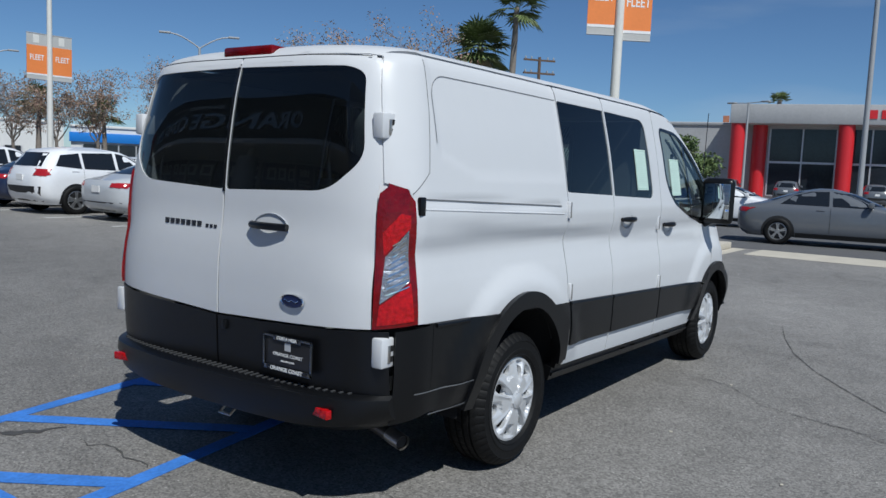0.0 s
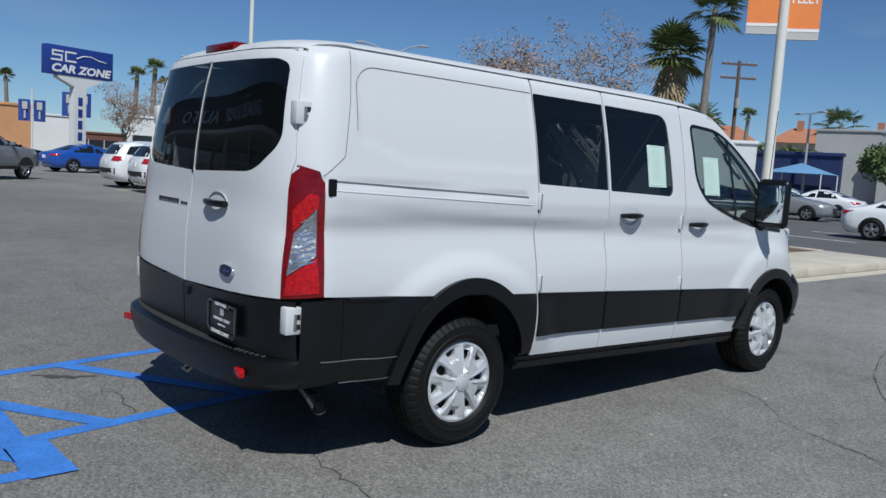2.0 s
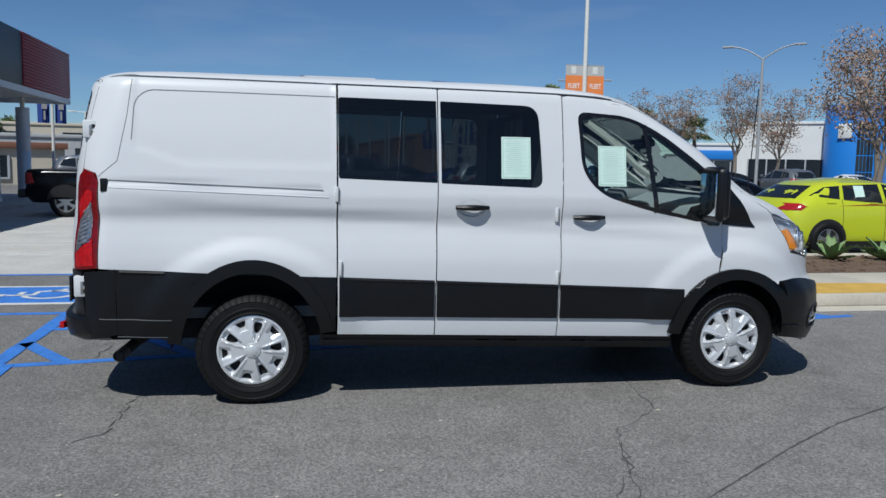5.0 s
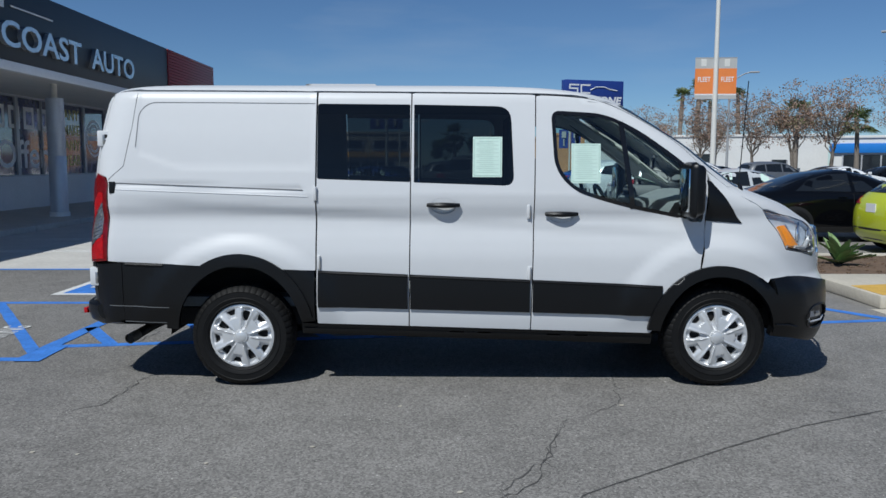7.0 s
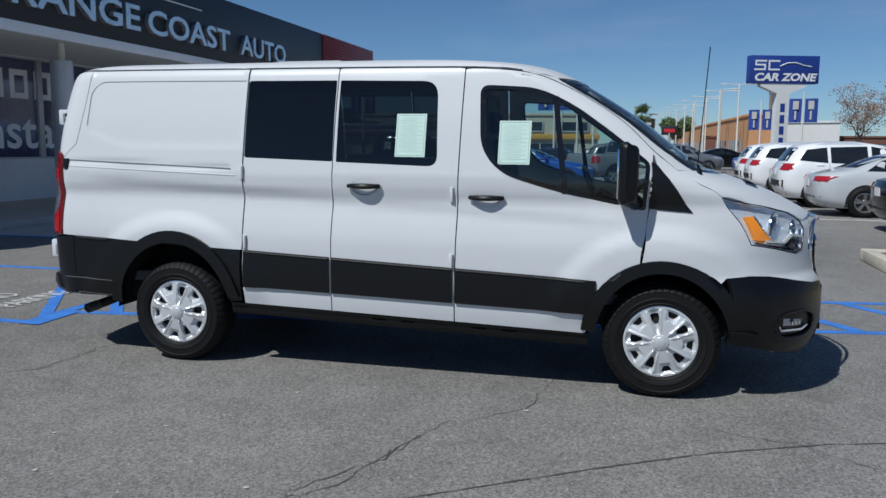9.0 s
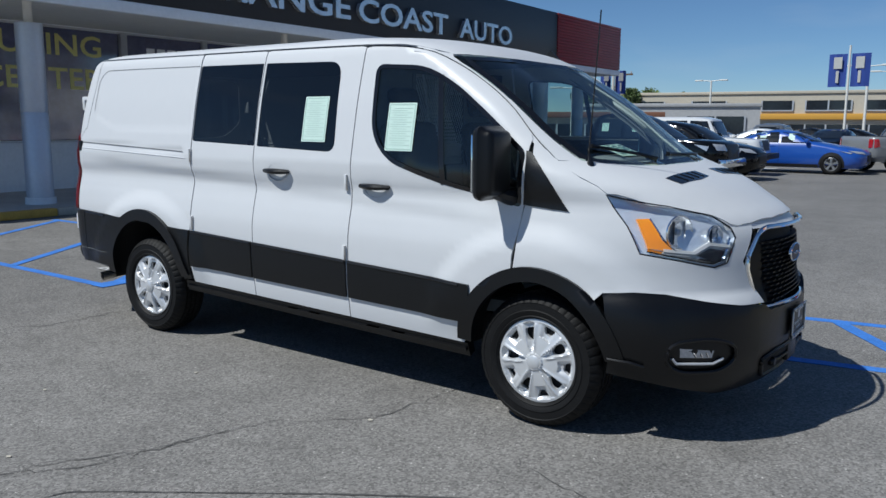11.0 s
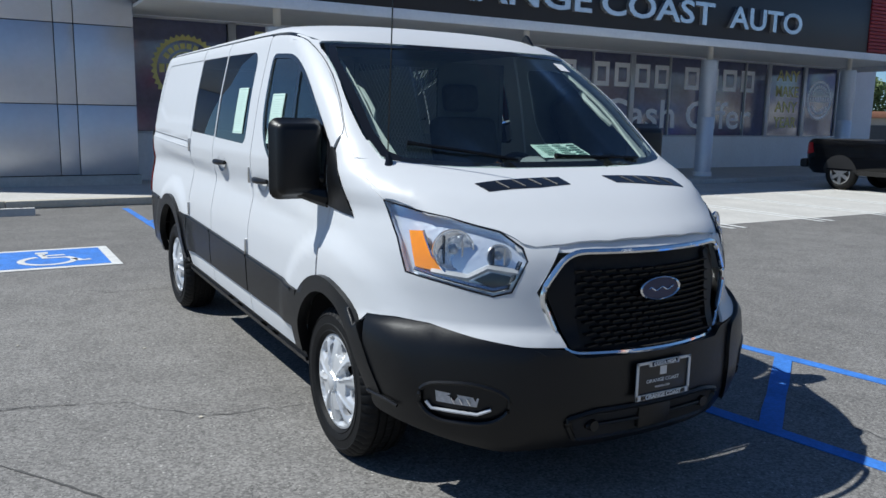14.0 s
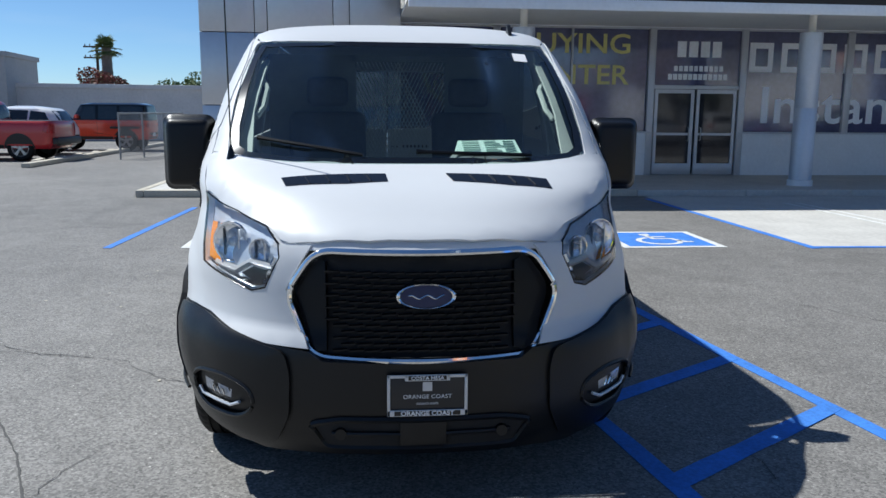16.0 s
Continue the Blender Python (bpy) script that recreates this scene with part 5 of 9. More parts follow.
# proud corner pods with the fog lamps' openings
for c in (-1, 1):
    def b_side(x, z):
        return theta(skin_point(x, z, c), fx)

    def b_front(y, z):
        return theta(front_point(c * y, z), fx)

    fog = [b_front(0.905, 0.545), b_front(0.90, 0.45), b_front(0.85, 0.395), b_front(0.70, 0.395), b_front(0.635, 0.45), b_front(0.65, 0.525), b_front(0.76, 0.565)]
    pod = [b_side(3.665, 0.758), b_side(3.80, 0.768), b_front(0.85, 0.757), b_front(0.74, 0.722), b_front(0.60, 0.697), b_front(0.515, 0.685), b_front(0.495, 0.60), b_front(0.50, 0.44), b_front(0.56, 0.30), b_front(0.70, 0.285), b_front(0.80, 0.315), b_side(3.85, 0.35), b_side(3.69, 0.375), b_side(3.705, 0.46), b_side(3.70, 0.62)]
    corner = VAN.panel("bumper_pod", rounded(pod, 0.03, 3), ("polar", fx, 0.0), BLACK_PLASTIC, van, holes=[rounded(fog, 0.05, 4)], step=0.05, lift=0.019, edge=0.022, label="black moulded bumper corner")
    VAN.panel("fog_pocket", rounded(fog, 0.05, 4), ("polar", fx, 0.0), GLOSS_BLACK, corner, step=0.05, lift=-0.004, edge=0.01)
    bm = bmesh.new()
    tube(bm, VAN.line(rounded(fog, 0.05, 4) + [rounded(fog, 0.05, 4)[0]], ("polar", fx, 0.0), 0.03, lift=0.016)[:-1], 0.010, 6, closed=True)
    part("fog_rim", bm, BLACK_PLASTIC, corner)
    lamp = VAN.panel("fog_lamp", [b_front(0.865, 0.515), b_front(0.86, 0.470), b_front(0.745, 0.462), b_front(0.74, 0.498)], ("polar", fx, 0.0), FOG_LENS, corner, step=0.04, lift=0.004, edge=0.012, label="clear fog lamp")
    for k in range(3):
        bm = bmesh.new()
        y = 0.765 + 0.022 * k
        tube(bm, VAN.line([b_front(y, 0.472), b_front(y + 0.010, 0.495)], ("polar", fx, 0.0), 0.02, lift=0.012), 0.004, 5)
        part("flute", bm, CHROME, lamp)
    bm = bmesh.new()
    tube(bm, VAN.line([b_front(0.885, 0.470), b_front(0.868, 0.444), b_front(0.74, 0.437), b_front(0.70, 0.46)], ("polar", fx, 0.0), 0.03, lift=0.014), 0.007, 6)
    part("fog_trim", bm, SILVER, corner)
    bm = bmesh.new()
    tube(bm, VAN.line([b_side(3.70, 0.455), b_side(3.80, 0.448), b_side(3.86, 0.43)], ("polar", fx, 0.0), 0.04, lift=0.030), 0.008, 6)
    part("bumper_crease", bm, BLACK_PLASTIC, corner)
# grille with a chrome surround and rows of short slats
GRILLE = rounded([(-0.515, 0.902), (-0.400, 1.070), (0.430, 1.070), (0.547, 0.902), (0.446, 0.660), (-0.418, 0.664)], [0.06, 0.07, 0.07, 0.06, 0.07, 0.07], 6)
grille = VAN.panel("grille", GRILLE, ("front", 2.0), UNDERSIDE, van, step=0.06, lift=-0.045, edge=0.02, label="black grille with a chrome surround")
bm = bmesh.new()
pts = [(4.336 - 0.53 * y * y - 0.14 * max(0.0, z - 0.9), y, z) for y, z in dense(GRILLE, 0.02)]
tube(bm, pts, 0.0125, 8, closed=True)
part("surround", bm, CHROME, grille)
slat = None
GRILLE_BLACK = material("grille_black", (0.005, 0.005, 0.006), 0.45, spec=0.25, vary=0.1)
for c in (-1, 1):
    VAN.panel("side_blank", [(c * 0.365, 0.70), (c * 0.372, 1.03), (c * 0.405, 1.045), (c * 0.485, 0.905), (c * 0.405, 0.69)], ("front", 2.0), GRILLE_BLACK, grille, step=0.05, lift=-0.022, edge=0.02)
for row in range(15):
    z = 0.695 + row * 0.0225
    if z > 0.99:
        break
    lim = 0.35 + 0.05 * (1 - abs(z - 0.88) / 0.2)
    for k in range(-7, 8):
        y = (k + 0.5 * (row % 2)) * 0.062
        if abs(y) > lim - 0.03:
            continue
        x = VAN.place([(y, z)], ("front", 2.0))[0][0] - 0.030
        if slat is None:
            slat = bpy.data.meshes.new("grille_slat")
            b = boxed(-0.012, -0.026, -0.0032, 0.012, 0.026, 0.0032)
            for v in b.verts:
                v.co.z += 0.0015 if v.co.y > 0 else -0.0015
            b.to_mesh(slat)
            b.free()
        ob = link("slat", slat, GRILLE_BLACK, grille)
        ob.location = (x, y, z)
badge_at = VAN.place([(0.015, 0.905)], ("front", 2.0))[0]


def oval_badge(parent, x, y, z, w, h, facing):
    bm = bmesh.new()
    n = 28
    lathe(bm, [(0.0, 0.5), (0.010, 0.5), (0.014, 0.47), (0.010, 0.44)], n, "x")
    bmesh.ops.transform(bm, matrix=Matrix.Translation((x, y, z)) @ Matrix.Diagonal((facing, w, h, 1)), verts=bm.verts)
    bmesh.ops.recalc_face_normals(bm, faces=bm.faces)
    badge = part("badge", bm, CHROME, parent, "blue oval badge with a chrome rim")
    bm = bmesh.new()
    lathe(bm, [(0.0, 0.44), (0.009, 0.43), (0.012, 0.001)], n, "x")
    bmesh.ops.transform(bm, matrix=Matrix.Translation((x, y, z)) @ Matrix.Diagonal((facing, w, h, 1)), verts=bm.verts)
    bmesh.ops.recalc_face_normals(bm, faces=bm.faces)
    part("badge_field", bm, OVAL_BLUE, badge)
    bm = bmesh.new()
    pts = [(x + facing * 0.013, y + w * 0.30 * (k / 16 - 0.5) * 2 * facing, z + h * 0.07 * math.sin(k * 0.85 + 0.6)) for k in range(17)]
    tube(bm, pts, h * 0.032, 6)
    part("badge_script", bm, CHROME, badge)
    return badge


oval_badge(grille, badge_at[0] - 0.012, 0.015, 0.905, 0.225, 0.098, 1)


def plate(parent, x, y, z, facing, rim=None):
    """A dealer's plate: black card in a silver frame."""
    def at(u, v, d):
        return (x + facing * d, y - facing * u, z + v)
    bm = boxed(x - 0.004, y - 0.146, z - 0.074, x + 0.004, y + 0.146, z + 0.074, bevel=0.003)
    card = part("dealer_plate", bm, material("plate_card", (0.015, 0.015, 0.017), 0.35, vary=0.1), parent, "black dealer plate in a silver frame")
    bm = bmesh.new()
    for u0, u1, v0, v1 in ((-0.152, 0.152, -0.082, -0.058), (-0.152, -0.140, -0.082, 0.080), (0.140, 0.152, -0.082, 0.080), (-0.152, -0.075, 0.068, 0.080), (0.075, 0.152, 0.068, 0.080), (-0.085, 0.085, 0.056, 0.080)):
        a, b = at(u0, v0, 0.004), at(u1, v1, 0.011)
        box(bm, *[min(p, q) for p, q in zip(a, b)], *[max(p, q) for p, q in zip(a, b)], bevel=0.002)
    part("frame", bm, rim or SILVER, card)
    bm = bmesh.new()
    for u0, u1, v0, v1 in ((-0.125, 0.125, -0.079, -0.061), (-0.072, 0.072, 0.060, 0.077)):
        a, b = at(u0, v0, 0.009), at(u1, v1, 0.0122)
        box(bm, *[min(p, q) for p, q in zip(a, b)], *[max(p, q) for p, q in zip(a, b)])
    part("frame_inlay", bm, GLOSS_BLACK, card)
    turn = Matrix(((0, 0, facing, 0), (facing, 0, 0, 0), (0, 1, 0, 0), (0, 0, 0, 1)))
    for text, size, v, d, heavy in (("ORANGE COAST", 0.024, -0.078, 0.0128, 0.0006), ("COSTA MESA", 0.019, 0.062, 0.0128, 0.0004), ("ORANGE COAST", 0.022, -0.014, 0.005, 0.0), ("ocauto.com", 0.016, -0.038, 0.005, 0.0)):
        lettering(text, size, WHITE_TEXT, card, Matrix.Translation((x + facing * d, y, z + v)) @ turn, depth=0.0006, heavy=heavy, stretch=1.1)
    a, b = at(-0.018, 0.015, 0.004), at(0.018, 0.05, 0.006)
    part("emblem", boxed(*[min(p, q) for p, q in zip(a, b)], *[max(p, q) for p, q in zip(a, b)]), SILVER, card)


plate(van, VAN.place([(0.0, 0.55)], ("front", 2.0))[0][0] + 0.018, 0.018, 0.536, 1)

# rear doors
REAR_CLAD = 0.845
for s in (-1, 1):
    view = ("rear", 0.0)
    win = rounded([(s * 0.010, 1.985), (s * 0.66, 1.976), (s * 0.735, 1.945), (s * 0.795, 1.575), (s * 0.645, 1.435), (s * 0.010, 1.412)], [0.01, 0.05, 0.06, 0.07, 0.08, 0.02])
    door = [(s * 0.006, 2.030), (s * 0.62, 2.027), (s * 0.71, 2.018)] + [(s * (float(VAN.w(z)) * 0.905 - 0.005), z) for z in (1.985, 1.94, 1.90, 1.80, 1.70, 1.60, 1.50)] + [(s * 0.860, 1.44), (s * 0.88, 0.862), (s * 0.006, REAR_CLAD - 0.02)]
    VAN.panel("rear_door", door, view, WHITE_PAINT, van, holes=[win], step=0.035)
    VAN.panel("rear_window", win, view, TINTED, van, step=0.12, lift=-0.004, edge=0.002).visible_shadow = False
    low = [(s * 0.006, REAR_CLAD - 0.03), (s * 0.94, 0.855), (s * 0.94, 0.52), (s * 0.006, 0.52)]
    VAN.panel("rear_door_cladding", low, view, BLACK_PLASTIC, van, step=0.06, lift=0.006, edge=0.02)
    # pressed fold across the lower door
for s in (-1, 1):
    bm = bmesh.new()
    VAN.strip(bm, [(s * 0.905 * float(VAN.w(z)), z) for z in (2.02, 2.0, 1.95, 1.8, 1.65, 1.5, 1.40)], ("rear", 0.0), 0.06, lift=-0.009)
    part("corner_flange", bm, WHITE_PAINT, van)
bm = bmesh.new()
VAN.strip(bm, [(-0.75, 2.012), (-0.4, 2.026), (0.4, 2.026), (0.75, 2.012)], ("rear", 0.0), 0.05, lift=-0.008)
part("roof_flange", bm, WHITE_PAINT, van)
bm = bmesh.new()
VAN.strip(bm, [(-0.73, 2.021), (-0.4, 2.031), (0.4, 2.031), (0.73, 2.021)], ("rear", 0.0), 0.005, lift=0.0)
part("door_gap", bm, GLOSS_BLACK, van)
bm = bmesh.new()
VAN.strip(bm, [(0.0, z) for z in (1.40, 1.60, 1.80, 1.985)], ("rear", 0.0), 0.020, lift=0.003)
part("centre_seal", bm, GLOSS_BLACK, van)
p = VAN.place([(-0.33, 1.255)], ("rear", 0.0))[0]
bm = bmesh.new()
rim = [bm.verts.new((p[0] - 0.003, -0.33 + 0.115 * math.cos(a) * (1.0 if math.sin(a) > 0 else 0.8), 1.245 + 0.075 * math.sin(a))) for a in np.linspace(0, 2 * math.pi, 21)[:-1]]
mid = [bm.verts.new((p[0] + 0.03, -0.33 + 0.085 * math.cos(a), 1.245 + 0.05 * math.sin(a))) for a in np.linspace(0, 2 * math.pi, 21)[:-1]]
for k in range(20):
    bm.faces.new((rim[k], rim[(k + 1) % 20], mid[(k + 1) % 20], mid[k]))
bm.faces.new(mid)
part("handle_cup", bm, material("cup_white", (0.62, 0.64, 0.67), 0.3, coat=0.5), van)
bm = bmesh.new()
tube(bm, [(p[0] - 0.012 - 0.022 * math.sin(math.pi * k / 8), -0.33 - 0.115 + 0.23 * k / 8, 1.262) for k in range(9)], 0.017, 8)
part("door_handle", bm, BLACK_PLASTIC, van)
p = VAN.place([(-0.50, 0.94)], ("rear", 0.0))[0]
oval_badge(van, p[0], -0.50, 0.945, 0.145, 0.062, -1)
# model lettering in plain bars
BADGE_GREY = material("badge_grey", (0.06, 0.065, 0.08), 0.25, metal=0.6, vary=0.1)
for k in range(10):
    y, hgt = (0.415 - k * 0.042, 0.042) if k < 7 else (0.105 - (k - 7) * 0.030, 0.027)
    q = VAN.place([(y, 1.235)], ("rear", 0.0))[0]
    w = 0.36 * hgt
    part("model_print", boxed(q[0] - 0.005, y - w, 1.222, q[0] + 0.002, y + w, 1.222 + hgt * 0.66, bevel=0.002), BADGE_GREY, van)
# rear plate's frame has its shade painted in as darker chrome
plate(van, VAN.place([(-0.49, 0.70)], ("rear", 0.0))[0][0] - 0.020, -0.49, 0.705, -1, material("shaded_chrome", (0.20, 0.205, 0.21), 0.25, metal=1.0, vary=0.1))
p = VAN.place([(0.0, 0.78)], ("rear", 0.0))[0]
part("rear_camera", boxed(p[0] - 0.02, -0.075, 0.755, p[0] + 0.01, -0.045, 0.80, bevel=0.008), BLACK_PLASTIC, van)
# brake light on the roof's edge
bm = bmesh.new()
box(bm, -0.99, -0.17, 2.040, -0.83, 0.17, 2.092, bevel=0.014)
part("high_brake_light", bm, RED_LENS, van)
# bumper with a ribbed tread
def step_curve(y):
    return -1.225 + 0.10 * (abs(y) / 0.9) ** 2.6 + 0.10 * (abs(y) / 0.955) ** 12


bm = bmesh.new()
rows = []
for y in np.linspace(-0.955, 0.955, 33):
    x, up = step_curve(y), 0.07 * (abs(y) / 0.955) ** 5
    rows.append([bm.verts.new(c) for c in ((-0.95, y, 0.575), (x + 0.03, y, 0.575), (x, y, 0.560), (x - 0.005, y, 0.50 + up * 0.4), (x + 0.02, y, 0.41 + up), (x + 0.10, y, 0.375 + up), (-0.85, y, 0.375 + up))])
for a, b in zip(rows, rows[1:]):
    for k in range(6):
        bm.faces.new((a[k], a[k + 1], b[k + 1], b[k]))
bm.faces.new(rows[0])
bm.faces.new(rows[-1][::-1])
bmesh.ops.recalc_face_normals(bm, faces=bm.faces)
bumper = part("rear_bumper", bm, BLACK_PLASTIC, van, "black step bumper with a ribbed tread")
TREAD_GREY = material("tread_grey", (0.045, 0.046, 0.048), 0.5, vary=0.2, scale=20)
rib = bpy.data.meshes.new("tread_rib")
b = boxed(-0.055, -0.006, 0, 0.0, 0.006, 0.007, bevel=0.002)
b.to_mesh(rib)
b.free()
for y in np.linspace(-0.80, 0.80, 44):
    ob = link("tread_rib", rib, TREAD_GREY, bumper)
    ob.location = (step_curve(y) + 0.095, y, 0.574)
for y in (-0.70, 0.70):
    x = step_curve(y)
    part("rear_reflector", boxed(x - 0.010, y - 0.07, 0.475, x + 0.02, y + 0.07, 0.515, bevel=0.005, m=Matrix.Translation((x, y, 0)) @ pose(0, 0, 0, 0, 0, -12 if y < 0 else 12) @ Matrix.Translation((-x, -y, 0))), RED_BRIGHT, bumper)
# tail pipe
bm = bmesh.new()
tube(bm, [(0.1, -0.40, 0.42), (-0.50, -0.42, 0.41), (-0.68, -0.48, 0.38), (-0.76, -0.62, 0.35), (-0.82, -0.885, 0.312)], 0.034, 14, cap=False)
pipe = part("tail_pipe", bm, material("dark_pipe_steel", (0.16, 0.145, 0.13), 0.42, metal=0.8, vary=0.35, scale=25), van)
# sunlit end of the pipe, painted as a ring of brighter steel
bm = bmesh.new()
tube(bm, [(-0.800, -0.80, 0.3245), (-0.822, -0.893, 0.311)], 0.037, 14, cap=False)
part("lit_pipe_tip", bm, STEEL, pipe)
bm = bmesh.new()
tube(bm, [(-0.79, -0.755, 0.331), (-0.819, -0.882, 0.3125)], 0.029, 12)
part("pipe_bore", bm, UNDERSIDE, pipe)
# underbody: floor pan, axle, tank
bm = bmesh.new()
box(bm, -0.95, -0.80, 0.40, 3.95, 0.80, 0.52)
part("floor_pan", bm, UNDERSIDE, van)
bm = bmesh.new()
tube(bm, [(0, -0.75, 0.36), (0, 0.75, 0.36)], 0.05, 10)
bmesh.ops.create_uvsphere(bm, u_segments=12, v_segments=8, radius=0.15, matrix=Matrix.Translation((0, 0, 0.36)))
part("rear_axle", bm, UNDERSIDE, van)
bm = bmesh.new()
box(bm, 0.7, 0.1, 0.28, 2.0, 0.62, 0.45, bevel=0.06)
part("fuel_tank", bm, UNDERSIDE, van)
part("engine_tray", boxed(2.9, -0.5, 0.26, 3.75, 0.5, 0.45, bevel=0.08), UNDERSIDE, van)
# towing eye under the bumper
bm = bmesh.new()
tube(bm, [(-1.12, -0.12, 0.385), (-1.16, -0.12, 0.355), (-1.16, -0.05, 0.355), (-1.12, -0.05, 0.385)], 0.009, 6)
part("tow_eye", bm, STEEL, van)


# wheels
def cut_sheet(outline, holes, step, height):
    loops = [dense(outline, step)] + [dense(h, step) for h in holes]
    pts, edges = [], []
    for lp in loops:
        k = len(pts)
        pts += lp
        edges += [(k + i, k + (i + 1) % len(lp)) for i in range(len(lp))]
    arr = np.array(loops[0])
    gx, gy = np.meshgrid(np.arange(arr[:, 0].min(), arr[:, 0].max(), step), np.arange(arr[:, 1].min(), arr[:, 1].max(), step))
    gx, gy = gx.ravel(), gy.ravel()
    ok = inside(gx, gy, loops[0])
    for h in loops[1:]:
        ok &= ~inside(gx, gy, h)
    every = np.array(pts)
    cand = [c for c in np.stack([gx[ok], gy[ok]], 1) if ((every - c) ** 2).sum(1).min() > (step * 0.4) ** 2]
    v2, _, tris, *_ = delaunay_2d_cdt([Vector(p) for p in pts + [tuple(c) for c in cand]], edges, [], 0, 1e-6)
    uv = np.array([(v.x, v.y) for v in v2])
    tri = np.array(tris)
    mid = uv[tri].mean(1)
    keep = inside(mid[:, 0], mid[:, 1], loops[0])
    for h in loops[1:]:
        keep &= ~inside(mid[:, 0], mid[:, 1], h)
    return [(x, height(x, z), z) for x, z in uv], [tuple(int(i) for i in t) for t in tri[keep]]


def polar(r, deg):
    return (r * math.cos(radians(deg)), r * math.sin(radians(deg)))


def van_wheel():
    w = thing("wheel", "", "")
    bm = bmesh.new()
    prof = [(0.02, 0.21), (-0.012, 0.225), (-0.018, 0.232), (-0.015, 0.236), (-0.021, 0.25), (-0.024, 0.262), (-0.020, 0.266), (-0.019, 0.300), (-0.022, 0.304), (-0.008, 0.322), (0.012, 0.340)]
    for c in (0.045, 0.085, 0.125, 0.165):
        prof += [(c - 0.007, 0.347), (c - 0.006, 0.338), (c + 0.006, 0.338), (c + 0.007, 0.347)]
    prof += [(0.20, 0.340), (0.22, 0.32), (0.235, 0.28), (0.23, 0.22)]
    lathe(bm, prof, 240, "y")
    bmesh.ops.recalc_face_normals(bm, faces=bm.faces)
    # slanted cuts across the ribs and the shoulders make the tread's blocks
    for i, v in enumerate(bm.verts):
        r = math.hypot(v.co.x, v.co.z)
        slot = (i + int(60 * abs(v.co.y - 0.105))) % 5
        if r > 0.3385 and slot == 0:
            f = (r - 0.004) / r
            v.co.x, v.co.z = v.co.x * f, v.co.z * f
        elif 0.318 < r < 0.3385 and (v.co.y < 0.0 or v.co.y > 0.21) and i % 5 < 1:
            f = (r - 0.003) / r
            v.co.x, v.co.z, v.co.y = v.co.x * f, v.co.z * f, v.co.y + (0.005 if v.co.y < 0.1 else -0.005)
    bmesh.ops.transform(bm, matrix=Matrix.Diagonal((1.026, 1, 1.026, 1)), verts=bm.verts)
    part("tyre", bm, RUBBER, w)
    # hub cap: ten paddles in pairs, pockets between them
    holes = []
    for k in range(5):
        a = 72 * k + 90
        holes.append(rounded([polar(0.108, a - 5), polar(0.145, a - 9.5), polar(0.180, a - 8.5), polar(0.180, a + 8.5), polar(0.145, a + 9.5), polar(0.108, a + 5)][::-1], 0.012, 3))
        a += 36
        holes.append(rounded([polar(0.156, a - 6), polar(0.195, a - 10.5), polar(0.195, a + 10.5), polar(0.156, a + 6)][::-1], 0.010, 3))

    def dome(x, z):
        r, a = math.hypot(x, z), math.degrees(math.atan2(z, x)) - 90
        da = (a + 36) % 72 - 36
        db = a % 72 - 36
        y = -0.032 * (1 - (r / 0.235) ** 2) + 0.006
        if 0.050 < r < 0.208:
            groove = math.exp(-((da / 8.0) ** 4)) + (0.75 * math.exp(-((db / 11.0) ** 4)) if r > 0.135 else 0)
            rib = math.exp(-(((abs(da) - 12) / 3.5) ** 2))
            y += (0.022 * groove - 0.008 * rib) * min(1, (r - 0.050) / 0.03, (0.208 - r) / 0.012)
        if r <= 0.046:
            y -= 0.008
        if r > 0.205:
            y -= 0.004
        return y

    verts, faces = cut_sheet([polar(0.222, 5 * k) for k in range(72)], holes, 0.007, dome)
    bm = from_faces(verts, faces)
    bmesh.ops.recalc_face_normals(bm, faces=bm.faces)
    if sum(f.normal.y for f in bm.faces) > 0:
        bmesh.ops.reverse_faces(bm, faces=bm.faces)
    rim_edges = [e for e in bm.edges if e.is_boundary]
    ext = bmesh.ops.extrude_edge_only(bm, edges=rim_edges)["geom"]
    for v in ext:
        if isinstance(v, bmesh.types.BMVert):
            v.co.y += 0.022
    bmesh.ops.recalc_face_normals(bm, faces=bm.faces)
    cap = part("hub_cap", bm, SILVER, w, "silver ten-pocket hub cap", smooth=30)
    bm = bmesh.new()
    lathe(bm, [(0.03, 0.215), (0.035, 0.05), (0.035, 0.001)], 28, "y")
    part("rim", bm, UNDERSIDE, w)
    bm = bmesh.new()
    lathe(bm, [(-0.038, 0.001), (-0.038, 0.030), (-0.034, 0.036), (-0.02, 0.040)], 24, "y")
    part("centre_cap", bm, SILVER, cap)
    return w


first = van_wheel()
for i, (x, s, turn_a) in enumerate(((0.0, -1, 12), (3.30, -1, -14), (0.0, 1, 30), (3.30, 1, 50))):
    m = pose(x, s * 0.985, 0.356, 0, 0, 0 if s < 0 else 180) @ pose(0, 0, 0, 0, turn_a, 0)
    if i == 0:
        w = first
        w.matrix_basis = m
    else:
        w = copy_thing(first, m)
    w.parent = van
    for key in ("label", "category"):
        if key in w:
            del w[key]

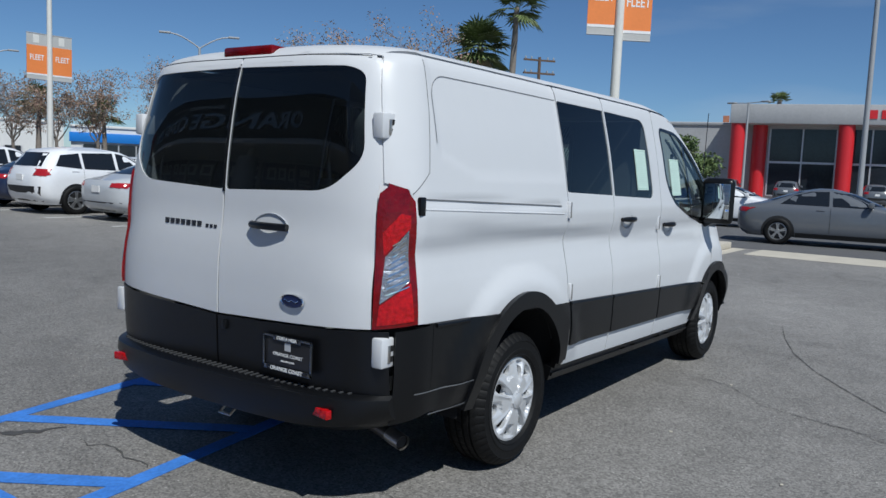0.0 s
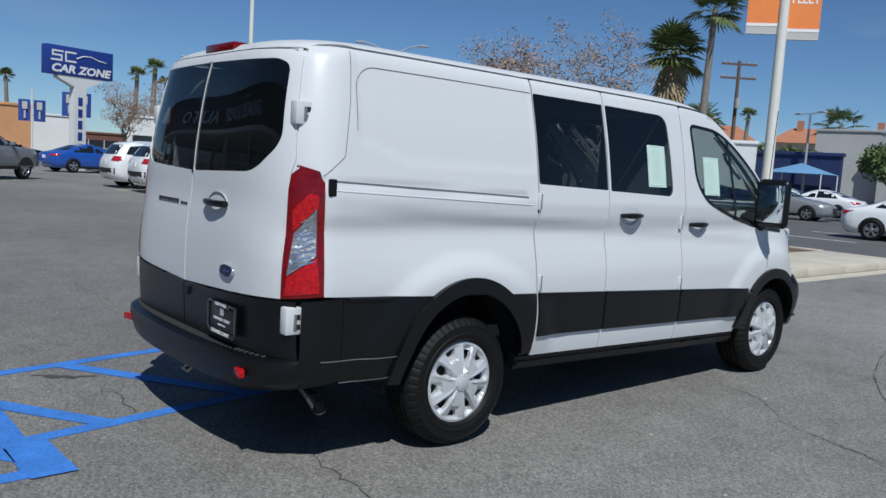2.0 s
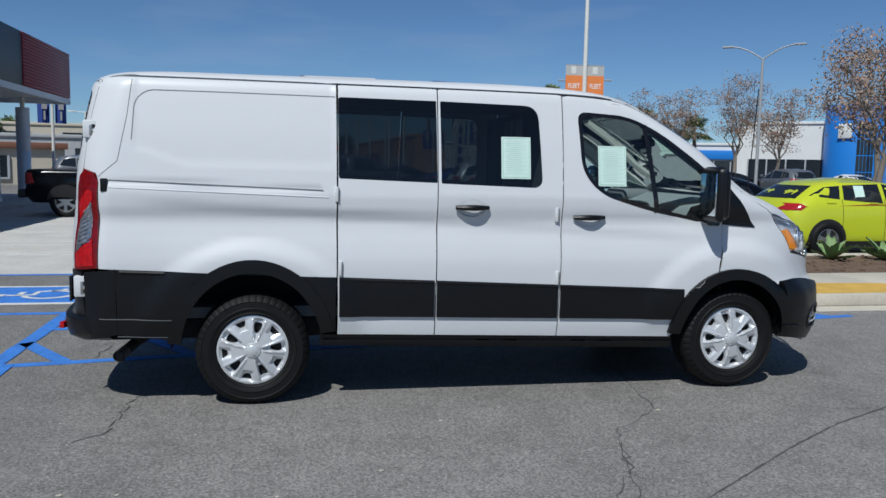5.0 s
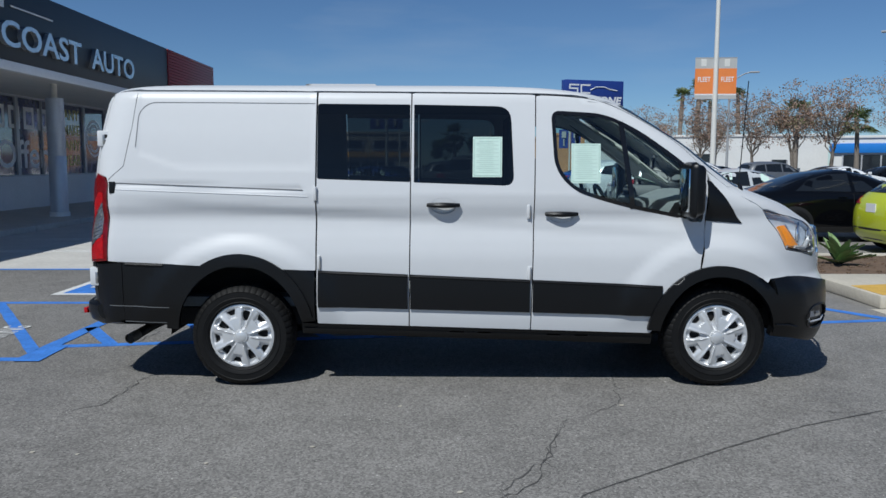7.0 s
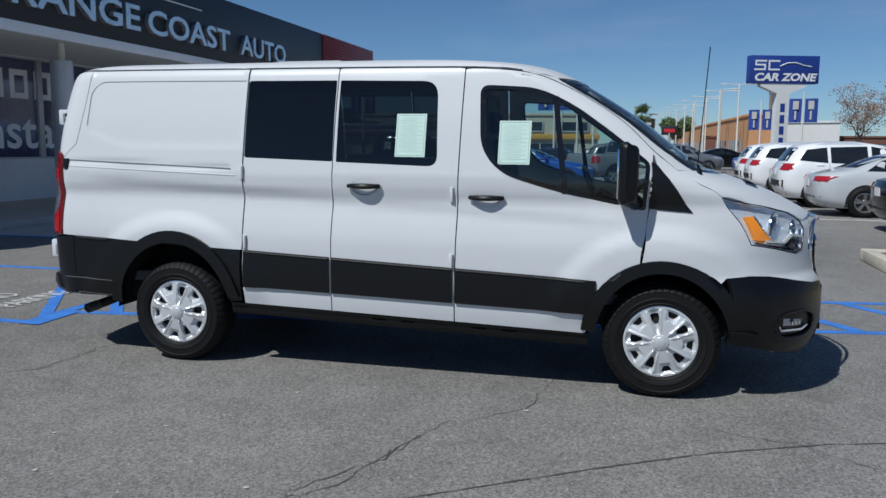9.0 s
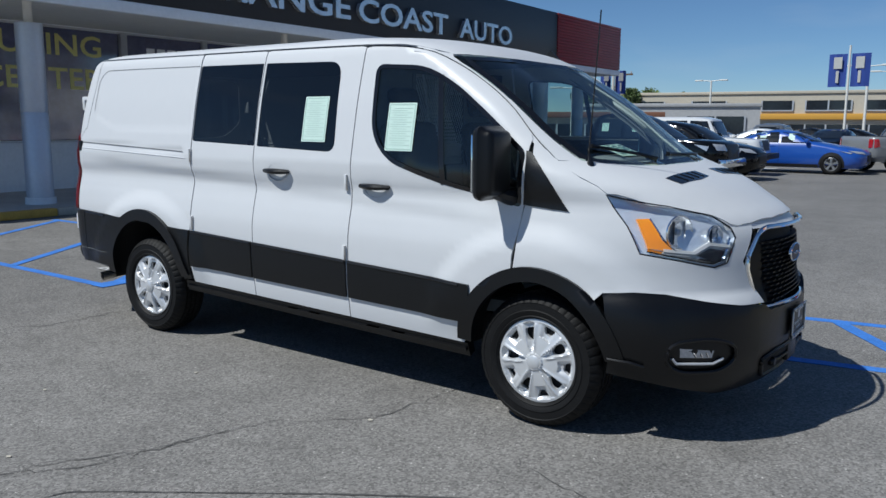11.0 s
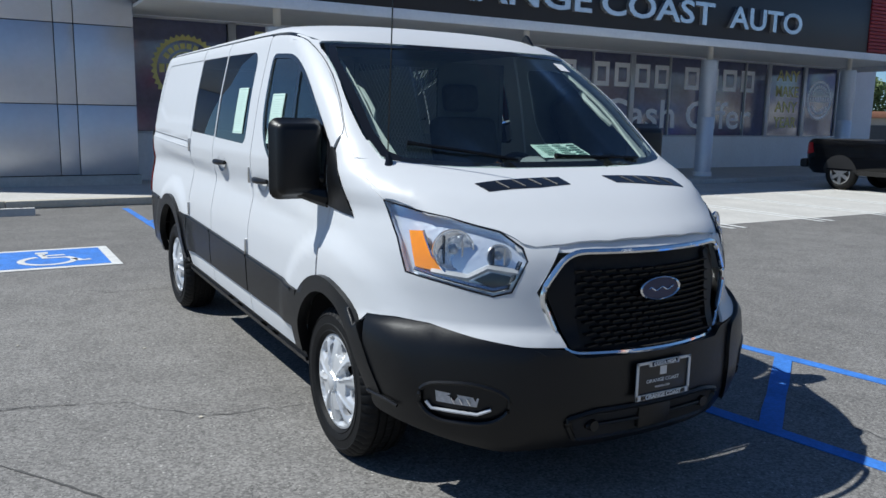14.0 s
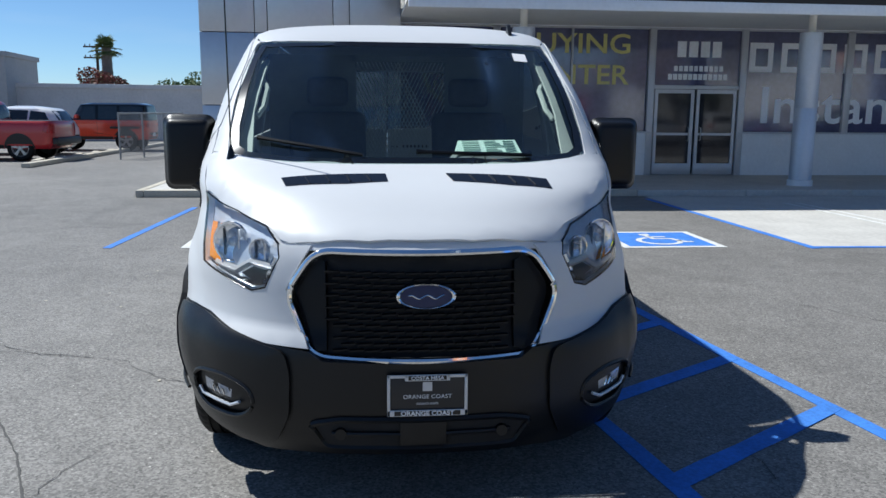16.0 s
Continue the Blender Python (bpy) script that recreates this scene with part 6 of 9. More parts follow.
# cabin seen through the glass
bm = bmesh.new()
box(bm, -0.85, -0.80, 0.53, 3.55, 0.80, 0.60)
part("cabin_floor", bm, CABIN_GREY, van)
bm = bmesh.new()
rows = []
for y in np.linspace(-0.86, 0.86, 13):
    rows.append([bm.verts.new(c) for c in ((3.50, y, 1.335), (3.20, y, 1.33 + 0.02 * math.cos(y * 2)), (3.02, y, 1.28), (2.93, y, 1.12), (3.0, y, 0.95), (3.15, y, 0.70))])
for a, b in zip(rows, rows[1:]):
    for k in range(5):
        bm.faces.new((a[k], a[k + 1], b[k + 1], b[k]))
DASH = material("dash_grey", (0.28, 0.31, 0.32), 0.6, vary=0.1, scale=14)
part("dashboard", bm, DASH, van, smooth=60)
part("instrument_hood", boxed(2.98, 0.22, 1.26, 3.25, 0.62, 1.375, bevel=0.05, segments=3), CABIN_GREY, van)
bm = bmesh.new()
ring = [(2.78 - 0.07 * math.sin(a), 0.42 + 0.185 * math.cos(a), 1.20 + 0.17 * math.sin(a)) for a in np.linspace(0, 2 * math.pi, 25)[:-1]]
tube(bm, ring, 0.016, 8, closed=True)
tube(bm, [(2.80, 0.25, 1.18), (2.83, 0.42, 1.19), (2.80, 0.59, 1.18)], 0.02, 8)
tube(bm, [(2.83, 0.42, 1.19), (3.1, 0.42, 1.05)], 0.035, 8)
part("steering_wheel", bm, BLACK_PLASTIC, van)
for y in (-0.45, 0.45):
    bm = boxed(2.18, y - 0.25, 0.86, 2.70, y + 0.25, 1.0, bevel=0.05, segments=3)
    part("seat_cushion", bm, SEAT_CLOTH, van)
    bm = boxed(-0.07, -0.24, 0, 0.07, 0.24, 0.62, bevel=0.055, segments=3, m=pose(2.18, y, 0.98, 0, -14, 0))
    part("seat_back", bm, SEAT_CLOTH, van)
    bm = boxed(-0.045, -0.13, 0, 0.045, 0.13, 0.18, bevel=0.04, segments=3, m=pose(2.02, y, 1.62, 0, -10, 0))
    part("head_rest", bm, SEAT_CLOTH, van)
# wire partition behind the seats
bm = bmesh.new()
for z in (0.62, 1.25, 1.9):
    box(bm, 1.94, -0.82, z, 1.965, 0.82, z + 0.04)
for y in (-0.82, -0.30, 0.30, 0.79):
    box(bm, 1.94, y, 0.62, 1.965, y + 0.03, 1.94)
part("partition", bm, CABIN_GREY, van)
bm = bmesh.new()
for k in range(26):
    y = -0.30 + 0.6 * k / 25
    for sgn in (-1, 1):
        a, b = Vector((1.952, y, 1.29)), Vector((1.952, y + sgn * 0.30, 1.90))
        if abs(b.y) > 0.30:
            f = (0.30 * sgn - y) / (b.y - y)
            b = a.lerp(b, f)
        if (b - a).length > 0.03:
            tube(bm, [a, b], 0.003, 4)
part("wire_mesh", bm, LIGHT_TRIM, van)
part("partition_panel", boxed(1.95, -0.80, 0.62, 1.958, 0.80, 1.25), CABIN_GREY, van)
for s in (-1, 1):
    part("partition_panel", boxed(1.95, min(s * 0.30, s * 0.82), 1.25, 1.958, max(s * 0.30, s * 0.82), 1.93), CABIN_GREY, van)
    VAN.panel("pillar_trim", [(2.55, 1.93), (3.10, 1.55), (3.14, 1.45), (3.02, 1.55), (2.62, 1.84)], ("side", s), CABIN_GREY, van, step=0.1, lift=-0.05)
for s in (-1, 1):
    VAN.panel("pillar_trim", [(s * 0.735, 1.90), (s * 0.775, 1.885), (s * 0.822, 1.45), (s * 0.79, 1.405), (s * 0.745, 1.43), (s * 0.765, 1.62), (s * 0.745, 1.80)], ("front", 2.0), LIGHT_TRIM, van, step=0.1, lift=-0.045)
    bm = bmesh.new()
    tube(bm, VAN.line([(s * 0.755, 1.80), (s * 0.725, 1.76), (s * 0.732, 1.66), (s * 0.765, 1.61)], ("front", 2.0), 0.04, lift=-0.075), 0.014, 6)
    part("grab_handle", bm, LIGHT_TRIM, van)
part("headliner", boxed(-0.8, -0.74, 1.985, 2.45, 0.74, 2.0), CABIN_GREY, van)
# papers: window stickers and the sheet on the dashboard
for s, x0, z0, x1, z1, tilt in ((-1, 1.60, 1.46, 1.80, 1.735, 0), (-1, 2.275, 1.42, 2.475, 1.69, 0)):
    pts = [(x0, z0), (x1, z0 + 0.0), (x1 + 0.004, z1), (x0 + 0.004, z1)]
    paper = VAN.panel("price_sheet", pts, ("side", s), MINT_PAPER, van, step=0.1, lift=0.0005, edge=0.0005, label="mint paper price sheet stuck on the glass")
    bm = bmesh.new()
    for k in range(17):
        z = z1 - 0.030 - k * (z1 - z0 - 0.05) / 17
        VAN.strip(bm, [(x0 + 0.025 + 0.02 * (k % 3 == 0), z), (x1 - 0.02 - 0.035 * (k % 2), z)], ("side", s), 0.0028, lift=0.002)
    part("text_print", bm, material("print_grey", (0.47, 0.61, 0.545), 0.7), paper)
    bm = bmesh.new()
    VAN.strip(bm, [(x0 + 0.01, z0 + 0.01), (x1 - 0.01, z0 + 0.01), (x1 - 0.006, z1 - 0.01), (x0 + 0.014, z1 - 0.01), (x0 + 0.01, z0 + 0.01)], ("side", s), 0.004, lift=0.0018)
    part("border", bm, material("print_green", (0.36, 0.52, 0.45), 0.7), paper)
bm = from_faces([(3.04, 0.27, 1.440), (3.22, 0.23, 1.378), (3.22, 0.58, 1.378), (3.04, 0.57, 1.446)], [(0, 1, 2, 3)])
sheet = part("dash_paper", bm, MINT_PAPER, van, "mint paper sheet lying on the dashboard")
bm = bmesh.new()
for k in range(5):
    f = 0.12 + 0.17 * k
    x, z = 3.045 + 0.17 * f, 1.446 - 0.062 * f
    for y0, y1 in ((0.285, 0.37), (0.40, 0.46 + 0.02 * (k % 3)), (0.50, 0.555)):
        box(bm, x - 0.006, y0, z - 0.001, x + 0.006, y1, z + 0.003)
part("text_print", bm, material("faint_print", (0.46, 0.60, 0.54), 0.7), sheet)
part("windscreen_sticker", from_faces([tuple(q) for q in VAN.place([(0.585, 1.86), (0.66, 1.855), (0.66, 1.90), (0.585, 1.905)], ("front", 2.0))], [(0, 1, 2, 3)]), WHITE_TEXT, van)
# wipers
for y0, y1, z1 in ((-0.70, -0.22, 1.385), (0.02, 0.55, 1.385)):
    pts = VAN.line([(y0, 1.455 if y0 < -0.5 else 1.40), (y1, z1)], ("front", 2.0), 0.05, lift=0.012)
    bm = bmesh.new()
    tube(bm, pts, [0.013] + [0.009] * (len(pts) - 2) + [0.006], 6)
    part("wiper", bm, BLACK_PLASTIC, van)
# whip aerial on the wing and a small fin on the roof
bm = bmesh.new()
base = Vector((3.49, -0.82, float(VAN.place([(3.49, -0.82)], ("top", 0.9))[0][2]) - 0.01))
tube(bm, [base, base + Vector((0.0, 0.0, 0.03)), base + Vector((-0.01, 0, 0.06))], [0.022, 0.014, 0.006], 10)
tube(bm, [base + Vector((-0.01, 0, 0.06)), base + Vector((0.03, 0.0, 0.76))], 0.0035, 6)
part("whip_aerial", bm, GLOSS_BLACK, van)
bm = prism(bmesh.new(), [(2.44, 2.035), (2.56, 2.02), (2.50, 2.085), (2.485, 2.09)], 0.02, Matrix.Translation((0, 0.61, 0)))
part("roof_fin", bm, BLACK_PLASTIC, van)


# ---------------------------------------------------------------- other vehicles
CAR_GLASS = material("car_glass", (0.012, 0.014, 0.016), 0.05, spec=0.8)
CAR_LAMP = material("car_lamp", (0.55, 0.57, 0.60), 0.15, metal=0.5, vary=0.2, scale=20)
CAR_RED = material("car_tail_lamp", (0.35, 0.012, 0.015), 0.12, coat=0.7, vary=0.2, scale=20)
CAR_BLACK = material("car_trim_black", (0.015, 0.015, 0.016), 0.5, vary=0.1)
ALLOY = material("alloy", (0.50, 0.51, 0.52), 0.28, metal=0.85, vary=0.1, scale=20)


def paint(name, rgb, rough=0.3):
    return material(name, rgb, rough, coat=0.8, vary=0.03, scale=1.5)


SEDAN = dict(
    rows=[(0.20, -2.20, 2.25, 0.82, 0.4, 4, 0.5, 3.2), (0.35, -2.38, 2.40, 0.90, 0.4, 4.5, 0.55, 3), (0.60, -2.42, 2.42, 0.92, 0.4, 4.5, 0.6, 2.8), (0.75, -2.42, 2.34, 0.91, 0.4, 4.5, 0.65, 2.6), (0.86, -2.40, 2.05, 0.90, 0.45, 4.5, 0.75, 2.4), (0.95, -2.34, 1.45, 0.875, 0.5, 4, 0.6, 2.6), (1.00, -2.05, 1.05, 0.85, 0.5, 3.5, 0.5, 3), (1.08, -1.78, 0.88, 0.80, 0.45, 3, 0.45, 3), (1.25, -1.32, 0.48, 0.72, 0.45, 3, 0.45, 3), (1.38, -0.90, 0.10, 0.64, 0.5, 2.8, 0.5, 2.8), (1.44, -0.55, -0.2, 0.5, 0.3, 2.5, 0.3, 2.5)],
    top=1.44, base=1.40, r=0.335,
    windows=[[(-1.38, 1.02), (-1.08, 1.24), (-0.72, 1.345), (-0.30, 1.365), (-0.28, 1.01)], [(-0.20, 1.01), (-0.22, 1.365), (0.08, 1.32), (0.42, 1.18), (0.72, 1.00)]],
    screen=[(-0.72, 1.06), (0.72, 1.06), (0.58, 1.33), (-0.58, 1.33)], back=[(-0.68, 1.09), (0.68, 1.09), (0.55, 1.34), (-0.55, 1.34)],
    tail=[(0.52, 0.80), (0.87, 0.78), (0.89, 0.90), (0.55, 0.89)], head=[(0.50, 0.66), (0.80, 0.70), (0.86, 0.78), (0.55, 0.74)], grille=(0.45, 0.42, 0.64),
)
SUV = dict(
    rows=[(0.24, -2.10, 2.12, 0.84, 0.4, 4, 0.5, 3.2), (0.42, -2.25, 2.26, 0.92, 0.4, 4.5, 0.55, 3), (0.70, -2.30, 2.27, 0.93, 0.4, 4.5, 0.6, 2.8), (0.90, -2.28, 2.14, 0.925, 0.4, 4.5, 0.65, 2.6), (1.02, -2.24, 1.72, 0.91, 0.4, 4.5, 0.7, 2.5), (1.10, -2.20, 1.15, 0.89, 0.4, 4.5, 0.5, 3), (1.20, -2.15, 0.97, 0.85, 0.4, 4, 0.45, 3), (1.45, -1.98, 0.55, 0.765, 0.4, 4, 0.45, 3), (1.58, -1.85, 0.27, 0.71, 0.45, 3.5, 0.45, 3), (1.66, -1.6, -0.1, 0.58, 0.5, 3, 0.5, 2.6), (1.69, -1.1, -0.4, 0.35, 0.3, 2.5, 0.3, 2.5)],
    top=1.69, base=1.34, r=0.36, valance=0.27, skirt=0.22,
    windows=[[(-1.82, 1.20), (-1.66, 1.47), (-1.18, 1.53), (-1.15, 1.14)], [(-1.08, 1.14), (-1.10, 1.535), (-0.25, 1.56), (-0.22, 1.12)], [(-0.14, 1.12), (-0.16, 1.56), (0.16, 1.50), (0.45, 1.35), (0.78, 1.11)]],
    screen=[(-0.74, 1.17), (0.74, 1.17), (0.64, 1.52), (-0.64, 1.52)], back=[(-0.66, 1.18), (0.66, 1.18), (0.58, 1.52), (-0.58, 1.52)],
    tail=[(0.55, 0.96), (0.86, 0.94), (0.86, 1.12), (0.62, 1.10)], head=[(0.50, 0.78), (0.80, 0.82), (0.87, 0.94), (0.60, 0.90)], grille=(0.45, 0.50, 0.80),
)
HATCH = dict(
    rows=[(0.20, -1.98, 2.05, 0.80, 0.4, 4, 0.5, 3.2), (0.35, -2.10, 2.17, 0.88, 0.4, 4.5, 0.55, 3), (0.62, -2.12, 2.18, 0.89, 0.4, 4.5, 0.6, 2.8), (0.78, -2.10, 2.05, 0.885, 0.4, 4.5, 0.65, 2.6), (0.90, -2.06, 1.65, 0.87, 0.4, 4, 0.7, 2.5), (0.98, -2.00, 1.12, 0.85, 0.4, 4, 0.5, 3), (1.08, -1.88, 0.92, 0.80, 0.4, 3.5, 0.45, 3), (1.25, -1.62, 0.52, 0.725, 0.4, 3.5, 0.45, 3), (1.36, -1.40, 0.2, 0.66, 0.45, 3, 0.45, 3), (1.42, -1.1, -0.1, 0.5, 0.4, 2.6, 0.4, 2.6), (1.44, -0.7, -0.35, 0.3, 0.2, 2.5, 0.2, 2.5)],
    top=1.44, base=1.31, r=0.33,
    windows=[[(-1.62, 1.12), (-1.32, 1.27), (-1.02, 1.30), (-1.06, 1.06)], [(-0.98, 1.05), (-0.95, 1.31), (-0.22, 1.34), (-0.20, 1.00)], [(-0.12, 1.00), (-0.14, 1.34), (0.10, 1.30), (0.45, 1.15), (0.74, 0.99)]],
    screen=[(-0.70, 1.05), (0.70, 1.05), (0.58, 1.31), (-0.58, 1.31)], back=[(-0.62, 1.06), (0.62, 1.06), (0.54, 1.29), (-0.54, 1.29)],
    tail=[(0.42, 0.86), (0.84, 0.86), (0.86, 0.98), (0.62, 0.96)], head=[(0.48, 0.64), (0.78, 0.68), (0.85, 0.80), (0.58, 0.74)], grille=(0.50, 0.36, 0.58),
)
PICKUP = dict(
    rows=[(0.38, -2.75, 2.70, 0.90, 0.2, 6, 0.45, 4), (0.55, -2.86, 2.84, 0.98, 0.2, 7, 0.5, 3.6), (0.85, -2.88, 2.86, 1.00, 0.2, 7, 0.5, 3.6), (1.05, -2.88, 2.82, 0.99, 0.2, 7, 0.5, 3.4), (1.16, -2.87, 2.70, 0.97, 0.2, 7, 0.55, 3.2), (1.20, -2.86, 1.75, 0.95, 0.2, 6, 0.5, 3.2), (1.22, -2.84, 1.5, 0.92, 0.2, 6, 0.4, 3.2)],
    cab=[(1.20, -0.95, 1.52, 0.95, 0.25, 6, 0.4, 3.2), (1.45, -0.92, 1.12, 0.87, 0.25, 5.5, 0.4, 3), (1.70, -0.86, 0.72, 0.79, 0.3, 5, 0.4, 3), (1.84, -0.75, 0.40, 0.70, 0.35, 3.5, 0.45, 2.8), (1.90, -0.5, 0.05, 0.5, 0.4, 2.6, 0.4, 2.6)],
    top=1.22, cab_top=1.90, base=1.86, r=0.40,
    windows=[[(-0.80, 1.26), (-0.76, 1.70), (0.06, 1.75), (0.08, 1.24)], [(0.16, 1.24), (0.14, 1.75), (0.42, 1.68), (0.78, 1.48), (1.16, 1.24)]],
    screen=[(-0.80, 1.25), (0.80, 1.25), (0.70, 1.72), (-0.70, 1.72)], back=[(-0.70, 1.28), (0.70, 1.28), (0.62, 1.70), (-0.62, 1.70)],
    tail=[(0.78, 0.85), (0.92, 0.85), (0.92, 1.14), (0.78, 1.14)], head=[(0.55, 0.92), (0.88, 0.94), (0.90, 1.10), (0.60, 1.08)], grille=(0.55, 0.72, 1.08),
)
OFFROAD = dict(
    rows=[(0.45, -2.05, 2.10, 0.74, 0.15, 8, 0.2, 7), (0.60, -2.10, 2.15, 0.78, 0.15, 8, 0.2, 7), (1.00, -2.10, 2.08, 0.80, 0.15, 8, 0.25, 6), (1.14, -2.10, 2.02, 0.79, 0.15, 8, 0.25, 5), (1.18, -2.10, 0.80, 0.78, 0.15, 8, 0.2, 5)],
    cab=[(1.17, -2.08, 0.82, 0.78, 0.15, 8, 0.2, 6), (1.60, -2.04, 0.58, 0.72, 0.15, 8, 0.2, 6), (1.80, -2.0, 0.46, 0.68, 0.2, 6, 0.25, 5), (1.84, -1.8, 0.2, 0.5, 0.3, 4, 0.3, 4)],
    top=1.18, cab_top=1.84, base=1.25, r=0.41,
    windows=[[(-1.95, 1.24), (-1.92, 1.70), (-1.05, 1.72), (-1.05, 1.22)], [(-0.95, 1.22), (-0.95, 1.72), (-0.25, 1.72), (-0.25, 1.22)], [(-0.15, 1.22), (-0.15, 1.72), (0.40, 1.70), (0.62, 1.22)]],
    screen=[(-0.68, 1.25), (0.68, 1.25), (0.62, 1.70), (-0.62, 1.70)], back=[(-0.60, 1.25), (0.60, 1.25), (0.56, 1.70), (-0.56, 1.70)],
    tail=[(0.62, 0.92), (0.76, 0.92), (0.76, 1.08), (0.62, 1.08)], head=[(0.42, 0.90), (0.64, 0.90), (0.64, 1.08), (0.42, 1.08)], grille=(0.36, 0.78, 1.10),
)
wheel_cache = {}


def car_wheel(r, steel=False):
    """Tyre and a five- or six-spoke rim as two shared meshes; the outer face looks to -y."""
    if (r, steel) in wheel_cache:
        return wheel_cache[(r, steel)]
    bm = bmesh.new()
    lathe(bm, [(0.03, r * 0.62), (0.0, r * 0.66), (-0.005, r * 0.82), (0.012, r * 0.96), (0.04, r), (0.17, r), (0.20, r * 0.95), (0.21, r * 0.7)], 30, "y")
    bmesh.ops.recalc_face_normals(bm, faces=bm.faces)
    tyre = bpy.data.meshes.new("tyre")
    bm.to_mesh(tyre)
    bm.free()
    tyre.materials.append(RUBBER)
    tyre.shade_smooth()
    bm = bmesh.new()
    lathe(bm, [(0.01, r * 0.66), (0.004, r * 0.62), (0.03, r * 0.58), (0.05, r * 0.56)], 30, "y")
    n = 6 if steel else 5
    for k in range(n):
        for off in ((0,) if steel else (-7, 7)):
            a = 360 * k / n + off
            bm2 = box(bm, -r * (0.10 if steel else 0.05), 0.006, r * 0.08, r * (0.10 if steel else 0.045), 0.035, r * 0.62, m=pose(0, 0, 0, 0, a, 0))
    lathe(bm, [(0.0, 0.001), (0.0, r * 0.14), (0.03, r * 0.20)], 16, "y")
    bmesh.ops.recalc_face_normals(bm, faces=bm.faces)
    rim = bpy.data.meshes.new("rim")
    bm.to_mesh(rim)
    bm.free()
    rim.materials.append(ALLOY)
    bm = bmesh.new()
    lathe(bm, [(0.06, r * 0.64), (0.06, 0.001)], 24, "y")
    disc = bpy.data.meshes.new("brake_disc")
    bm.to_mesh(disc)
    bm.free()
    disc.materials.append(CAR_BLACK)
    wheel_cache[(r, steel)] = (tyre, rim, disc)
    return wheel_cache[(r, steel)]


def loft(shell, name, z0, z1, mat, parent, levels=16, n=40):
    bm = bmesh.new()
    rings = []
    for z in np.linspace(z0, z1, levels):
        xr, xf = float(shell.xr(z)), float(shell.xf(z))
        ring = []
        for k in range(n):
            a = 2 * math.pi * (k + 0.5) / n
            c = math.cos(a)
            x = (xr + xf) / 2 + (xf - xr) / 2 * (abs(c) ** 0.8) * (1 if c > 0 else -1) * 0.9995
            y = max(float(shell.half(x, z)), 0) * (1 if math.sin(a) > 0 else -1)
            ring.append(bm.verts.new((x, y, z)))
        rings.append(ring)
    for a, b in zip(rings, rings[1:]):
        for k in range(n):
            bm.faces.new((a[k], a[(k + 1) % n], b[(k + 1) % n], b[k]))
    bm.faces.new(rings[-1])
    bm.faces.new(rings[0][::-1])
    bmesh.ops.recalc_face_normals(bm, faces=bm.faces)
    return part(name, bm, mat, parent, smooth=40)


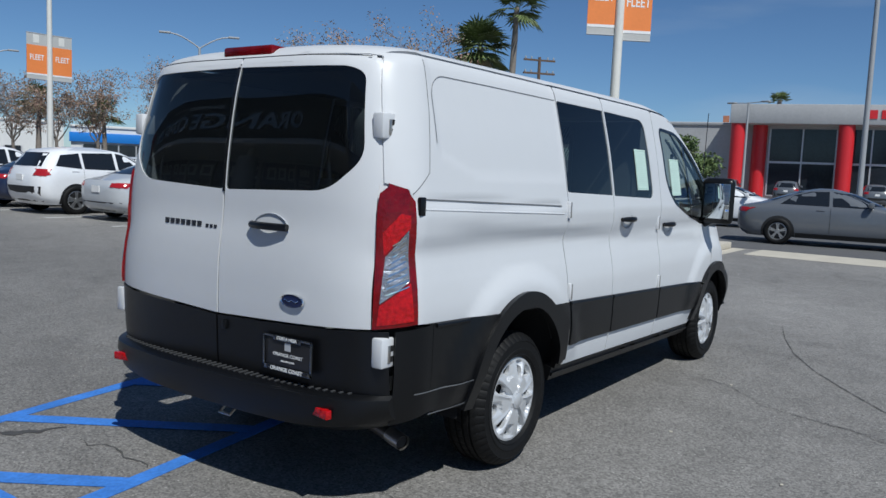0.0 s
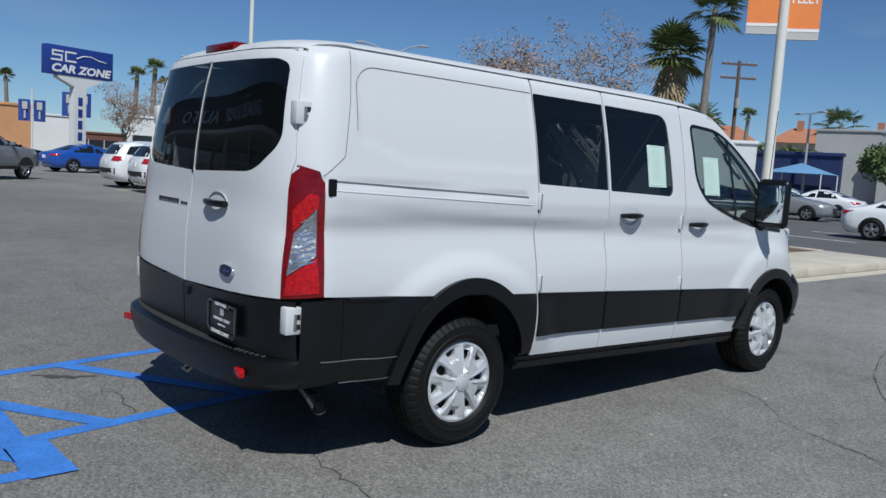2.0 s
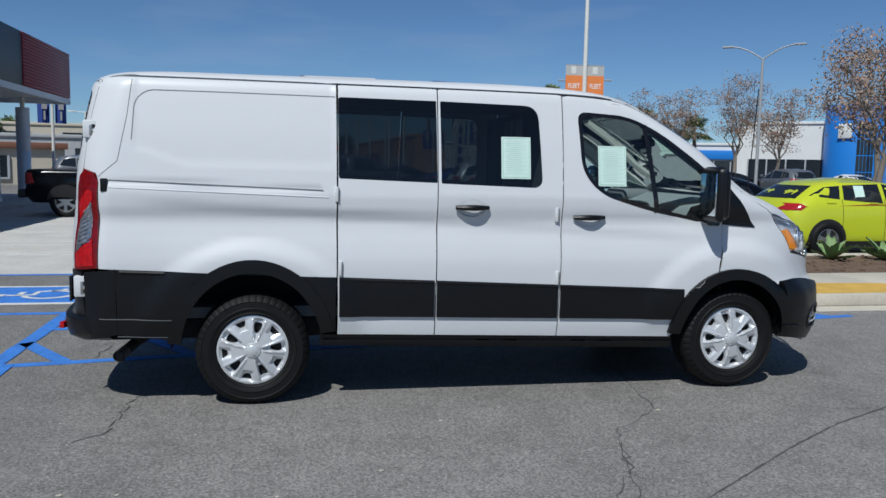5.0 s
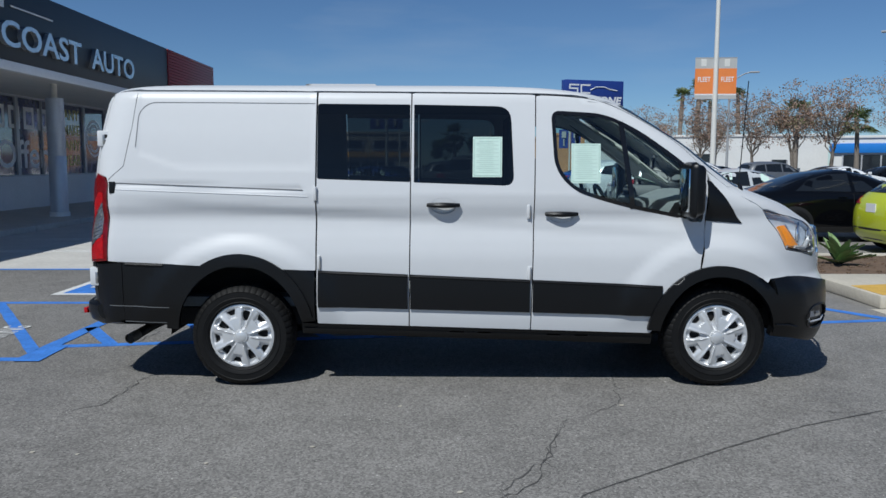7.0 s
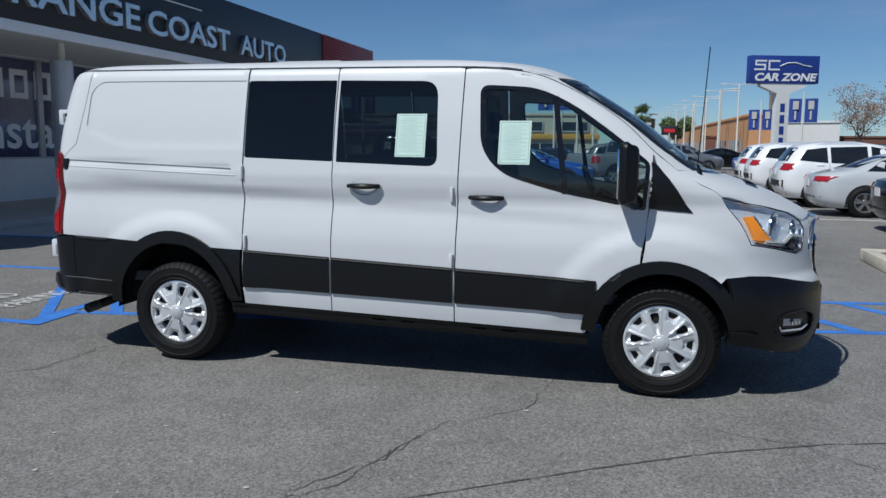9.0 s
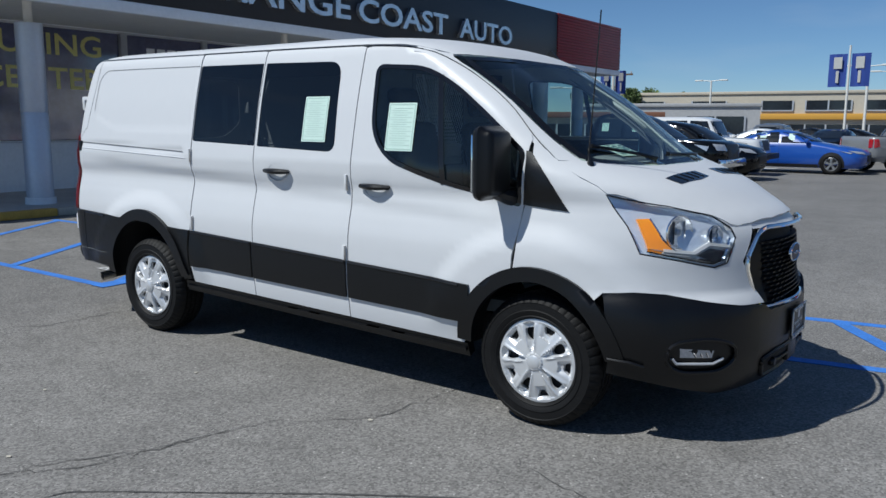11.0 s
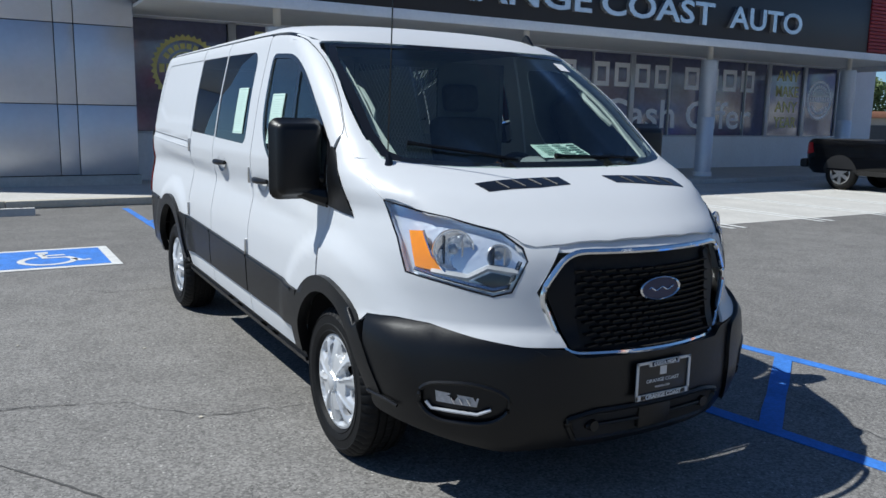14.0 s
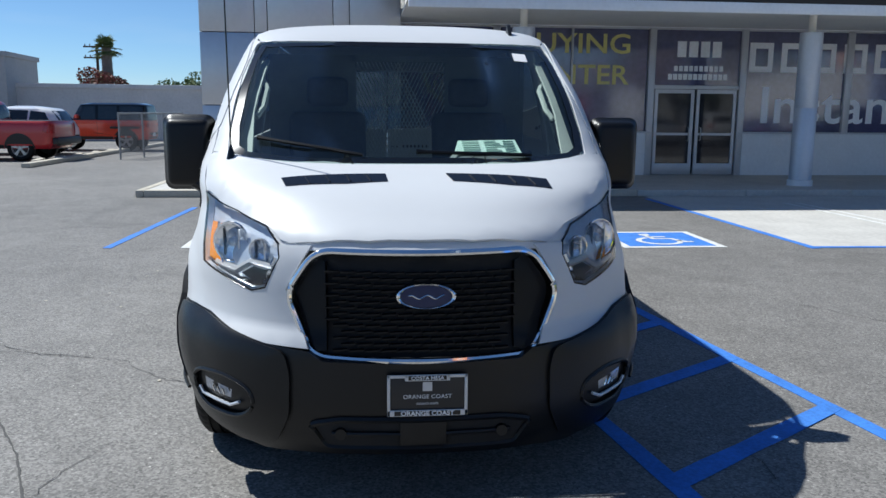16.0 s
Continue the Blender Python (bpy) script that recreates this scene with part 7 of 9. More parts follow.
def vehicle(kind, spec, colour, label, place, rz, lower=None, steel=False, roof=None, papers=0):
    """A parked car with its nose to local +x."""
    car = thing(kind, label, "car" if kind not in ("pickup_truck",) else "pickup", place, rz)
    body = Shell(spec["rows"], spec["rows"][0][0], spec["top"])
    loft(body, "body", spec["rows"][0][0], spec["top"], colour, car)
    house = body
    if "cab" in spec:
        house = Shell(spec["cab"], spec["cab"][0][0], spec["cab_top"])
        loft(house, "cabin", spec["cab"][0][0], spec["cab_top"], roof or colour, car, 10)
    half_len = (spec["rows"][2][2] - spec["rows"][2][1]) / 2
    tyre, rim, disc = car_wheel(spec["r"], steel)
    bx, r = spec["base"], spec["r"]
    for s in (-1, 1):
        view = ("side", s)
        for w in spec["windows"]:
            house.panel("side_window", w, view, CAR_GLASS, car, step=0.2, lift=0.006, edge=0.006)
        for x in (-bx, bx):
            well = [(x + (r + 0.055) * math.cos(a), r + (r + 0.055) * math.sin(a)) for a in np.linspace(0, math.pi, 13)]
            z0 = spec["rows"][0][0] + 0.02
            well = [(x + r + 0.055, z0)] + [p for p in well if p[1] > z0] + [(x - r - 0.055, z0)]
            body.panel("wheel_well", well, view, CAR_BLACK, car, step=0.15, lift=0.004, edge=0.004)
            y = s * (float(body.half(x, r)) + 0.045)
            wheel = new("wheel", tyre)
            wheel.parent, wheel.matrix_basis = car, pose(x, y, r, 0, 0, 0 if s < 0 else 180)
            for nm, me in (("rim", rim), ("brake_disc", disc)):
                o = new(nm, me)
                o.parent = wheel
        lo = spec["rows"][0][0]
        body.panel("sill_trim", [(-bx + r + 0.07, lo + 0.01), (bx - r - 0.07, lo + 0.01), (bx - r - 0.07, lo + spec.get("skirt", 0.12)), (-bx + r + 0.07, lo + spec.get("skirt", 0.12))], view, lower or CAR_BLACK, car, step=0.3, lift=0.005, edge=0.005)
        belt = spec["windows"][0][0][1]
        for wa, wb in zip(spec["windows"], spec["windows"][1:]):
            x = (wa[-1][0] + wb[0][0]) / 2
            bm = bmesh.new()
            body.strip(bm, [(x, lo + 0.15), (x, belt - 0.05)], view, 0.008, lift=0.004, n=0.1)
            part("door_gap", bm, CAR_BLACK, car)
            p = (x - 0.22, s * float(body.half(x - 0.22, belt - 0.12)), belt - 0.12)
            part("door_handle", boxed(p[0] - 0.09, p[1] - 0.015, p[2] - 0.014, p[0] + 0.09, p[1] + 0.015, p[2] + 0.014, bevel=0.006), colour, car)
        mx = spec["windows"][-1][-1][0] - 0.10
        my = s * (float(body.half(mx, belt - 0.02)) + 0.10)
        part("mirror", boxed(mx - 0.06, my - 0.09, belt - 0.0, mx + 0.07, my + 0.09, belt + 0.14, bevel=0.035), colour, car)
        body_t = [(s * y, z) for y, z in spec["tail"]]
        body.panel("tail_lamp", body_t, ("rear", 0.0), CAR_RED, car, step=0.1, lift=0.008, edge=0.008)
        # the lamps run on round the corners
        tz0, tz1 = spec["tail"][1][1], spec["tail"][2][1]
        xr = float(body.xr(tz0))
        body.panel("tail_lamp", [(xr + 0.10, tz0), (xr + 0.30, tz0 + 0.04), (xr + 0.24, tz1), (xr + 0.10, tz1)], view, CAR_RED, car, step=0.1, lift=0.007, edge=0.007)
        body.panel("head_lamp", [(s * y, z) for y, z in spec["head"]], ("front", 0.0), CAR_LAMP, car, step=0.1, lift=0.008, edge=0.008)
        hz0, hz1 = spec["head"][1][1], spec["head"][2][1]
        xf = float(body.xf(hz0))
        body.panel("head_lamp", [(xf - 0.75, hz1 - 0.01), (xf - 0.42, hz0 - 0.02), (xf - 0.38, hz1 - 0.06)], view, CAR_LAMP, car, step=0.1, lift=0.007, edge=0.007)
    house.panel("windscreen", spec["screen"], ("front", -0.2), CAR_GLASS, car, step=0.2, lift=0.006, edge=0.006)
    house.panel("rear_window", spec["back"], ("rear", -0.5), CAR_GLASS, car, step=0.2, lift=0.006, edge=0.006)
    g, z0, z1 = spec["grille"]
    body.panel("grille", [(-g, z1), (-g * 0.9, z0), (g * 0.9, z0), (g, z1)], ("front", 0.0), CAR_BLACK, car, step=0.2, lift=0.006, edge=0.006)
    lo = spec["rows"][1][0]
    body.panel("rear_valance", [(-0.74, lo - 0.10), (0.74, lo - 0.10), (0.80, lo + spec.get("valance", 0.10)), (-0.80, lo + spec.get("valance", 0.10))], ("rear", 0.0), lower or CAR_BLACK, car, step=0.25, lift=0.006, edge=0.006)
    body.panel("front_valance", [(-0.70, lo - 0.08), (0.70, lo - 0.08), (0.72, lo + 0.04), (-0.72, lo + 0.04)], ("front", 0.0), lower or CAR_BLACK, car, step=0.25, lift=0.006, edge=0.006)
    zp = spec["tail"][0][1] - (0.06 if "cab" not in spec else 0.28)
    p = body.place([(0.0, zp)], ("rear", 0.0))[0]
    part("plate_bar", boxed(p[0] - 0.012, -0.15, zp - 0.075, p[0] + 0.004, 0.15, zp + 0.075), WHITE_TEXT, car)
    if "cab" in spec and kind == "pickup_truck":
        part("bed_cover", boxed(-2.74, -0.82, 1.19, -1.0, 0.82, 1.232, bevel=0.01), CAR_BLACK, car)
        for nm, x0, x1, z0b in (("front_bumper", 2.70, 2.93, 0.50), ("rear_bumper", -3.02, -2.82, 0.50)):
            part(nm, boxed(x0, -0.92, z0b, x1, 0.92, z0b + 0.22, bevel=0.05), CHROME if nm == "front_bumper" else CAR_BLACK, car)
    if kind == "off_roader":
        for s in (-1, 1):
            for x in (-bx, bx):
                part("wheel_flare", boxed(x - 0.55, min(s * 0.74, s * 0.93), 0.86, x + 0.55, max(s * 0.74, s * 0.93), 0.95, bevel=0.04), CAR_BLACK, car)
        part("front_bumper", boxed(2.10, -0.80, 0.52, 2.35, 0.80, 0.70, bevel=0.04), CAR_BLACK, car)
    if papers:
        for s in (-1,):
            for w in spec["windows"][-2:]:
                cx = sum(p[0] for p in w) / len(w) - 0.05
                cz = sum(p[1] for p in w) / len(w) + 0.02
                house.panel("price_sheet", [(cx - 0.10, cz - 0.11), (cx + 0.10, cz - 0.11), (cx + 0.10, cz + 0.11), (cx - 0.10, cz + 0.11)], ("side", s), MINT_PAPER, car, step=0.2, lift=0.009, edge=0.002)
    return car


P_SILVER = paint("silver_car_paint", (0.48, 0.50, 0.52))
P_WHITE = paint("white_car_paint", (0.78, 0.79, 0.80))
P_BLACK = material("black_car_paint", (0.003, 0.0033, 0.0042), 0.10, spec=0.4, vary=0.03)
P_YELLOW = paint("lime_car_paint", (0.50, 0.56, 0.015))
P_GREY = paint("grey_car_paint", (0.11, 0.12, 0.135))
P_BLUE = paint("blue_car_paint", (0.015, 0.075, 0.36))
P_NAVY = paint("navy_car_paint", (0.012, 0.022, 0.06))
P_RED = paint("red_car_paint", (0.42, 0.018, 0.022))
P_ORANGE = paint("orange_car_paint", (0.66, 0.050, 0.014))
P_STEEL = paint("steel_grey_paint", (0.20, 0.21, 0.22))

# row with tails to the lot's lane; right-hand sides face the van
vehicle("hatchback", HATCH, P_YELLOW, "lime yellow hatchback with black windows beside the planter", (10.95, 7.40, 0), 0, papers=1)
vehicle("sedan", SEDAN, P_BLACK, "glossy black coupe parked beside the lime hatchback", (9.75, 10.15, 0), 0)
vehicle("sedan", SEDAN, P_SILVER, "silver sedan with price sheets on its side windows", (9.30, 14.15, 0), 0, papers=1)
suv_a = vehicle("suv", SUV, P_WHITE, "white compact suv with dark rear glass and black lower trim", (8.85, 16.95, 0), 0)
tagged(suv_a, group="white suvs in the row")
vehicle("sedan", SEDAN, P_NAVY, "dark navy sedan parked between white suvs", (9.3, 19.65, 0), 0)
copy_thing(suv_a, pose(8.75, 22.3, 0))
copy_thing(suv_a, pose(8.75, 25.2, 0))
# beyond the lane
blue_a = vehicle("sedan", SEDAN, P_BLUE, "bright blue sedan parked on the far side", (10.2, 39.0, 0), 12)
vehicle("pickup_truck", PICKUP, P_STEEL, "grey crew-cab pickup truck in the lane", (2.8, 28.5, 0), 42)
# row by the shop with noses to the lane
black_pickup = vehicle("pickup_truck", PICKUP, P_BLACK, "black crew-cab pickup truck with bright steel wheels", (-3.57, 16.95, 0), 0, steel=True, papers=1)
vehicle("suv", SUV, P_BLACK, "black suv parked beside the pickup truck", (-2.9, 19.7, 0), 0)
vehicle("off_roader", OFFROAD, P_WHITE, "white off-road car with black wheel flares", (-3.35, 22.4, 0), 0)
blue_b = vehicle("sedan", SEDAN, P_BLUE, "bright blue sedan with bright alloy wheels", (-1.0, 25.0, 0), 0, papers=1)
# on the street
vehicle("sedan", SEDAN, P_GREY, "dark grey sedan standing on the street", (18.6, 0.3, 0), -82)
vehicle("suv", SUV, P_STEEL, "steel grey suv standing on the street", (19.2, -5.6, 0), -84)
vehicle("sedan", SEDAN, P_STEEL, "grey sedan standing on the far lane", (33.5, 14.0, 0), -78)
vehicle("sedan", SEDAN, P_WHITE, "white sedan standing on the middle lane", (24.2, 4.6, 0), -82)
# behind the shop
vehicle("pickup_truck", PICKUP, P_RED, "red pickup truck with a silver bumper behind a kerb", (-19.4, -12.6, 0), -92)
vehicle("suv", SUV, P_WHITE, "white older suv beside the red truck", (-22.6, -12.9, 0), -92)
vehicle("off_roader", OFFROAD, P_ORANGE, "orange two-box off-road car beside a wire fence", (-25.6, -10.7, 0), -92, roof=P_BLACK)

# far rows of the neighbouring lots
rnd = random.Random(5)
far_cars = [
    vehicle("sedan", SEDAN, P_BLACK, "dark car far off in a row of parked cars", (16.5, 36.5, 0), 10),
    vehicle("suv", SUV, P_GREY, "dark grey suv far off in a row of parked cars", (20.0, 38.0, 0), 8),
    vehicle("sedan", SEDAN, P_WHITE, "white car far off in a row of parked cars", (22.6, 35.5, 0), 12),
]
for c in far_cars:
    tagged(c, group="parked cars far off")
spots = [(25.5, 37.5), (28.5, 36.0), (31.5, 34.5), (13.2, 41.5), (17.5, 44.0), (21.5, 42.5), (25.0, 41.5), (5.5, 44.0), (1.5, 45.0), (-2.0, 46.0), (-5.5, 42.0), (-9.0, 40.0), (8.5, 50.0), (4.0, 52.0), (-0.5, 54.0), (-5.0, 51.0), (-12.5, 45.0), (35.0, 31.0), (38.0, 28.5), (-8.0, 33.0), (-4.5, 33.5), (-1.0, 33.0), (2.6, 35.0)]
for i, (x, y) in enumerate(spots):
    copy_thing(far_cars[i % 3], pose(x, y, 0, 0, 0, rnd.choice((0, 6, 90, 180, 186))))
for x, y, a in ((63.0, 15.5, 10), (63.5, 11.0, 8), (64.0, 5.0, 12)):
    copy_thing(far_cars[1], pose(x, y, 0, 0, 0, a))
for x, y, a in ((36.0, 20.5, 100), (39.0, 22.5, 100), (43.0, 19.0, 95), (46.5, 21.0, 92), (40.5, 15.5, 95), (44.0, 27.5, 20), (47.0, 25.6, 20)):
    copy_thing(far_cars[2], pose(x, y, 0, 0, 0, a))


# ---------------------------------------------------------------- planter, street, poles and signs
BARK = material("bark", (0.20, 0.17, 0.14), 0.9, vary=0.3, scale=3, bump=0.6, bump_scale=12)
PALM_BARK = material("palm_bark", (0.21, 0.18, 0.15), 0.95, vary=0.3, scale=4, bump=0.8, bump_scale=14)
DRY_FROND = material("dry_frond", (0.36, 0.28, 0.17), 0.9, vary=0.3, scale=4)
PALM_LEAF = material("palm_leaf", (0.115, 0.15, 0.045), 0.6, vary=0.35, scale=3)
AGAVE_LEAF = material("agave_leaf", (0.17, 0.26, 0.10), 0.6, vary=0.2, scale=6)
POLE_WHITE = material("pole_white", (0.68, 0.67, 0.62), 0.5, vary=0.06, scale=2)
POLE_GREY = material("pole_grey", (0.34, 0.35, 0.36), 0.55, vary=0.1, scale=2)
WOOD_POLE = material("wood_pole", (0.12, 0.08, 0.055), 0.9, vary=0.3, scale=5)
ORANGE = material("banner_orange", (0.78, 0.23, 0.055), 0.7, vary=0.06, scale=2)
BANNER_GREY = material("banner_grey", (0.46, 0.46, 0.44), 0.7, vary=0.06, scale=2)
SIGN_BLUE = material("sign_blue", (0.018, 0.045, 0.24), 0.45, vary=0.08, scale=1)
FLAG_BLUE = material("flag_blue", (0.022, 0.055, 0.27), 0.75, vary=0.15, scale=2)
DEALER_BLUE = material("dealer_blue", (0.025, 0.20, 0.62), 0.4, vary=0.05, scale=1)
WALL_WHITE = material("wall_white", (0.70, 0.70, 0.68), 0.8, vary=0.06, scale=0.5)
WALL_BEIGE = material("wall_beige", (0.50, 0.45, 0.36), 0.85, vary=0.08, scale=0.5)
WALL_ORANGE = material("wall_orange", (0.58, 0.30, 0.14), 0.85, vary=0.1, scale=0.3)
WALL_GREY = material("wall_grey", (0.42, 0.42, 0.42), 0.85, vary=0.1, scale=0.5)
BLOCK_WALL = material("block_wall", (0.62, 0.61, 0.60), 0.9, vary=0.12, scale=1)
ROOF_TILE = material("roof_tile", (0.40, 0.17, 0.095), 0.85, vary=0.2, scale=2)
FAR_GLASS = material("far_glass", (0.02, 0.025, 0.032), 0.08, vary=0.3, scale=0.6)
DEALER_RED = material("dealer_red", (0.58, 0.022, 0.028), 0.4, vary=0.06, scale=1)


def leaf_material(name, a, b, c):
    """Leaves of three tints, leaf by leaf, that let a little light through."""
    m = material(name, a, 0.7)
    n, l = m.node_tree.nodes, m.node_tree.links
    geo, ramp = n.new("ShaderNodeNewGeometry"), n.new("ShaderNodeValToRGB")
    ramp.color_ramp.elements[0].color, ramp.color_ramp.elements[1].color = (*a, 1), (*c, 1)
    e = ramp.color_ramp.elements.new(0.55)
    e.color = (*b, 1)
    l.new(geo.outputs["Random Per Island"], ramp.inputs["Fac"])
    l.new(ramp.outputs["Color"], n["Principled BSDF"].inputs["Base Color"])
    return m


AUTUMN = leaf_material("autumn_leaves", (0.27, 0.15, 0.11), (0.38, 0.27, 0.20), (0.20, 0.16, 0.10))
GREEN_LEAF = leaf_material("green_leaves", (0.075, 0.12, 0.035), (0.11, 0.16, 0.05), (0.14, 0.18, 0.065))
RED_BLOOM = leaf_material("red_bloom", (0.28, 0.06, 0.05), (0.20, 0.075, 0.05), (0.08, 0.09, 0.03))

# planter with a kerb
planter = thing("planter", "kerbed planting bed with bare soil and agaves", "planter")
flat("soil", [(6.25, 3.75), (15.0, 3.75), (15.0, 5.95), (6.25, 5.95)], 0.13, SOIL, "", parent=planter)
for k in range(6):
    x0, x1 = 6.1 + 1.5 * k, 7.6 + 1.5 * k
    part("pavement_slab", boxed(x0 + 0.003, 2.0, 0, min(x1, 15.1) - 0.003, 3.72, 0.15, bevel=0.02), PALE_CONCRETE, planter)
    part("kerb_stone", boxed(x0 + 0.004, 5.9, 0, min(x1, 15.1) - 0.004, 6.06, 0.16, bevel=0.02), PALE_CONCRETE, planter)
for y0, y1 in ((3.73, 4.80), (4.81, 5.895)):
    part("kerb_stone", boxed(6.1, y0, 0, 6.27, y1, 0.16, bevel=0.02), PALE_CONCRETE, planter)
    part("kerb_stone", boxed(14.95, y0, 0, 15.1, y1, 0.16, bevel=0.02), PALE_CONCRETE, planter)
flat("yellow_patch", [(6.14, 2.03), (8.6, 2.03), (8.3, 2.5), (7.5, 2.75), (6.6, 2.8), (6.14, 2.7)], 0.1545, YELLOW_PAINT, "", parent=planter)
flat("gutter", [(6.0, 1.7), (15.2, 1.7), (15.2, 1.995), (6.0, 1.995)], 0.005, PALE_CONCRETE, "pale concrete gutter before the kerb", "pavement")
litter = random.Random(77)
clods = bmesh.new()
for k in range(260):
    x, y, r = litter.uniform(6.4, 12.0), litter.uniform(3.85, 5.8), litter.uniform(0.012, 0.04)
    bmesh.ops.create_icosphere(clods, subdivisions=1, radius=r, matrix=Matrix.Translation((x, y, 0.13 + r * 0.3)) @ Matrix.Diagonal((1, litter.uniform(0.6, 1.4), 0.6, 1)))
tagged(part("soil", clods, SOIL, planter), kind="stuff")


def agave(x, y, size, seed):
    a = thing("agave", "grey-green agave rosette in the planting bed", "plant", (x, y, 0.13), group="agaves in the bed")
    rnd = random.Random(seed)
    for k in range(17):
        bm = bmesh.new()
        ang, lift = rnd.uniform(0, 6.28), rnd.uniform(0.25, 1.25)
        ln, w = size * rnd.uniform(0.7, 1.1), size * 0.13
        rows = []
        for i in range(6):
            t = i / 5
            out, up = ln * t * math.cos(lift * (1 - 0.25 * t)), ln * t * math.sin(lift) * (1 - 0.25 * t)
            ww = w * (1 - t) ** 0.6 * (0.6 + 0.8 * min(t * 3, 1)) + 0.002
            c, s = math.cos(ang), math.sin(ang)
            rows.append([bm.verts.new((c * out - s * q, s * out + c * q, up + h)) for q, h in ((-ww, 0.02), (0, -0.01), (ww, 0.02))])
        for p, q in zip(rows, rows[1:]):
            for j in range(2):
                bm.faces.new((p[j], p[j + 1], q[j + 1], q[j]))
        part("leaf", bm, AGAVE_LEAF, a, smooth=60)


for i, (x, y, sz) in enumerate(((7.1, 4.9, 0.55), (8.9, 5.4, 0.5), (9.8, 5.3, 0.45), (11.2, 4.6, 0.55), (12.4, 5.2, 0.45))):
    agave(x, y, sz, i)


def leaf_cloud(name, centres, count, size, mat, parent, seed, squash=0.8, kind=""):
    """Many small leaves round the given centres (x, y, z, r)."""
    rnd = np.random.RandomState(seed)
    verts, faces = [], []
    for cx, cy, cz, r in centres:
        for _ in range(count):
            d = rnd.normal(size=3)
            d = d / np.linalg.norm(d) * r * rnd.uniform(0.15, 1.0) ** 0.5
            c = np.array((cx + d[0], cy + d[1], cz + d[2] * squash))
            u = rnd.normal(size=3)
            u /= np.linalg.norm(u)
            v = np.cross(u, rnd.normal(size=3))
            v /= np.linalg.norm(v)
            s = size * rnd.uniform(0.6, 1.3)
            k = len(verts)
            verts += [tuple(c + u * s), tuple(c + v * s * 0.6), tuple(c - u * s), tuple(c - v * s * 0.6)]
            faces.append((k, k + 1, k + 2, k + 3))
    mesh = bpy.data.meshes.new(name)
    mesh.from_pydata(verts, [], faces)
    ob = link(name, mesh, mat, parent)
    if kind:
        tagged(ob, kind=kind)
    return ob


cover = leaf_cloud("ground_cover", [(10.9 + 0.42 * k, 4.1 + 0.3 * (k % 3), 0.22, 0.34) for k in range(9)], 160, 0.035, GREEN_LEAF, None, 3)
tagged(cover, "low green ground cover in the planting bed", "plants", kind="stuff")

# street
flat("street", [(15.4, -400), (52, -400), (52, 400), (15.4, 400)], 0.004, ROAD, "dark asphalt street with lane lines", "road")
flat("pavement_strip", [(13.8, -60), (15.4, -60), (15.4, 1.4), (13.8, 1.4)], 0.006, PALE_CONCRETE, "pale concrete strip along the street", "pavement")
for x in (21.3, 25.0, 33.8, 37.5):
    for k in range(12):
        y = -14 + 6.5 * k
        stripe(x, y, x, y + 3.0, 0.13, WHITE_LINE, 0.009, "white dashed lane line on the street")
far_kerb = tagged(part("far_pavement", boxed(52, -120, 0, 55, 120, 0.15, bevel=0.02), PALE_CONCRETE), "pale far pavement with its kerb", "pavement", kind="structure")
part("median_bed", boxed(27.6, 17, 0, 30.2, 46, 0.16, bevel=0.03), PALE_CONCRETE)
tagged(bpy.data.objects["median_bed"], "pale concrete street median", "kerb", kind="structure")


def post(parent, x, y, z0, z1, r0, r1, mat, name="pole"):
    bm = bmesh.new()
    tube(bm, [(x, y, z0), (x, y, z1)], [r0, r1], 12)
    return part(name, bm, mat, parent)


def banner(parent, x, y, z0, z1, w, rz, sign=1):
    m = pose(x, y, 0, 0, 0, rz)
    e = sign * 0.10
    a, b = sorted((e, e + sign * w))
    cloth = part("banner", boxed(a, -0.006, z0, b, 0.006, z1, m=m), BANNER_GREY, parent)
    h = z1 - z0
    part("field", boxed(a + 0.0, -0.010, z0 + 0.10 * h, b, 0.010, z0 + 0.74 * h, m=m), ORANGE, cloth)
    part("stripe", boxed(a, -0.012, z0 + 0.09 * h, b, 0.012, z0 + 0.125 * h, m=m), WHITE_TEXT, cloth)
    lettering("FLEET", h * 0.17, WHITE_TEXT, cloth, m @ Matrix.Translation(((a + b) / 2, -0.0125, z0 + 0.42 * h)) @ Matrix.Rotation(radians(90), 4, "X"), depth=0.001, heavy=0.004, stretch=0.72)
    part("emblem", boxed((a + b) / 2 - 0.13, -0.011, z0 + 0.79 * h, (a + b) / 2 + 0.08, 0.011, z0 + 0.97 * h, m=m), POLE_WHITE, cloth)
    bm = bmesh.new()
    for z in (z0, z1):
        tube(bm, [m @ Vector((0, 0, z)), m @ Vector((e + sign * w, 0, z))], 0.018, 6)
    part("bracket", bm, POLE_GREY, cloth)


near_pole = thing("street_lamp", "white light pole with orange banners on a concrete pedestal", "lamp post", (13.4, 4.35, 0))
part("pedestal", boxed(-0.42, -0.42, 0.13, 0.42, 0.42, 0.62, bevel=0.03), CONCRETE, near_pole)
post(near_pole, 0, 0, 0.62, 9.5, 0.115, 0.085, POLE_WHITE)
part("flange", boxed(-0.19, -0.19, 0.62, 0.19, 0.19, 0.66, bevel=0.01), POLE_WHITE, near_pole)
banner(near_pole, 0, 0, 4.55, 6.3, 0.62, -52)
banner(near_pole, 0, 0, 4.65, 6.4, 0.62, -52, -1)
far_pole = thing("street_lamp", "tall white light pole with orange banners", "lamp post", (12.38, 26.1, 0))
post(far_pole, 0, 0, 0, 11.0, 0.12, 0.07, POLE_WHITE)
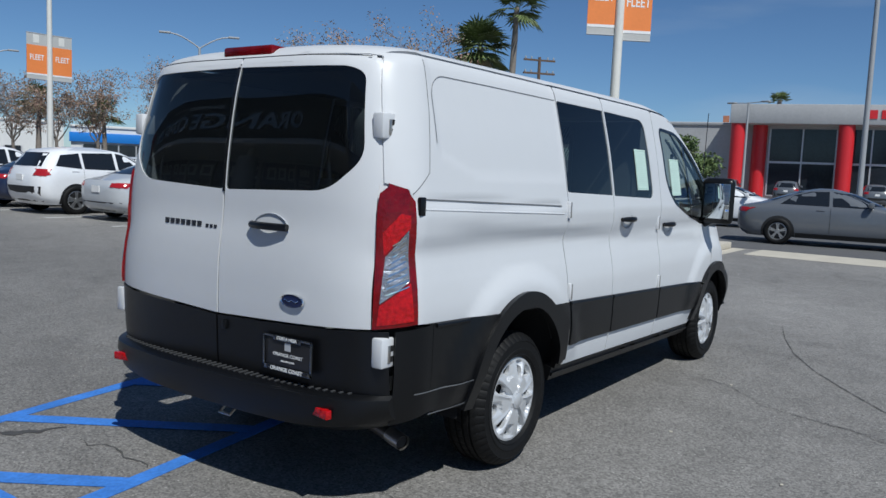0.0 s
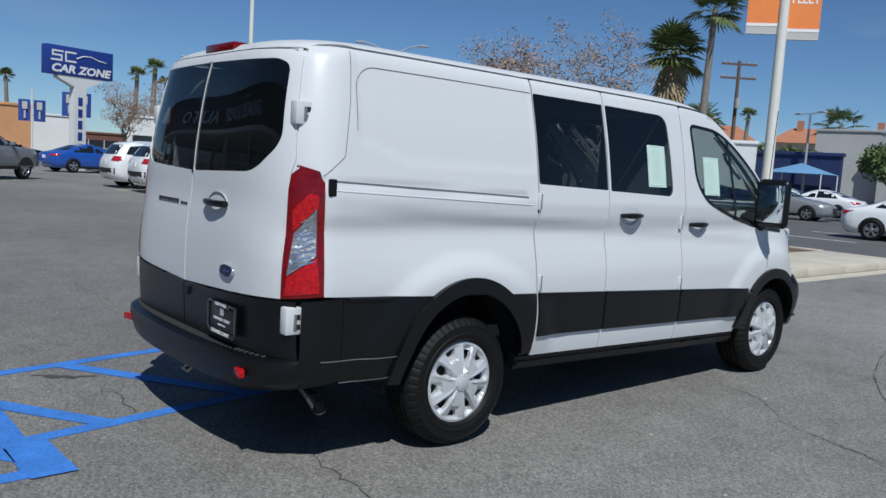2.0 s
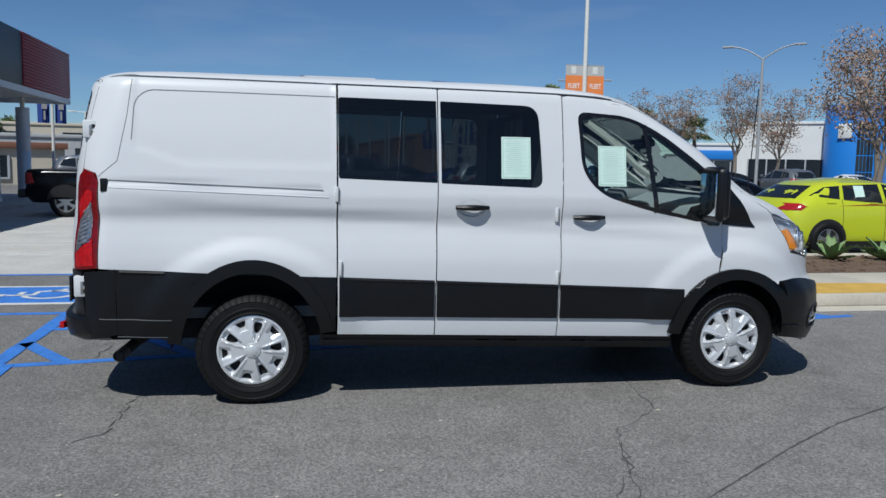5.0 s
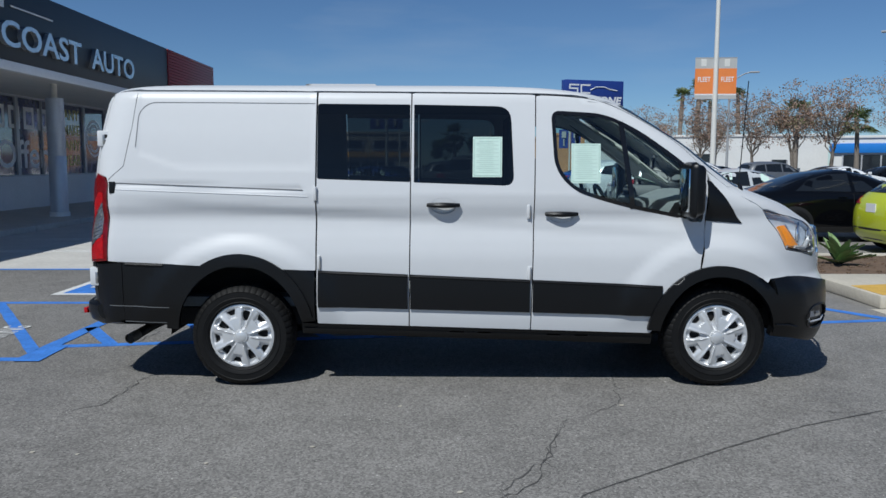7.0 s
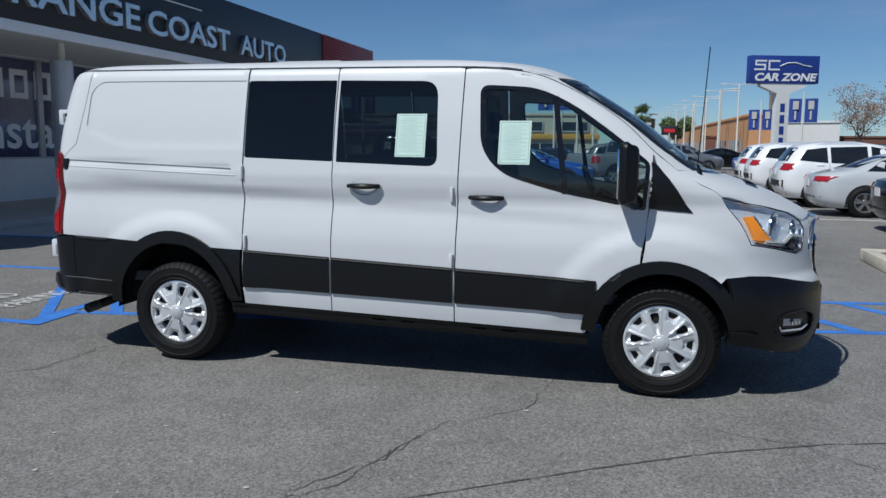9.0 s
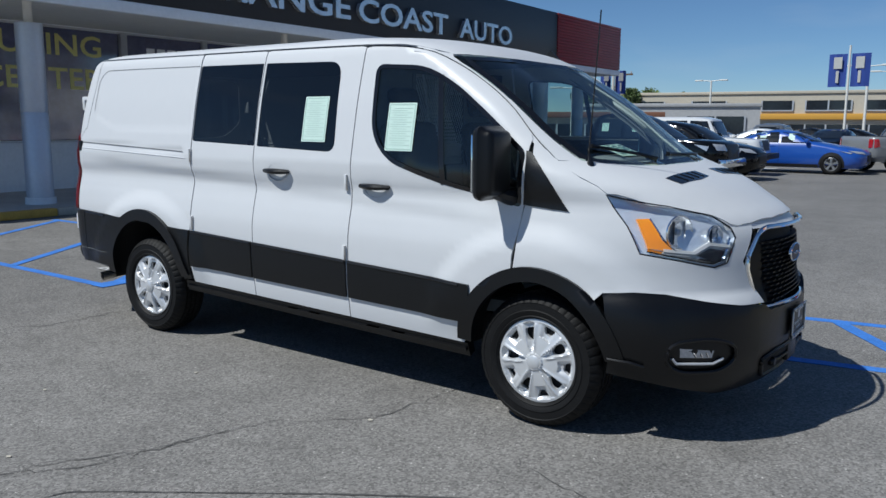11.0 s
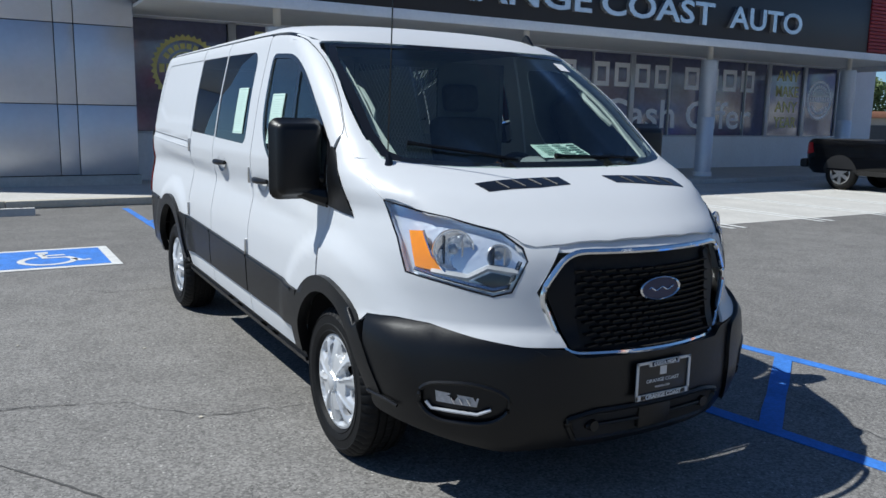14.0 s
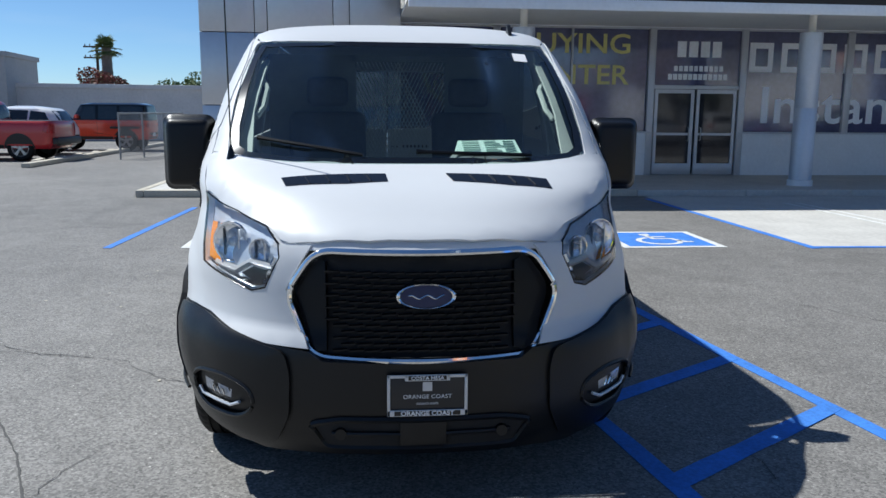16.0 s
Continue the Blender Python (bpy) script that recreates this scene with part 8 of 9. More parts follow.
banner(far_pole, 0, 0, 4.15, 5.78, 0.72, -4)
banner(far_pole, 0, 0, 4.15, 5.78, 0.72, -4, -1)

# pylon sign of the neighbouring dealer
pylon = thing("pylon_sign", "white pylon with a blue dealer sign on top", "sign", (10.45, 42.2, 0), 18)
bm = prism(bmesh.new(), [(-0.36, 0), (0.36, 0), (0.36, 4.45), (1.3, 4.85), (1.3, 5.0), (-1.3, 5.0), (-1.3, 4.85), (-0.36, 4.45)], 0.44, Matrix.Translation((0, -0.22, 0)))
part("pylon", bm, WALL_WHITE, pylon)
face = part("sign_face", boxed(-1.95, -0.26, 5.0, 1.95, 0.26, 6.5, bevel=0.02), SIGN_BLUE, pylon)
lettering("CAR ZONE", 0.56, WHITE_TEXT, face, Matrix.Translation((0, -0.265, 5.15)) @ Matrix.Rotation(radians(90), 4, "X"), depth=0.004, heavy=0.022, stretch=1.24, shear=0.2)
bm = bmesh.new()
for x0, z0, x1, z1 in ((-1.7, 6.16, -1.05, 6.25), (-1.7, 5.99, -1.61, 6.16), (-1.7, 5.95, -1.1, 6.04), (-1.19, 5.78, -1.1, 5.95), (-1.75, 5.70, -1.1, 5.79), (-0.95, 6.16, -0.3, 6.25), (-0.95, 5.79, -0.86, 6.16), (-0.95, 5.70, -0.3, 5.79)):
    box(bm, x0, -0.272, z0, x1, -0.262, z1)
tube(bm, [(-0.3, -0.27, 5.92), (0.1, -0.27, 6.1), (0.6, -0.27, 6.12), (1.05, -0.27, 5.98), (1.5, -0.27, 5.92)], 0.035, 6)
part("emblem", bm, WHITE_TEXT, face)
for k in range(4):
    part("number_bar", boxed(-0.13, -0.232, 1.6 + 0.62 * k, 0.13, -0.222, 2.05 + 0.62 * k), SIGN_BLUE, pylon)


def flag_pole(x, y, h, z0, z1, w, rz, group="blue flags on poles"):
    f = thing("flag_pole", "white pole with two blue flags", "flag", (x, y, 0), rz, group=group)
    post(f, 0, 0, 0, h, 0.07, 0.05, POLE_WHITE)
    for s in (-1, 1):
        bm = bmesh.new()
        cols = []
        for i in range(7):
            xx = s * (0.1 + w * i / 6)
            yy = 0.05 * math.sin(i * 1.3)
            cols.append([bm.verts.new((xx, yy + d, z)) for z in (z0, z1) for d in (0, 0.01)])
        for a, b in zip(cols, cols[1:]):
            bm.faces.new((a[0], b[0], b[2], a[2]))
            bm.faces.new((a[1], a[3], b[3], b[1]))
        bm.faces.new(cols[0][:2] + cols[0][3:1:-1])
        flag = part("flag", bm, FLAG_BLUE, f)
        bm = bmesh.new()
        box(bm, min(s * (0.1 + w * 0.25), s * (0.1 + w * 0.7)), -0.075, z0 + (z1 - z0) * 0.55, max(s * (0.1 + w * 0.25), s * (0.1 + w * 0.7)), -0.06, z0 + (z1 - z0) * 0.9)
        box(bm, min(s * (0.1 + w * 0.4), s * (0.1 + w * 0.55)), -0.075, z0 + (z1 - z0) * 0.12, max(s * (0.1 + w * 0.4), s * (0.1 + w * 0.55)), -0.06, z0 + (z1 - z0) * 0.48)
        part("flag_print", bm, BANNER_GREY, flag)


flag_pole(13.6, 53.4, 5.3, 3.2, 4.8, 0.8, -10)
flag_pole(11.0, 54.0, 4.8, 2.7, 4.1, 0.7, -10)
flag_pole(-1.8, 39.9, 5.5, 3.5, 5.1, 0.85, -5)
flag_pole(-8.7, 27.3, 4.1, 2.85, 3.8, 0.42, 30)


def lamp_post(x, y, h, rz, heads, mat=POLE_WHITE, arm=1.0, curved=False, label="white twin-headed light pole", group="light poles of the lots"):
    p = thing("light_pole", label, "lamp post", (x, y, 0), rz, group=group)
    post(p, 0, 0, 0, h, 0.10, 0.07, mat)
    for s in heads:
        bm = bmesh.new()
        if curved:
            tube(bm, [(s * arm * t, 0, h + 0.75 * math.sin(t * 1.45)) for t in (0, 0.2, 0.4, 0.6, 0.8, 1.0)], 0.045, 6)
        else:
            tube(bm, [(0, 0, h - 0.05), (s * arm, 0, h)], 0.035, 6)
        a = part("arm", bm, mat, p)
        zz = h + (0.75 if curved else 0.0)
        part("lamp_head", boxed(min(s * arm, s * (arm + 0.65)), -0.16, zz - 0.04, max(s * arm, s * (arm + 0.65)), 0.16, zz + 0.06, bevel=0.03), mat, a)


lamp_post(26.9, 36.2, 7.9, -38, (-1, 1), POLE_GREY, 1.6, True, "grey street light with two curved arms", "street lights")
lamp_post(26.1, 0.95, 11.0, 20, (-1, 1), POLE_GREY, 1.6, True, "grey street light with two curved arms", "street lights")
lamp_post(51.3, 21.4, 6.5, 60, (-1, 1), POLE_GREY, 0.9)
lamp_post(54.7, 12.2, 7.0, 70, (-1, 1), POLE_GREY, 1.0)
lamp_post(21.8, 51.0, 7.2, -20, (-1, 1), POLE_GREY, 1.3, True, "grey street light with two curved arms", "street lights")
for k in range(12):
    lamp_post(11.6 - 0.75 * k, 74 + 9.5 * k, 7.3, 0, (-1, 1))
for k in range(5):
    lamp_post(9.6 - 0.3 * k, 70 + 15 * k, 6.6, 0, (1,))
for x, y in ((-2.6, 52.0), (-2.0, 58.5), (-1.2, 66.0), (-16.1, 64.4), (-15.0, 36.3)):
    lamp_post(x, y, 3.6 if y < 40 else 5.3, 0, (-1, 1), arm=0.7)

# ---------------------------------------------------------------- buildings round about
def block(name, label, x0, y0, x1, y1, h, depth, mat, openings=(), band=None, roof=None):
    """A building with its front from (x0, y0) to (x1, y1), seen from the lot; openings: along from, along to, low, high."""
    ln = math.hypot(x1 - x0, y1 - y0)
    b = thing(name, label, "building", (x0, y0, 0), math.degrees(math.atan2(y1 - y0, x1 - x0)))
    part("wall", boxed(0, 0.0, 0, ln, depth, h), mat, b)
    part("parapet", boxed(-0.1, -0.12, h - 0.02, ln + 0.1, depth + 0.1, h + 0.22, bevel=0.02), roof or mat, b)
    for a, c, z0, z1 in openings:
        w = part("window", boxed(a, -0.05, z0, c, 0.05, z1), FAR_GLASS, b)
        n = max(1, int((c - a) / (2.6 if z1 - z0 > 4 else 1.6)))
        for k in range(n + 1):
            x = a + (c - a) * k / n
            part("mullion", boxed(x - 0.06, -0.11, z0, x + 0.06, -0.05, z1), ALU, w)
        if z1 - z0 > 4:
            part("transom", boxed(a, -0.10, (z0 + z1) / 2 - 0.09, c, -0.05, (z0 + z1) / 2 + 0.09), ALU, w)
        part("sill", boxed(a - 0.05, -0.12, z0 - 0.10, c + 0.05, -0.02, z0), ALU, w)
    if band:
        z0, z1, m = band
        part("band", boxed(-0.15, -0.25, z0, ln + 0.15, 0.0, z1, bevel=0.03), m, b)
    return b


# the front runs so that its left end, seen from the lot, comes first
block("showroom", "grey showroom with red columns across the street", 70.4, 24.0, 74.5, -22.0, 6.5, 14, WALL_GREY, [(9.6, 31.0, 0.4, 6.2), (32.0, 44.0, 0.4, 6.2)])
red = thing("showroom_canopy", "grey flat canopy on fat red columns", "canopy", (68.4, 17.2, 0), -79)
part("fascia", boxed(0, -0.4, 6.5, 40, 3.4, 8.15, bevel=0.05), WALL_GREY, red)
for x, y in ((0.7, 0.3), (2.4, 2.2), (9.2, 0.3), (18.0, 0.3), (27.0, 0.3)):
    bm = bmesh.new()
    lathe(bm, [(0, 0.62), (6.5, 0.62)], 20, "z", (x, y, 0))
    part("column", bm, DEALER_RED, red)
bm = bmesh.new()
for k in range(6):
    box(bm, 10.5 + 1.1 * k, -0.46, 7.0, 11.3 + 1.1 * k, -0.40, 7.7)
part("sign_print", bm, DEALER_RED, red)
block("workshop", "grey workshop beside the showroom", 71.2, 30.0, 73.6, 18.2, 6.7, 10, WALL_GREY, [(10.2, 11.6, 0.2, 4.6)])
condo = thing("apartment_house", "tan apartment house with terracotta tile roofs", "building", (113, 56, 0), -72, group="tan apartment houses")
part("wall", boxed(0, 0, 0, 9.5, 8, 8.0), WALL_BEIGE, condo)
bm = from_faces([(-0.6, -0.7, 7.9), (10.1, -0.7, 7.9), (10.1, 8.7, 7.9), (-0.6, 8.7, 7.9), (2.2, 4, 10.3), (7.4, 4, 10.3)], [(0, 1, 5, 4), (1, 2, 5), (2, 3, 4, 5), (3, 0, 4), (3, 2, 1, 0)])
part("roof", bm, ROOF_TILE, condo)
for x in (1.0, 4.0, 7.0):
    for z in (2.0, 5.2):
        part("window", boxed(x, -0.06, z, x + 1.6, 0.05, z + 1.5), FAR_GLASS, condo)
    part("balcony", boxed(x - 0.2, -0.9, 4.5, x + 1.9, 0.0, 5.1, bevel=0.03), WALL_BEIGE, condo)
part("chimney", boxed(3.0, 3.0, 9.2, 3.9, 3.9, 11.4), ROOF_TILE, condo)
for dx, dy, k in ((3.4, -10.2, 0), (6.0, -20.5, 0), (-6, 11.5, 0), (9.0, -31, 0), (-11, 22, 0), (-17, 33, 0), (14, -46, 0)):
    copy_thing(condo, pose(113 + dx, 56 + dy, 0.6 * (k % 2), 0, 0, -72))
block("trailer_row", "long white trailer boxes behind the palms", 46.0, 33.5, 50.6, 24.6, 4.3, 2.5, WALL_WHITE)
block("blue_fence", "dark blue screened fence across the street", 51.6, 26.4, 52.2, 19.4, 3.7, 0.4, material("navy_screen", (0.016, 0.030, 0.10), 0.8, vary=0.2))
shade = thing("shade_tent", "pale blue shade tent over parked cars", "tent", (48.6, 22.9, 0), -86)
bm = from_faces([(0, 0, 2.4), (3.8, 0, 2.4), (3.8, 3, 2.4), (0, 3, 2.4), (1.9, 1.5, 3.1)], [(0, 1, 4), (1, 2, 4), (2, 3, 4), (3, 0, 4)])
part("canvas", bm, material("canvas_blue", (0.14, 0.30, 0.50), 0.8, vary=0.1), shade)
for x, y in ((0.05, 0.05), (3.75, 0.05), (3.75, 2.95), (0.05, 2.95)):
    post(shade, x, y, 0, 2.42, 0.04, 0.04, POLE_WHITE, "leg")
# blue cylinder dealership
block("dealership", "white dealership wall with a dark doorway", 40.5, 61.0, 46.5, 55.6, 5.7, 12, WALL_WHITE, [(1.0, 7.4, 0.3, 2.6)])
block("dealership", "white dealership wall beside the blue tower", 48.1, 52.0, 62.0, 38.5, 6.2, 12, WALL_WHITE, [(2.2, 4.6, 0.4, 2.4), (7.5, 10.5, 0.4, 2.4)])
tower_b = thing("blue_tower", "bright blue round dealership tower with a glazed front", "building", (47.0, 53.6, 0))
bm = bmesh.new()
lathe(bm, [(0, 2.5), (6.9, 2.5), (7.1, 2.4), (7.1, 0.01)], 36, "z")
part("drum", bm, DEALER_BLUE, tower_b)
gl = bmesh.new()
for a0 in range(232, 262, 6):
    for k in range(4):
        z0 = 0.3 + 1.35 * k
        q = [(2.53 * math.cos(radians(a)), 2.53 * math.sin(radians(a)), z) for a, z in ((a0 + 0.4, z0), (a0 + 5.6, z0), (a0 + 5.6, z0 + 1.25), (a0 + 0.4, z0 + 1.25))]
        part("pane", from_faces(q, [(0, 1, 2, 3)]), FAR_GLASS, tower_b)
gl.free()
part("emblem_plate", boxed(-0.55, -0.06, 4.3, 0.55, 0.06, 5.5, bevel=0.05, m=pose(2.6 * math.cos(radians(212)), 2.6 * math.sin(radians(212)), 0, 0, 0, 122 - 0)), WALL_WHITE, tower_b)
stele = thing("sign_pylon", "white pylon sign with a blue head", "sign", (34.0, 22.5, 0), -53)
part("base", boxed(-0.6, -0.2, 0, 0.6, 0.2, 3.65, bevel=0.02), WALL_WHITE, stele)
hd = part("head", boxed(-0.72, -0.26, 3.65, 0.72, 0.26, 5.6, bevel=0.03), DEALER_BLUE, stele)
bm = bmesh.new()
for k in range(5):
    box(bm, -0.56 + 0.23 * k, -0.275, 3.85, -0.38 + 0.23 * k, -0.262, 4.1)
tube(bm, [(-0.38, -0.27, 5.4), (-0.42, -0.27, 4.45), (0.42, -0.27, 4.45), (0.38, -0.27, 5.4)], 0.04, 6, closed=True)
part("emblem", bm, WALL_WHITE, hd)
block("white_hall", "long low white hall behind bare trees", 26.2, 80.2, 40.5, 74.8, 4.4, 10, WALL_WHITE, [(0.5, 4.5, 0.3, 2.6), (10.0, 11.5, 0.5, 2.0)])
block("blue_awning_hall", "white hall with a bright blue awning", 38.5, 70.0, 47.5, 64.6, 4.0, 8, WALL_WHITE, [(1.0, 9.0, 0.3, 2.4)], (2.6, 3.5, DEALER_BLUE))
block("white_office", "white two-storey office behind palms", 16.0, 92.0, 24.0, 90.5, 4.2, 8, WALL_WHITE, [(0.6, 2.6, 1.6, 3.0)])
block("brick_hall", "low dark brick hall", 10.0, 96.0, 36.0, 92.0, 2.6, 6, material("dark_brick", (0.16, 0.075, 0.055), 0.9, vary=0.2), [(3.0, 20.0, 1.0, 1.9)])
block("orange_hall", "long orange stucco hall far off", 9.2, 164.0, 12.4, 72.0, 4.3, 3, WALL_ORANGE, [(3 + 11 * k, 11 + 11 * k, 0.4, 2.2) for k in range(8)])
block("beige_hall", "beige hall with an orange band and upper windows", -26.0, 68.0, -1.0, 70.2, 4.3, 12, WALL_BEIGE, [(1.5, 4.5, 2.9, 3.7), (7.0, 10.0, 2.9, 3.7), (13.0, 15.5, 2.9, 3.7), (16.5, 20.0, 2.9, 3.7), (21.0, 24.2, 2.9, 3.7), (2.0, 23.0, 0.3, 1.7)], (2.1, 2.6, material("amber_band", (0.62, 0.33, 0.05), 0.7)))
block("grey_hall", "low grey hall with a dark shopfront", -22.0, 51.0, -9.5, 54.5, 2.9, 8, WALL_GREY, [(8.0, 12.0, 0.4, 2.2)])
block("brown_shed", "long low shed with a brown roof edge", -30.0, 36.5, -12.3, 43.0, 2.1, 5, WALL_BEIGE, [(2.0, 16.0, 0.4, 1.6)], (2.0, 2.35, material("brown_fascia", (0.22, 0.10, 0.06), 0.8, vary=0.2)))
for x, y, z, w in ((3.2, 114, 5.4, 2.8), (6.6, 112, 4.4, 2.2)):
    bb = thing("billboard", "dark roadside billboard on a post", "sign", (x, y, 0), -3, group="far billboards")
    post(bb, 0, 0, 0, z - 1, 0.18, 0.18, POLE_GREY)
    pnl = part("panel", boxed(-w / 2, -0.15, z - 1.3, w / 2, 0.15, z, bevel=0.02), SIGN_BLACK, bb)
    part("panel_print", boxed(-w / 3, -0.17, z - 0.9, w / 3, -0.15, z - 0.45), DEALER_RED if w < 2.5 else BANNER_GREY, pnl)
# behind the shop
block("block_wall", "pale block wall behind the parked trucks", -34.2, -24.0, -37.0, -8.5, 2.65, 0.3, BLOCK_WALL)
block("dark_shed", "dark corner of a shed with a pitched eave", -33.4, -24.5, -34.0, -17.6, 4.1, 5, WALL_GREY)
fence = thing("wire_fence", "temporary chain-link fence panel with posts", "fence", (-19.35, -8.1, 0), 166.7)
for k in range(4):
    post(fence, 2.4 * k * 0.62, 0, 0, 1.5, 0.03, 0.03, POLE_GREY, "fence_post")
bm = bmesh.new()
for k in range(46):
    for sg in (-1, 1):
        x0 = -1.5 + 0.13 * k
        a, b = [x0, 0.08], [x0 + sg * 1.38, 1.46]
        f0 = [a, b]
        if min(a[0], b[0]) > 4.46 or max(a[0], b[0]) < 0:
            continue
        def clip(p, q):
            if p[0] < 0:
                t = (0 - p[0]) / (q[0] - p[0])
                return [0, p[1] + (q[1] - p[1]) * t]
            if p[0] > 4.46:
                t = (4.46 - p[0]) / (q[0] - p[0])
                return [4.46, p[1] + (q[1] - p[1]) * t]
            return p
        a2, b2 = clip(a, b), clip(b, a)
        tube(bm, [(a2[0], 0, a2[1]), (b2[0], 0, b2[1])], 0.006, 3)
part("wire_mesh", bm, POLE_GREY, fence)
bm = bmesh.new()
tube(bm, [(0, 0, 1.47), (4.46, 0, 1.47)], 0.025, 8)
part("top_rail", bm, POLE_GREY, fence)
for k in range(5):
    st = thing("wheel_stop", "pale concrete wheel stop before the parked trucks", "wheel stop", (-17.2 - 1.5 * k, -9.9 + 0.05 * k, 0), 12, group="wheel stops behind the shop")
    part("block", prism(bmesh.new(), [(-0.6, 0), (0.6, 0), (0.6, 0.14), (-0.6, 0.14)], 0.18), PALE_CONCRETE, st)
part("bed_edge", boxed(-34, -9.6, 0, -15.5, -9.35, 0.13, bevel=0.02), PALE_CONCRETE)
tagged(bpy.data.objects["bed_edge"], "pale kerb edge before the parked trucks", "kerb", kind="structure")
stairs = thing("loading_ramp", "tan loading ramp of a far yard", "ramp", (-62, -17.0, 0), 0)
part("slope", prism(bmesh.new(), [(0, 0), (6, 0), (6, 0.3), (0, 2.9)], 3.0), WALL_BEIGE, stairs)


# ---------------------------------------------------------------- trees and palms
def limb(bm, a, b, r0, r1, rnd, bend=0.12, n=4, sides=6):
    """A crooked tapered limb; gives back its points."""
    a, b = Vector(a), Vector(b)
    ln = (b - a).length
    pts = []
    for i in range(n + 1):
        t = i / n
        j = Vector((rnd.uniform(-1, 1), rnd.uniform(-1, 1), rnd.uniform(-0.5, 0.5))) * ln * bend * math.sin(math.pi * t)
        pts.append(a.lerp(b, t) + j)
    tube(bm, pts, [r0 + (r1 - r0) * i / n for i in range(n + 1)], sides)
    return pts


def street_tree(x, y, h, spread, seed, leaves=AUTUMN, density=60, size=0.07, label="half-bare street tree with dry brown leaves", group="half-bare street trees", trunk_part=0.32):
    rnd = random.Random(seed)
    t = thing("tree", label, "tree", (x, y, 0), group=group)
    bm = bmesh.new()
    z1 = h * trunk_part
    trunk = limb(bm, (0, 0, 0), (rnd.uniform(-0.2, 0.2), rnd.uniform(-0.2, 0.2), z1), 0.045 * h * 0.5, 0.028 * h * 0.5, rnd, 0.04, 5, 8)
    tips = []
    for k in range(7):
        a = 2 * math.pi * k / 7 + rnd.uniform(-0.3, 0.3)
        up = rnd.uniform(0.45, 1.0)
        out = spread * (1.15 - 0.75 * up) * rnd.uniform(0.8, 1.1)
        end = Vector((math.cos(a) * out, math.sin(a) * out, z1 + (h - z1) * up * 0.92))
        pts = limb(bm, trunk[-1] - Vector((0, 0, 0.3 * rnd.random())), end, 0.014 * h * 0.5, 0.012, rnd, 0.10, 5)
        for i in (2, 3, 4, 5):
            for _ in range(3):
                d = Vector((rnd.uniform(-1, 1), rnd.uniform(-1, 1), rnd.uniform(-0.15, 0.9))) * spread * 0.42
                q = limb(bm, pts[i], pts[i] + d, 0.018, 0.005, rnd, 0.14, 3, 4)
                tips.append((q[-1], spread * 0.24))
                for _ in range(2):
                    e = Vector((rnd.uniform(-1, 1), rnd.uniform(-1, 1), rnd.uniform(-0.2, 0.8))) * spread * 0.22
                    q2 = limb(bm, q[2], q[2] + e, 0.008, 0.003, rnd, 0.1, 2, 3)
                    tips.append((q2[-1], spread * 0.15))
    part("trunk", bm, BARK, t, smooth=60)
    leaf_cloud("crown", [(p.x, p.y, p.z, r) for p, r in tips], max(3, int(density / 3.2)), size * 0.82, leaves, t, seed, kind="stuff")
    return t


for i, (x, y, h, sp) in enumerate(((26.5, 26.2, 8.2, 2.9), (27.0, 20.0, 8.7, 3.1), (20.4, 18.6, 6.6, 2.4), (31.0, 45.5, 8.0, 2.6))):
    street_tree(x, y, h, sp, 20 + i, density=60)
base_tree = street_tree(23.8, 51.4, 7.0, 2.3, 40, density=50, size=0.08, leaves=AUTUMN)
for k, (x, y, f) in enumerate(((20.5, 52.6, 0.95), (26.3, 50.4, 1.07), (28.6, 49.4, 1.09), (33.0, 43.5, 1.05), (25.7, 65.3, 1.0), (18.0, 57.0, 0.9))):
    copy_thing(base_tree, pose(x, y, 0, 0, 0, 57 * k + 30) @ Matrix.Scale(f, 4))


def bush(x, y, h, r, seed, mat, label, category="tree", count=420, leaf=0.09):
    rnd = random.Random(seed)
    b = thing("bush_tree", label, category, (x, y, 0))
    bm = bmesh.new()
    centres = []
    top = limb(bm, (0, 0, 0), (0.1, 0.05, h * 0.35), 0.13, 0.09, rnd, 0.06, 4, 7)[-1]
    for k in range(11):
        a = 2 * math.pi * k / 11 + rnd.uniform(-0.3, 0.3)
        c = Vector((math.cos(a) * r * rnd.uniform(0.25, 0.75), math.sin(a) * r * rnd.uniform(0.25, 0.75), h * rnd.uniform(0.42, 0.82)))
        limb(bm, top, c, 0.05, 0.015, rnd, 0.1, 4, 5)
        centres.append((c.x, c.y, c.z, r * rnd.uniform(0.28, 0.48)))
    part("trunk", bm, BARK, b, smooth=60)
    leaf_cloud("crown", centres, count, leaf, mat, b, seed, kind="stuff")
    return b


bush(36.4, 10.3, 4.2, 1.9, 1, GREEN_LEAF, "dense green street tree with many small leaves")
bush(-73, -25.2, 6.0, 2.7, 2, RED_BLOOM, "reddish flowering shrub over a wall", "shrub", leaf=0.14)
bush(-75, -18.3, 5.4, 3.2, 3, GREEN_LEAF, "green leafy tree behind the shop", leaf=0.14)
green = bush(-25, 69, 5.4, 2.5, 4, GREEN_LEAF, "green leafy tree far off", leaf=0.16)
tagged(green, group="green trees far off")
for k, (x, y, f) in enumerate(((-30, 72, 1.0), (-21, 75, 0.9), (-37, 66, 1.1), (8, 128, 1.2), (2, 130, 1.1), (62, 27, 0.9), (66, 34, 1.0), (58, 31, 0.8), (41, 30.5, 0.75))):
    copy_thing(green, pose(x, y, 0, 0, 0, 71 * k) @ Matrix.Scale(f, 4))


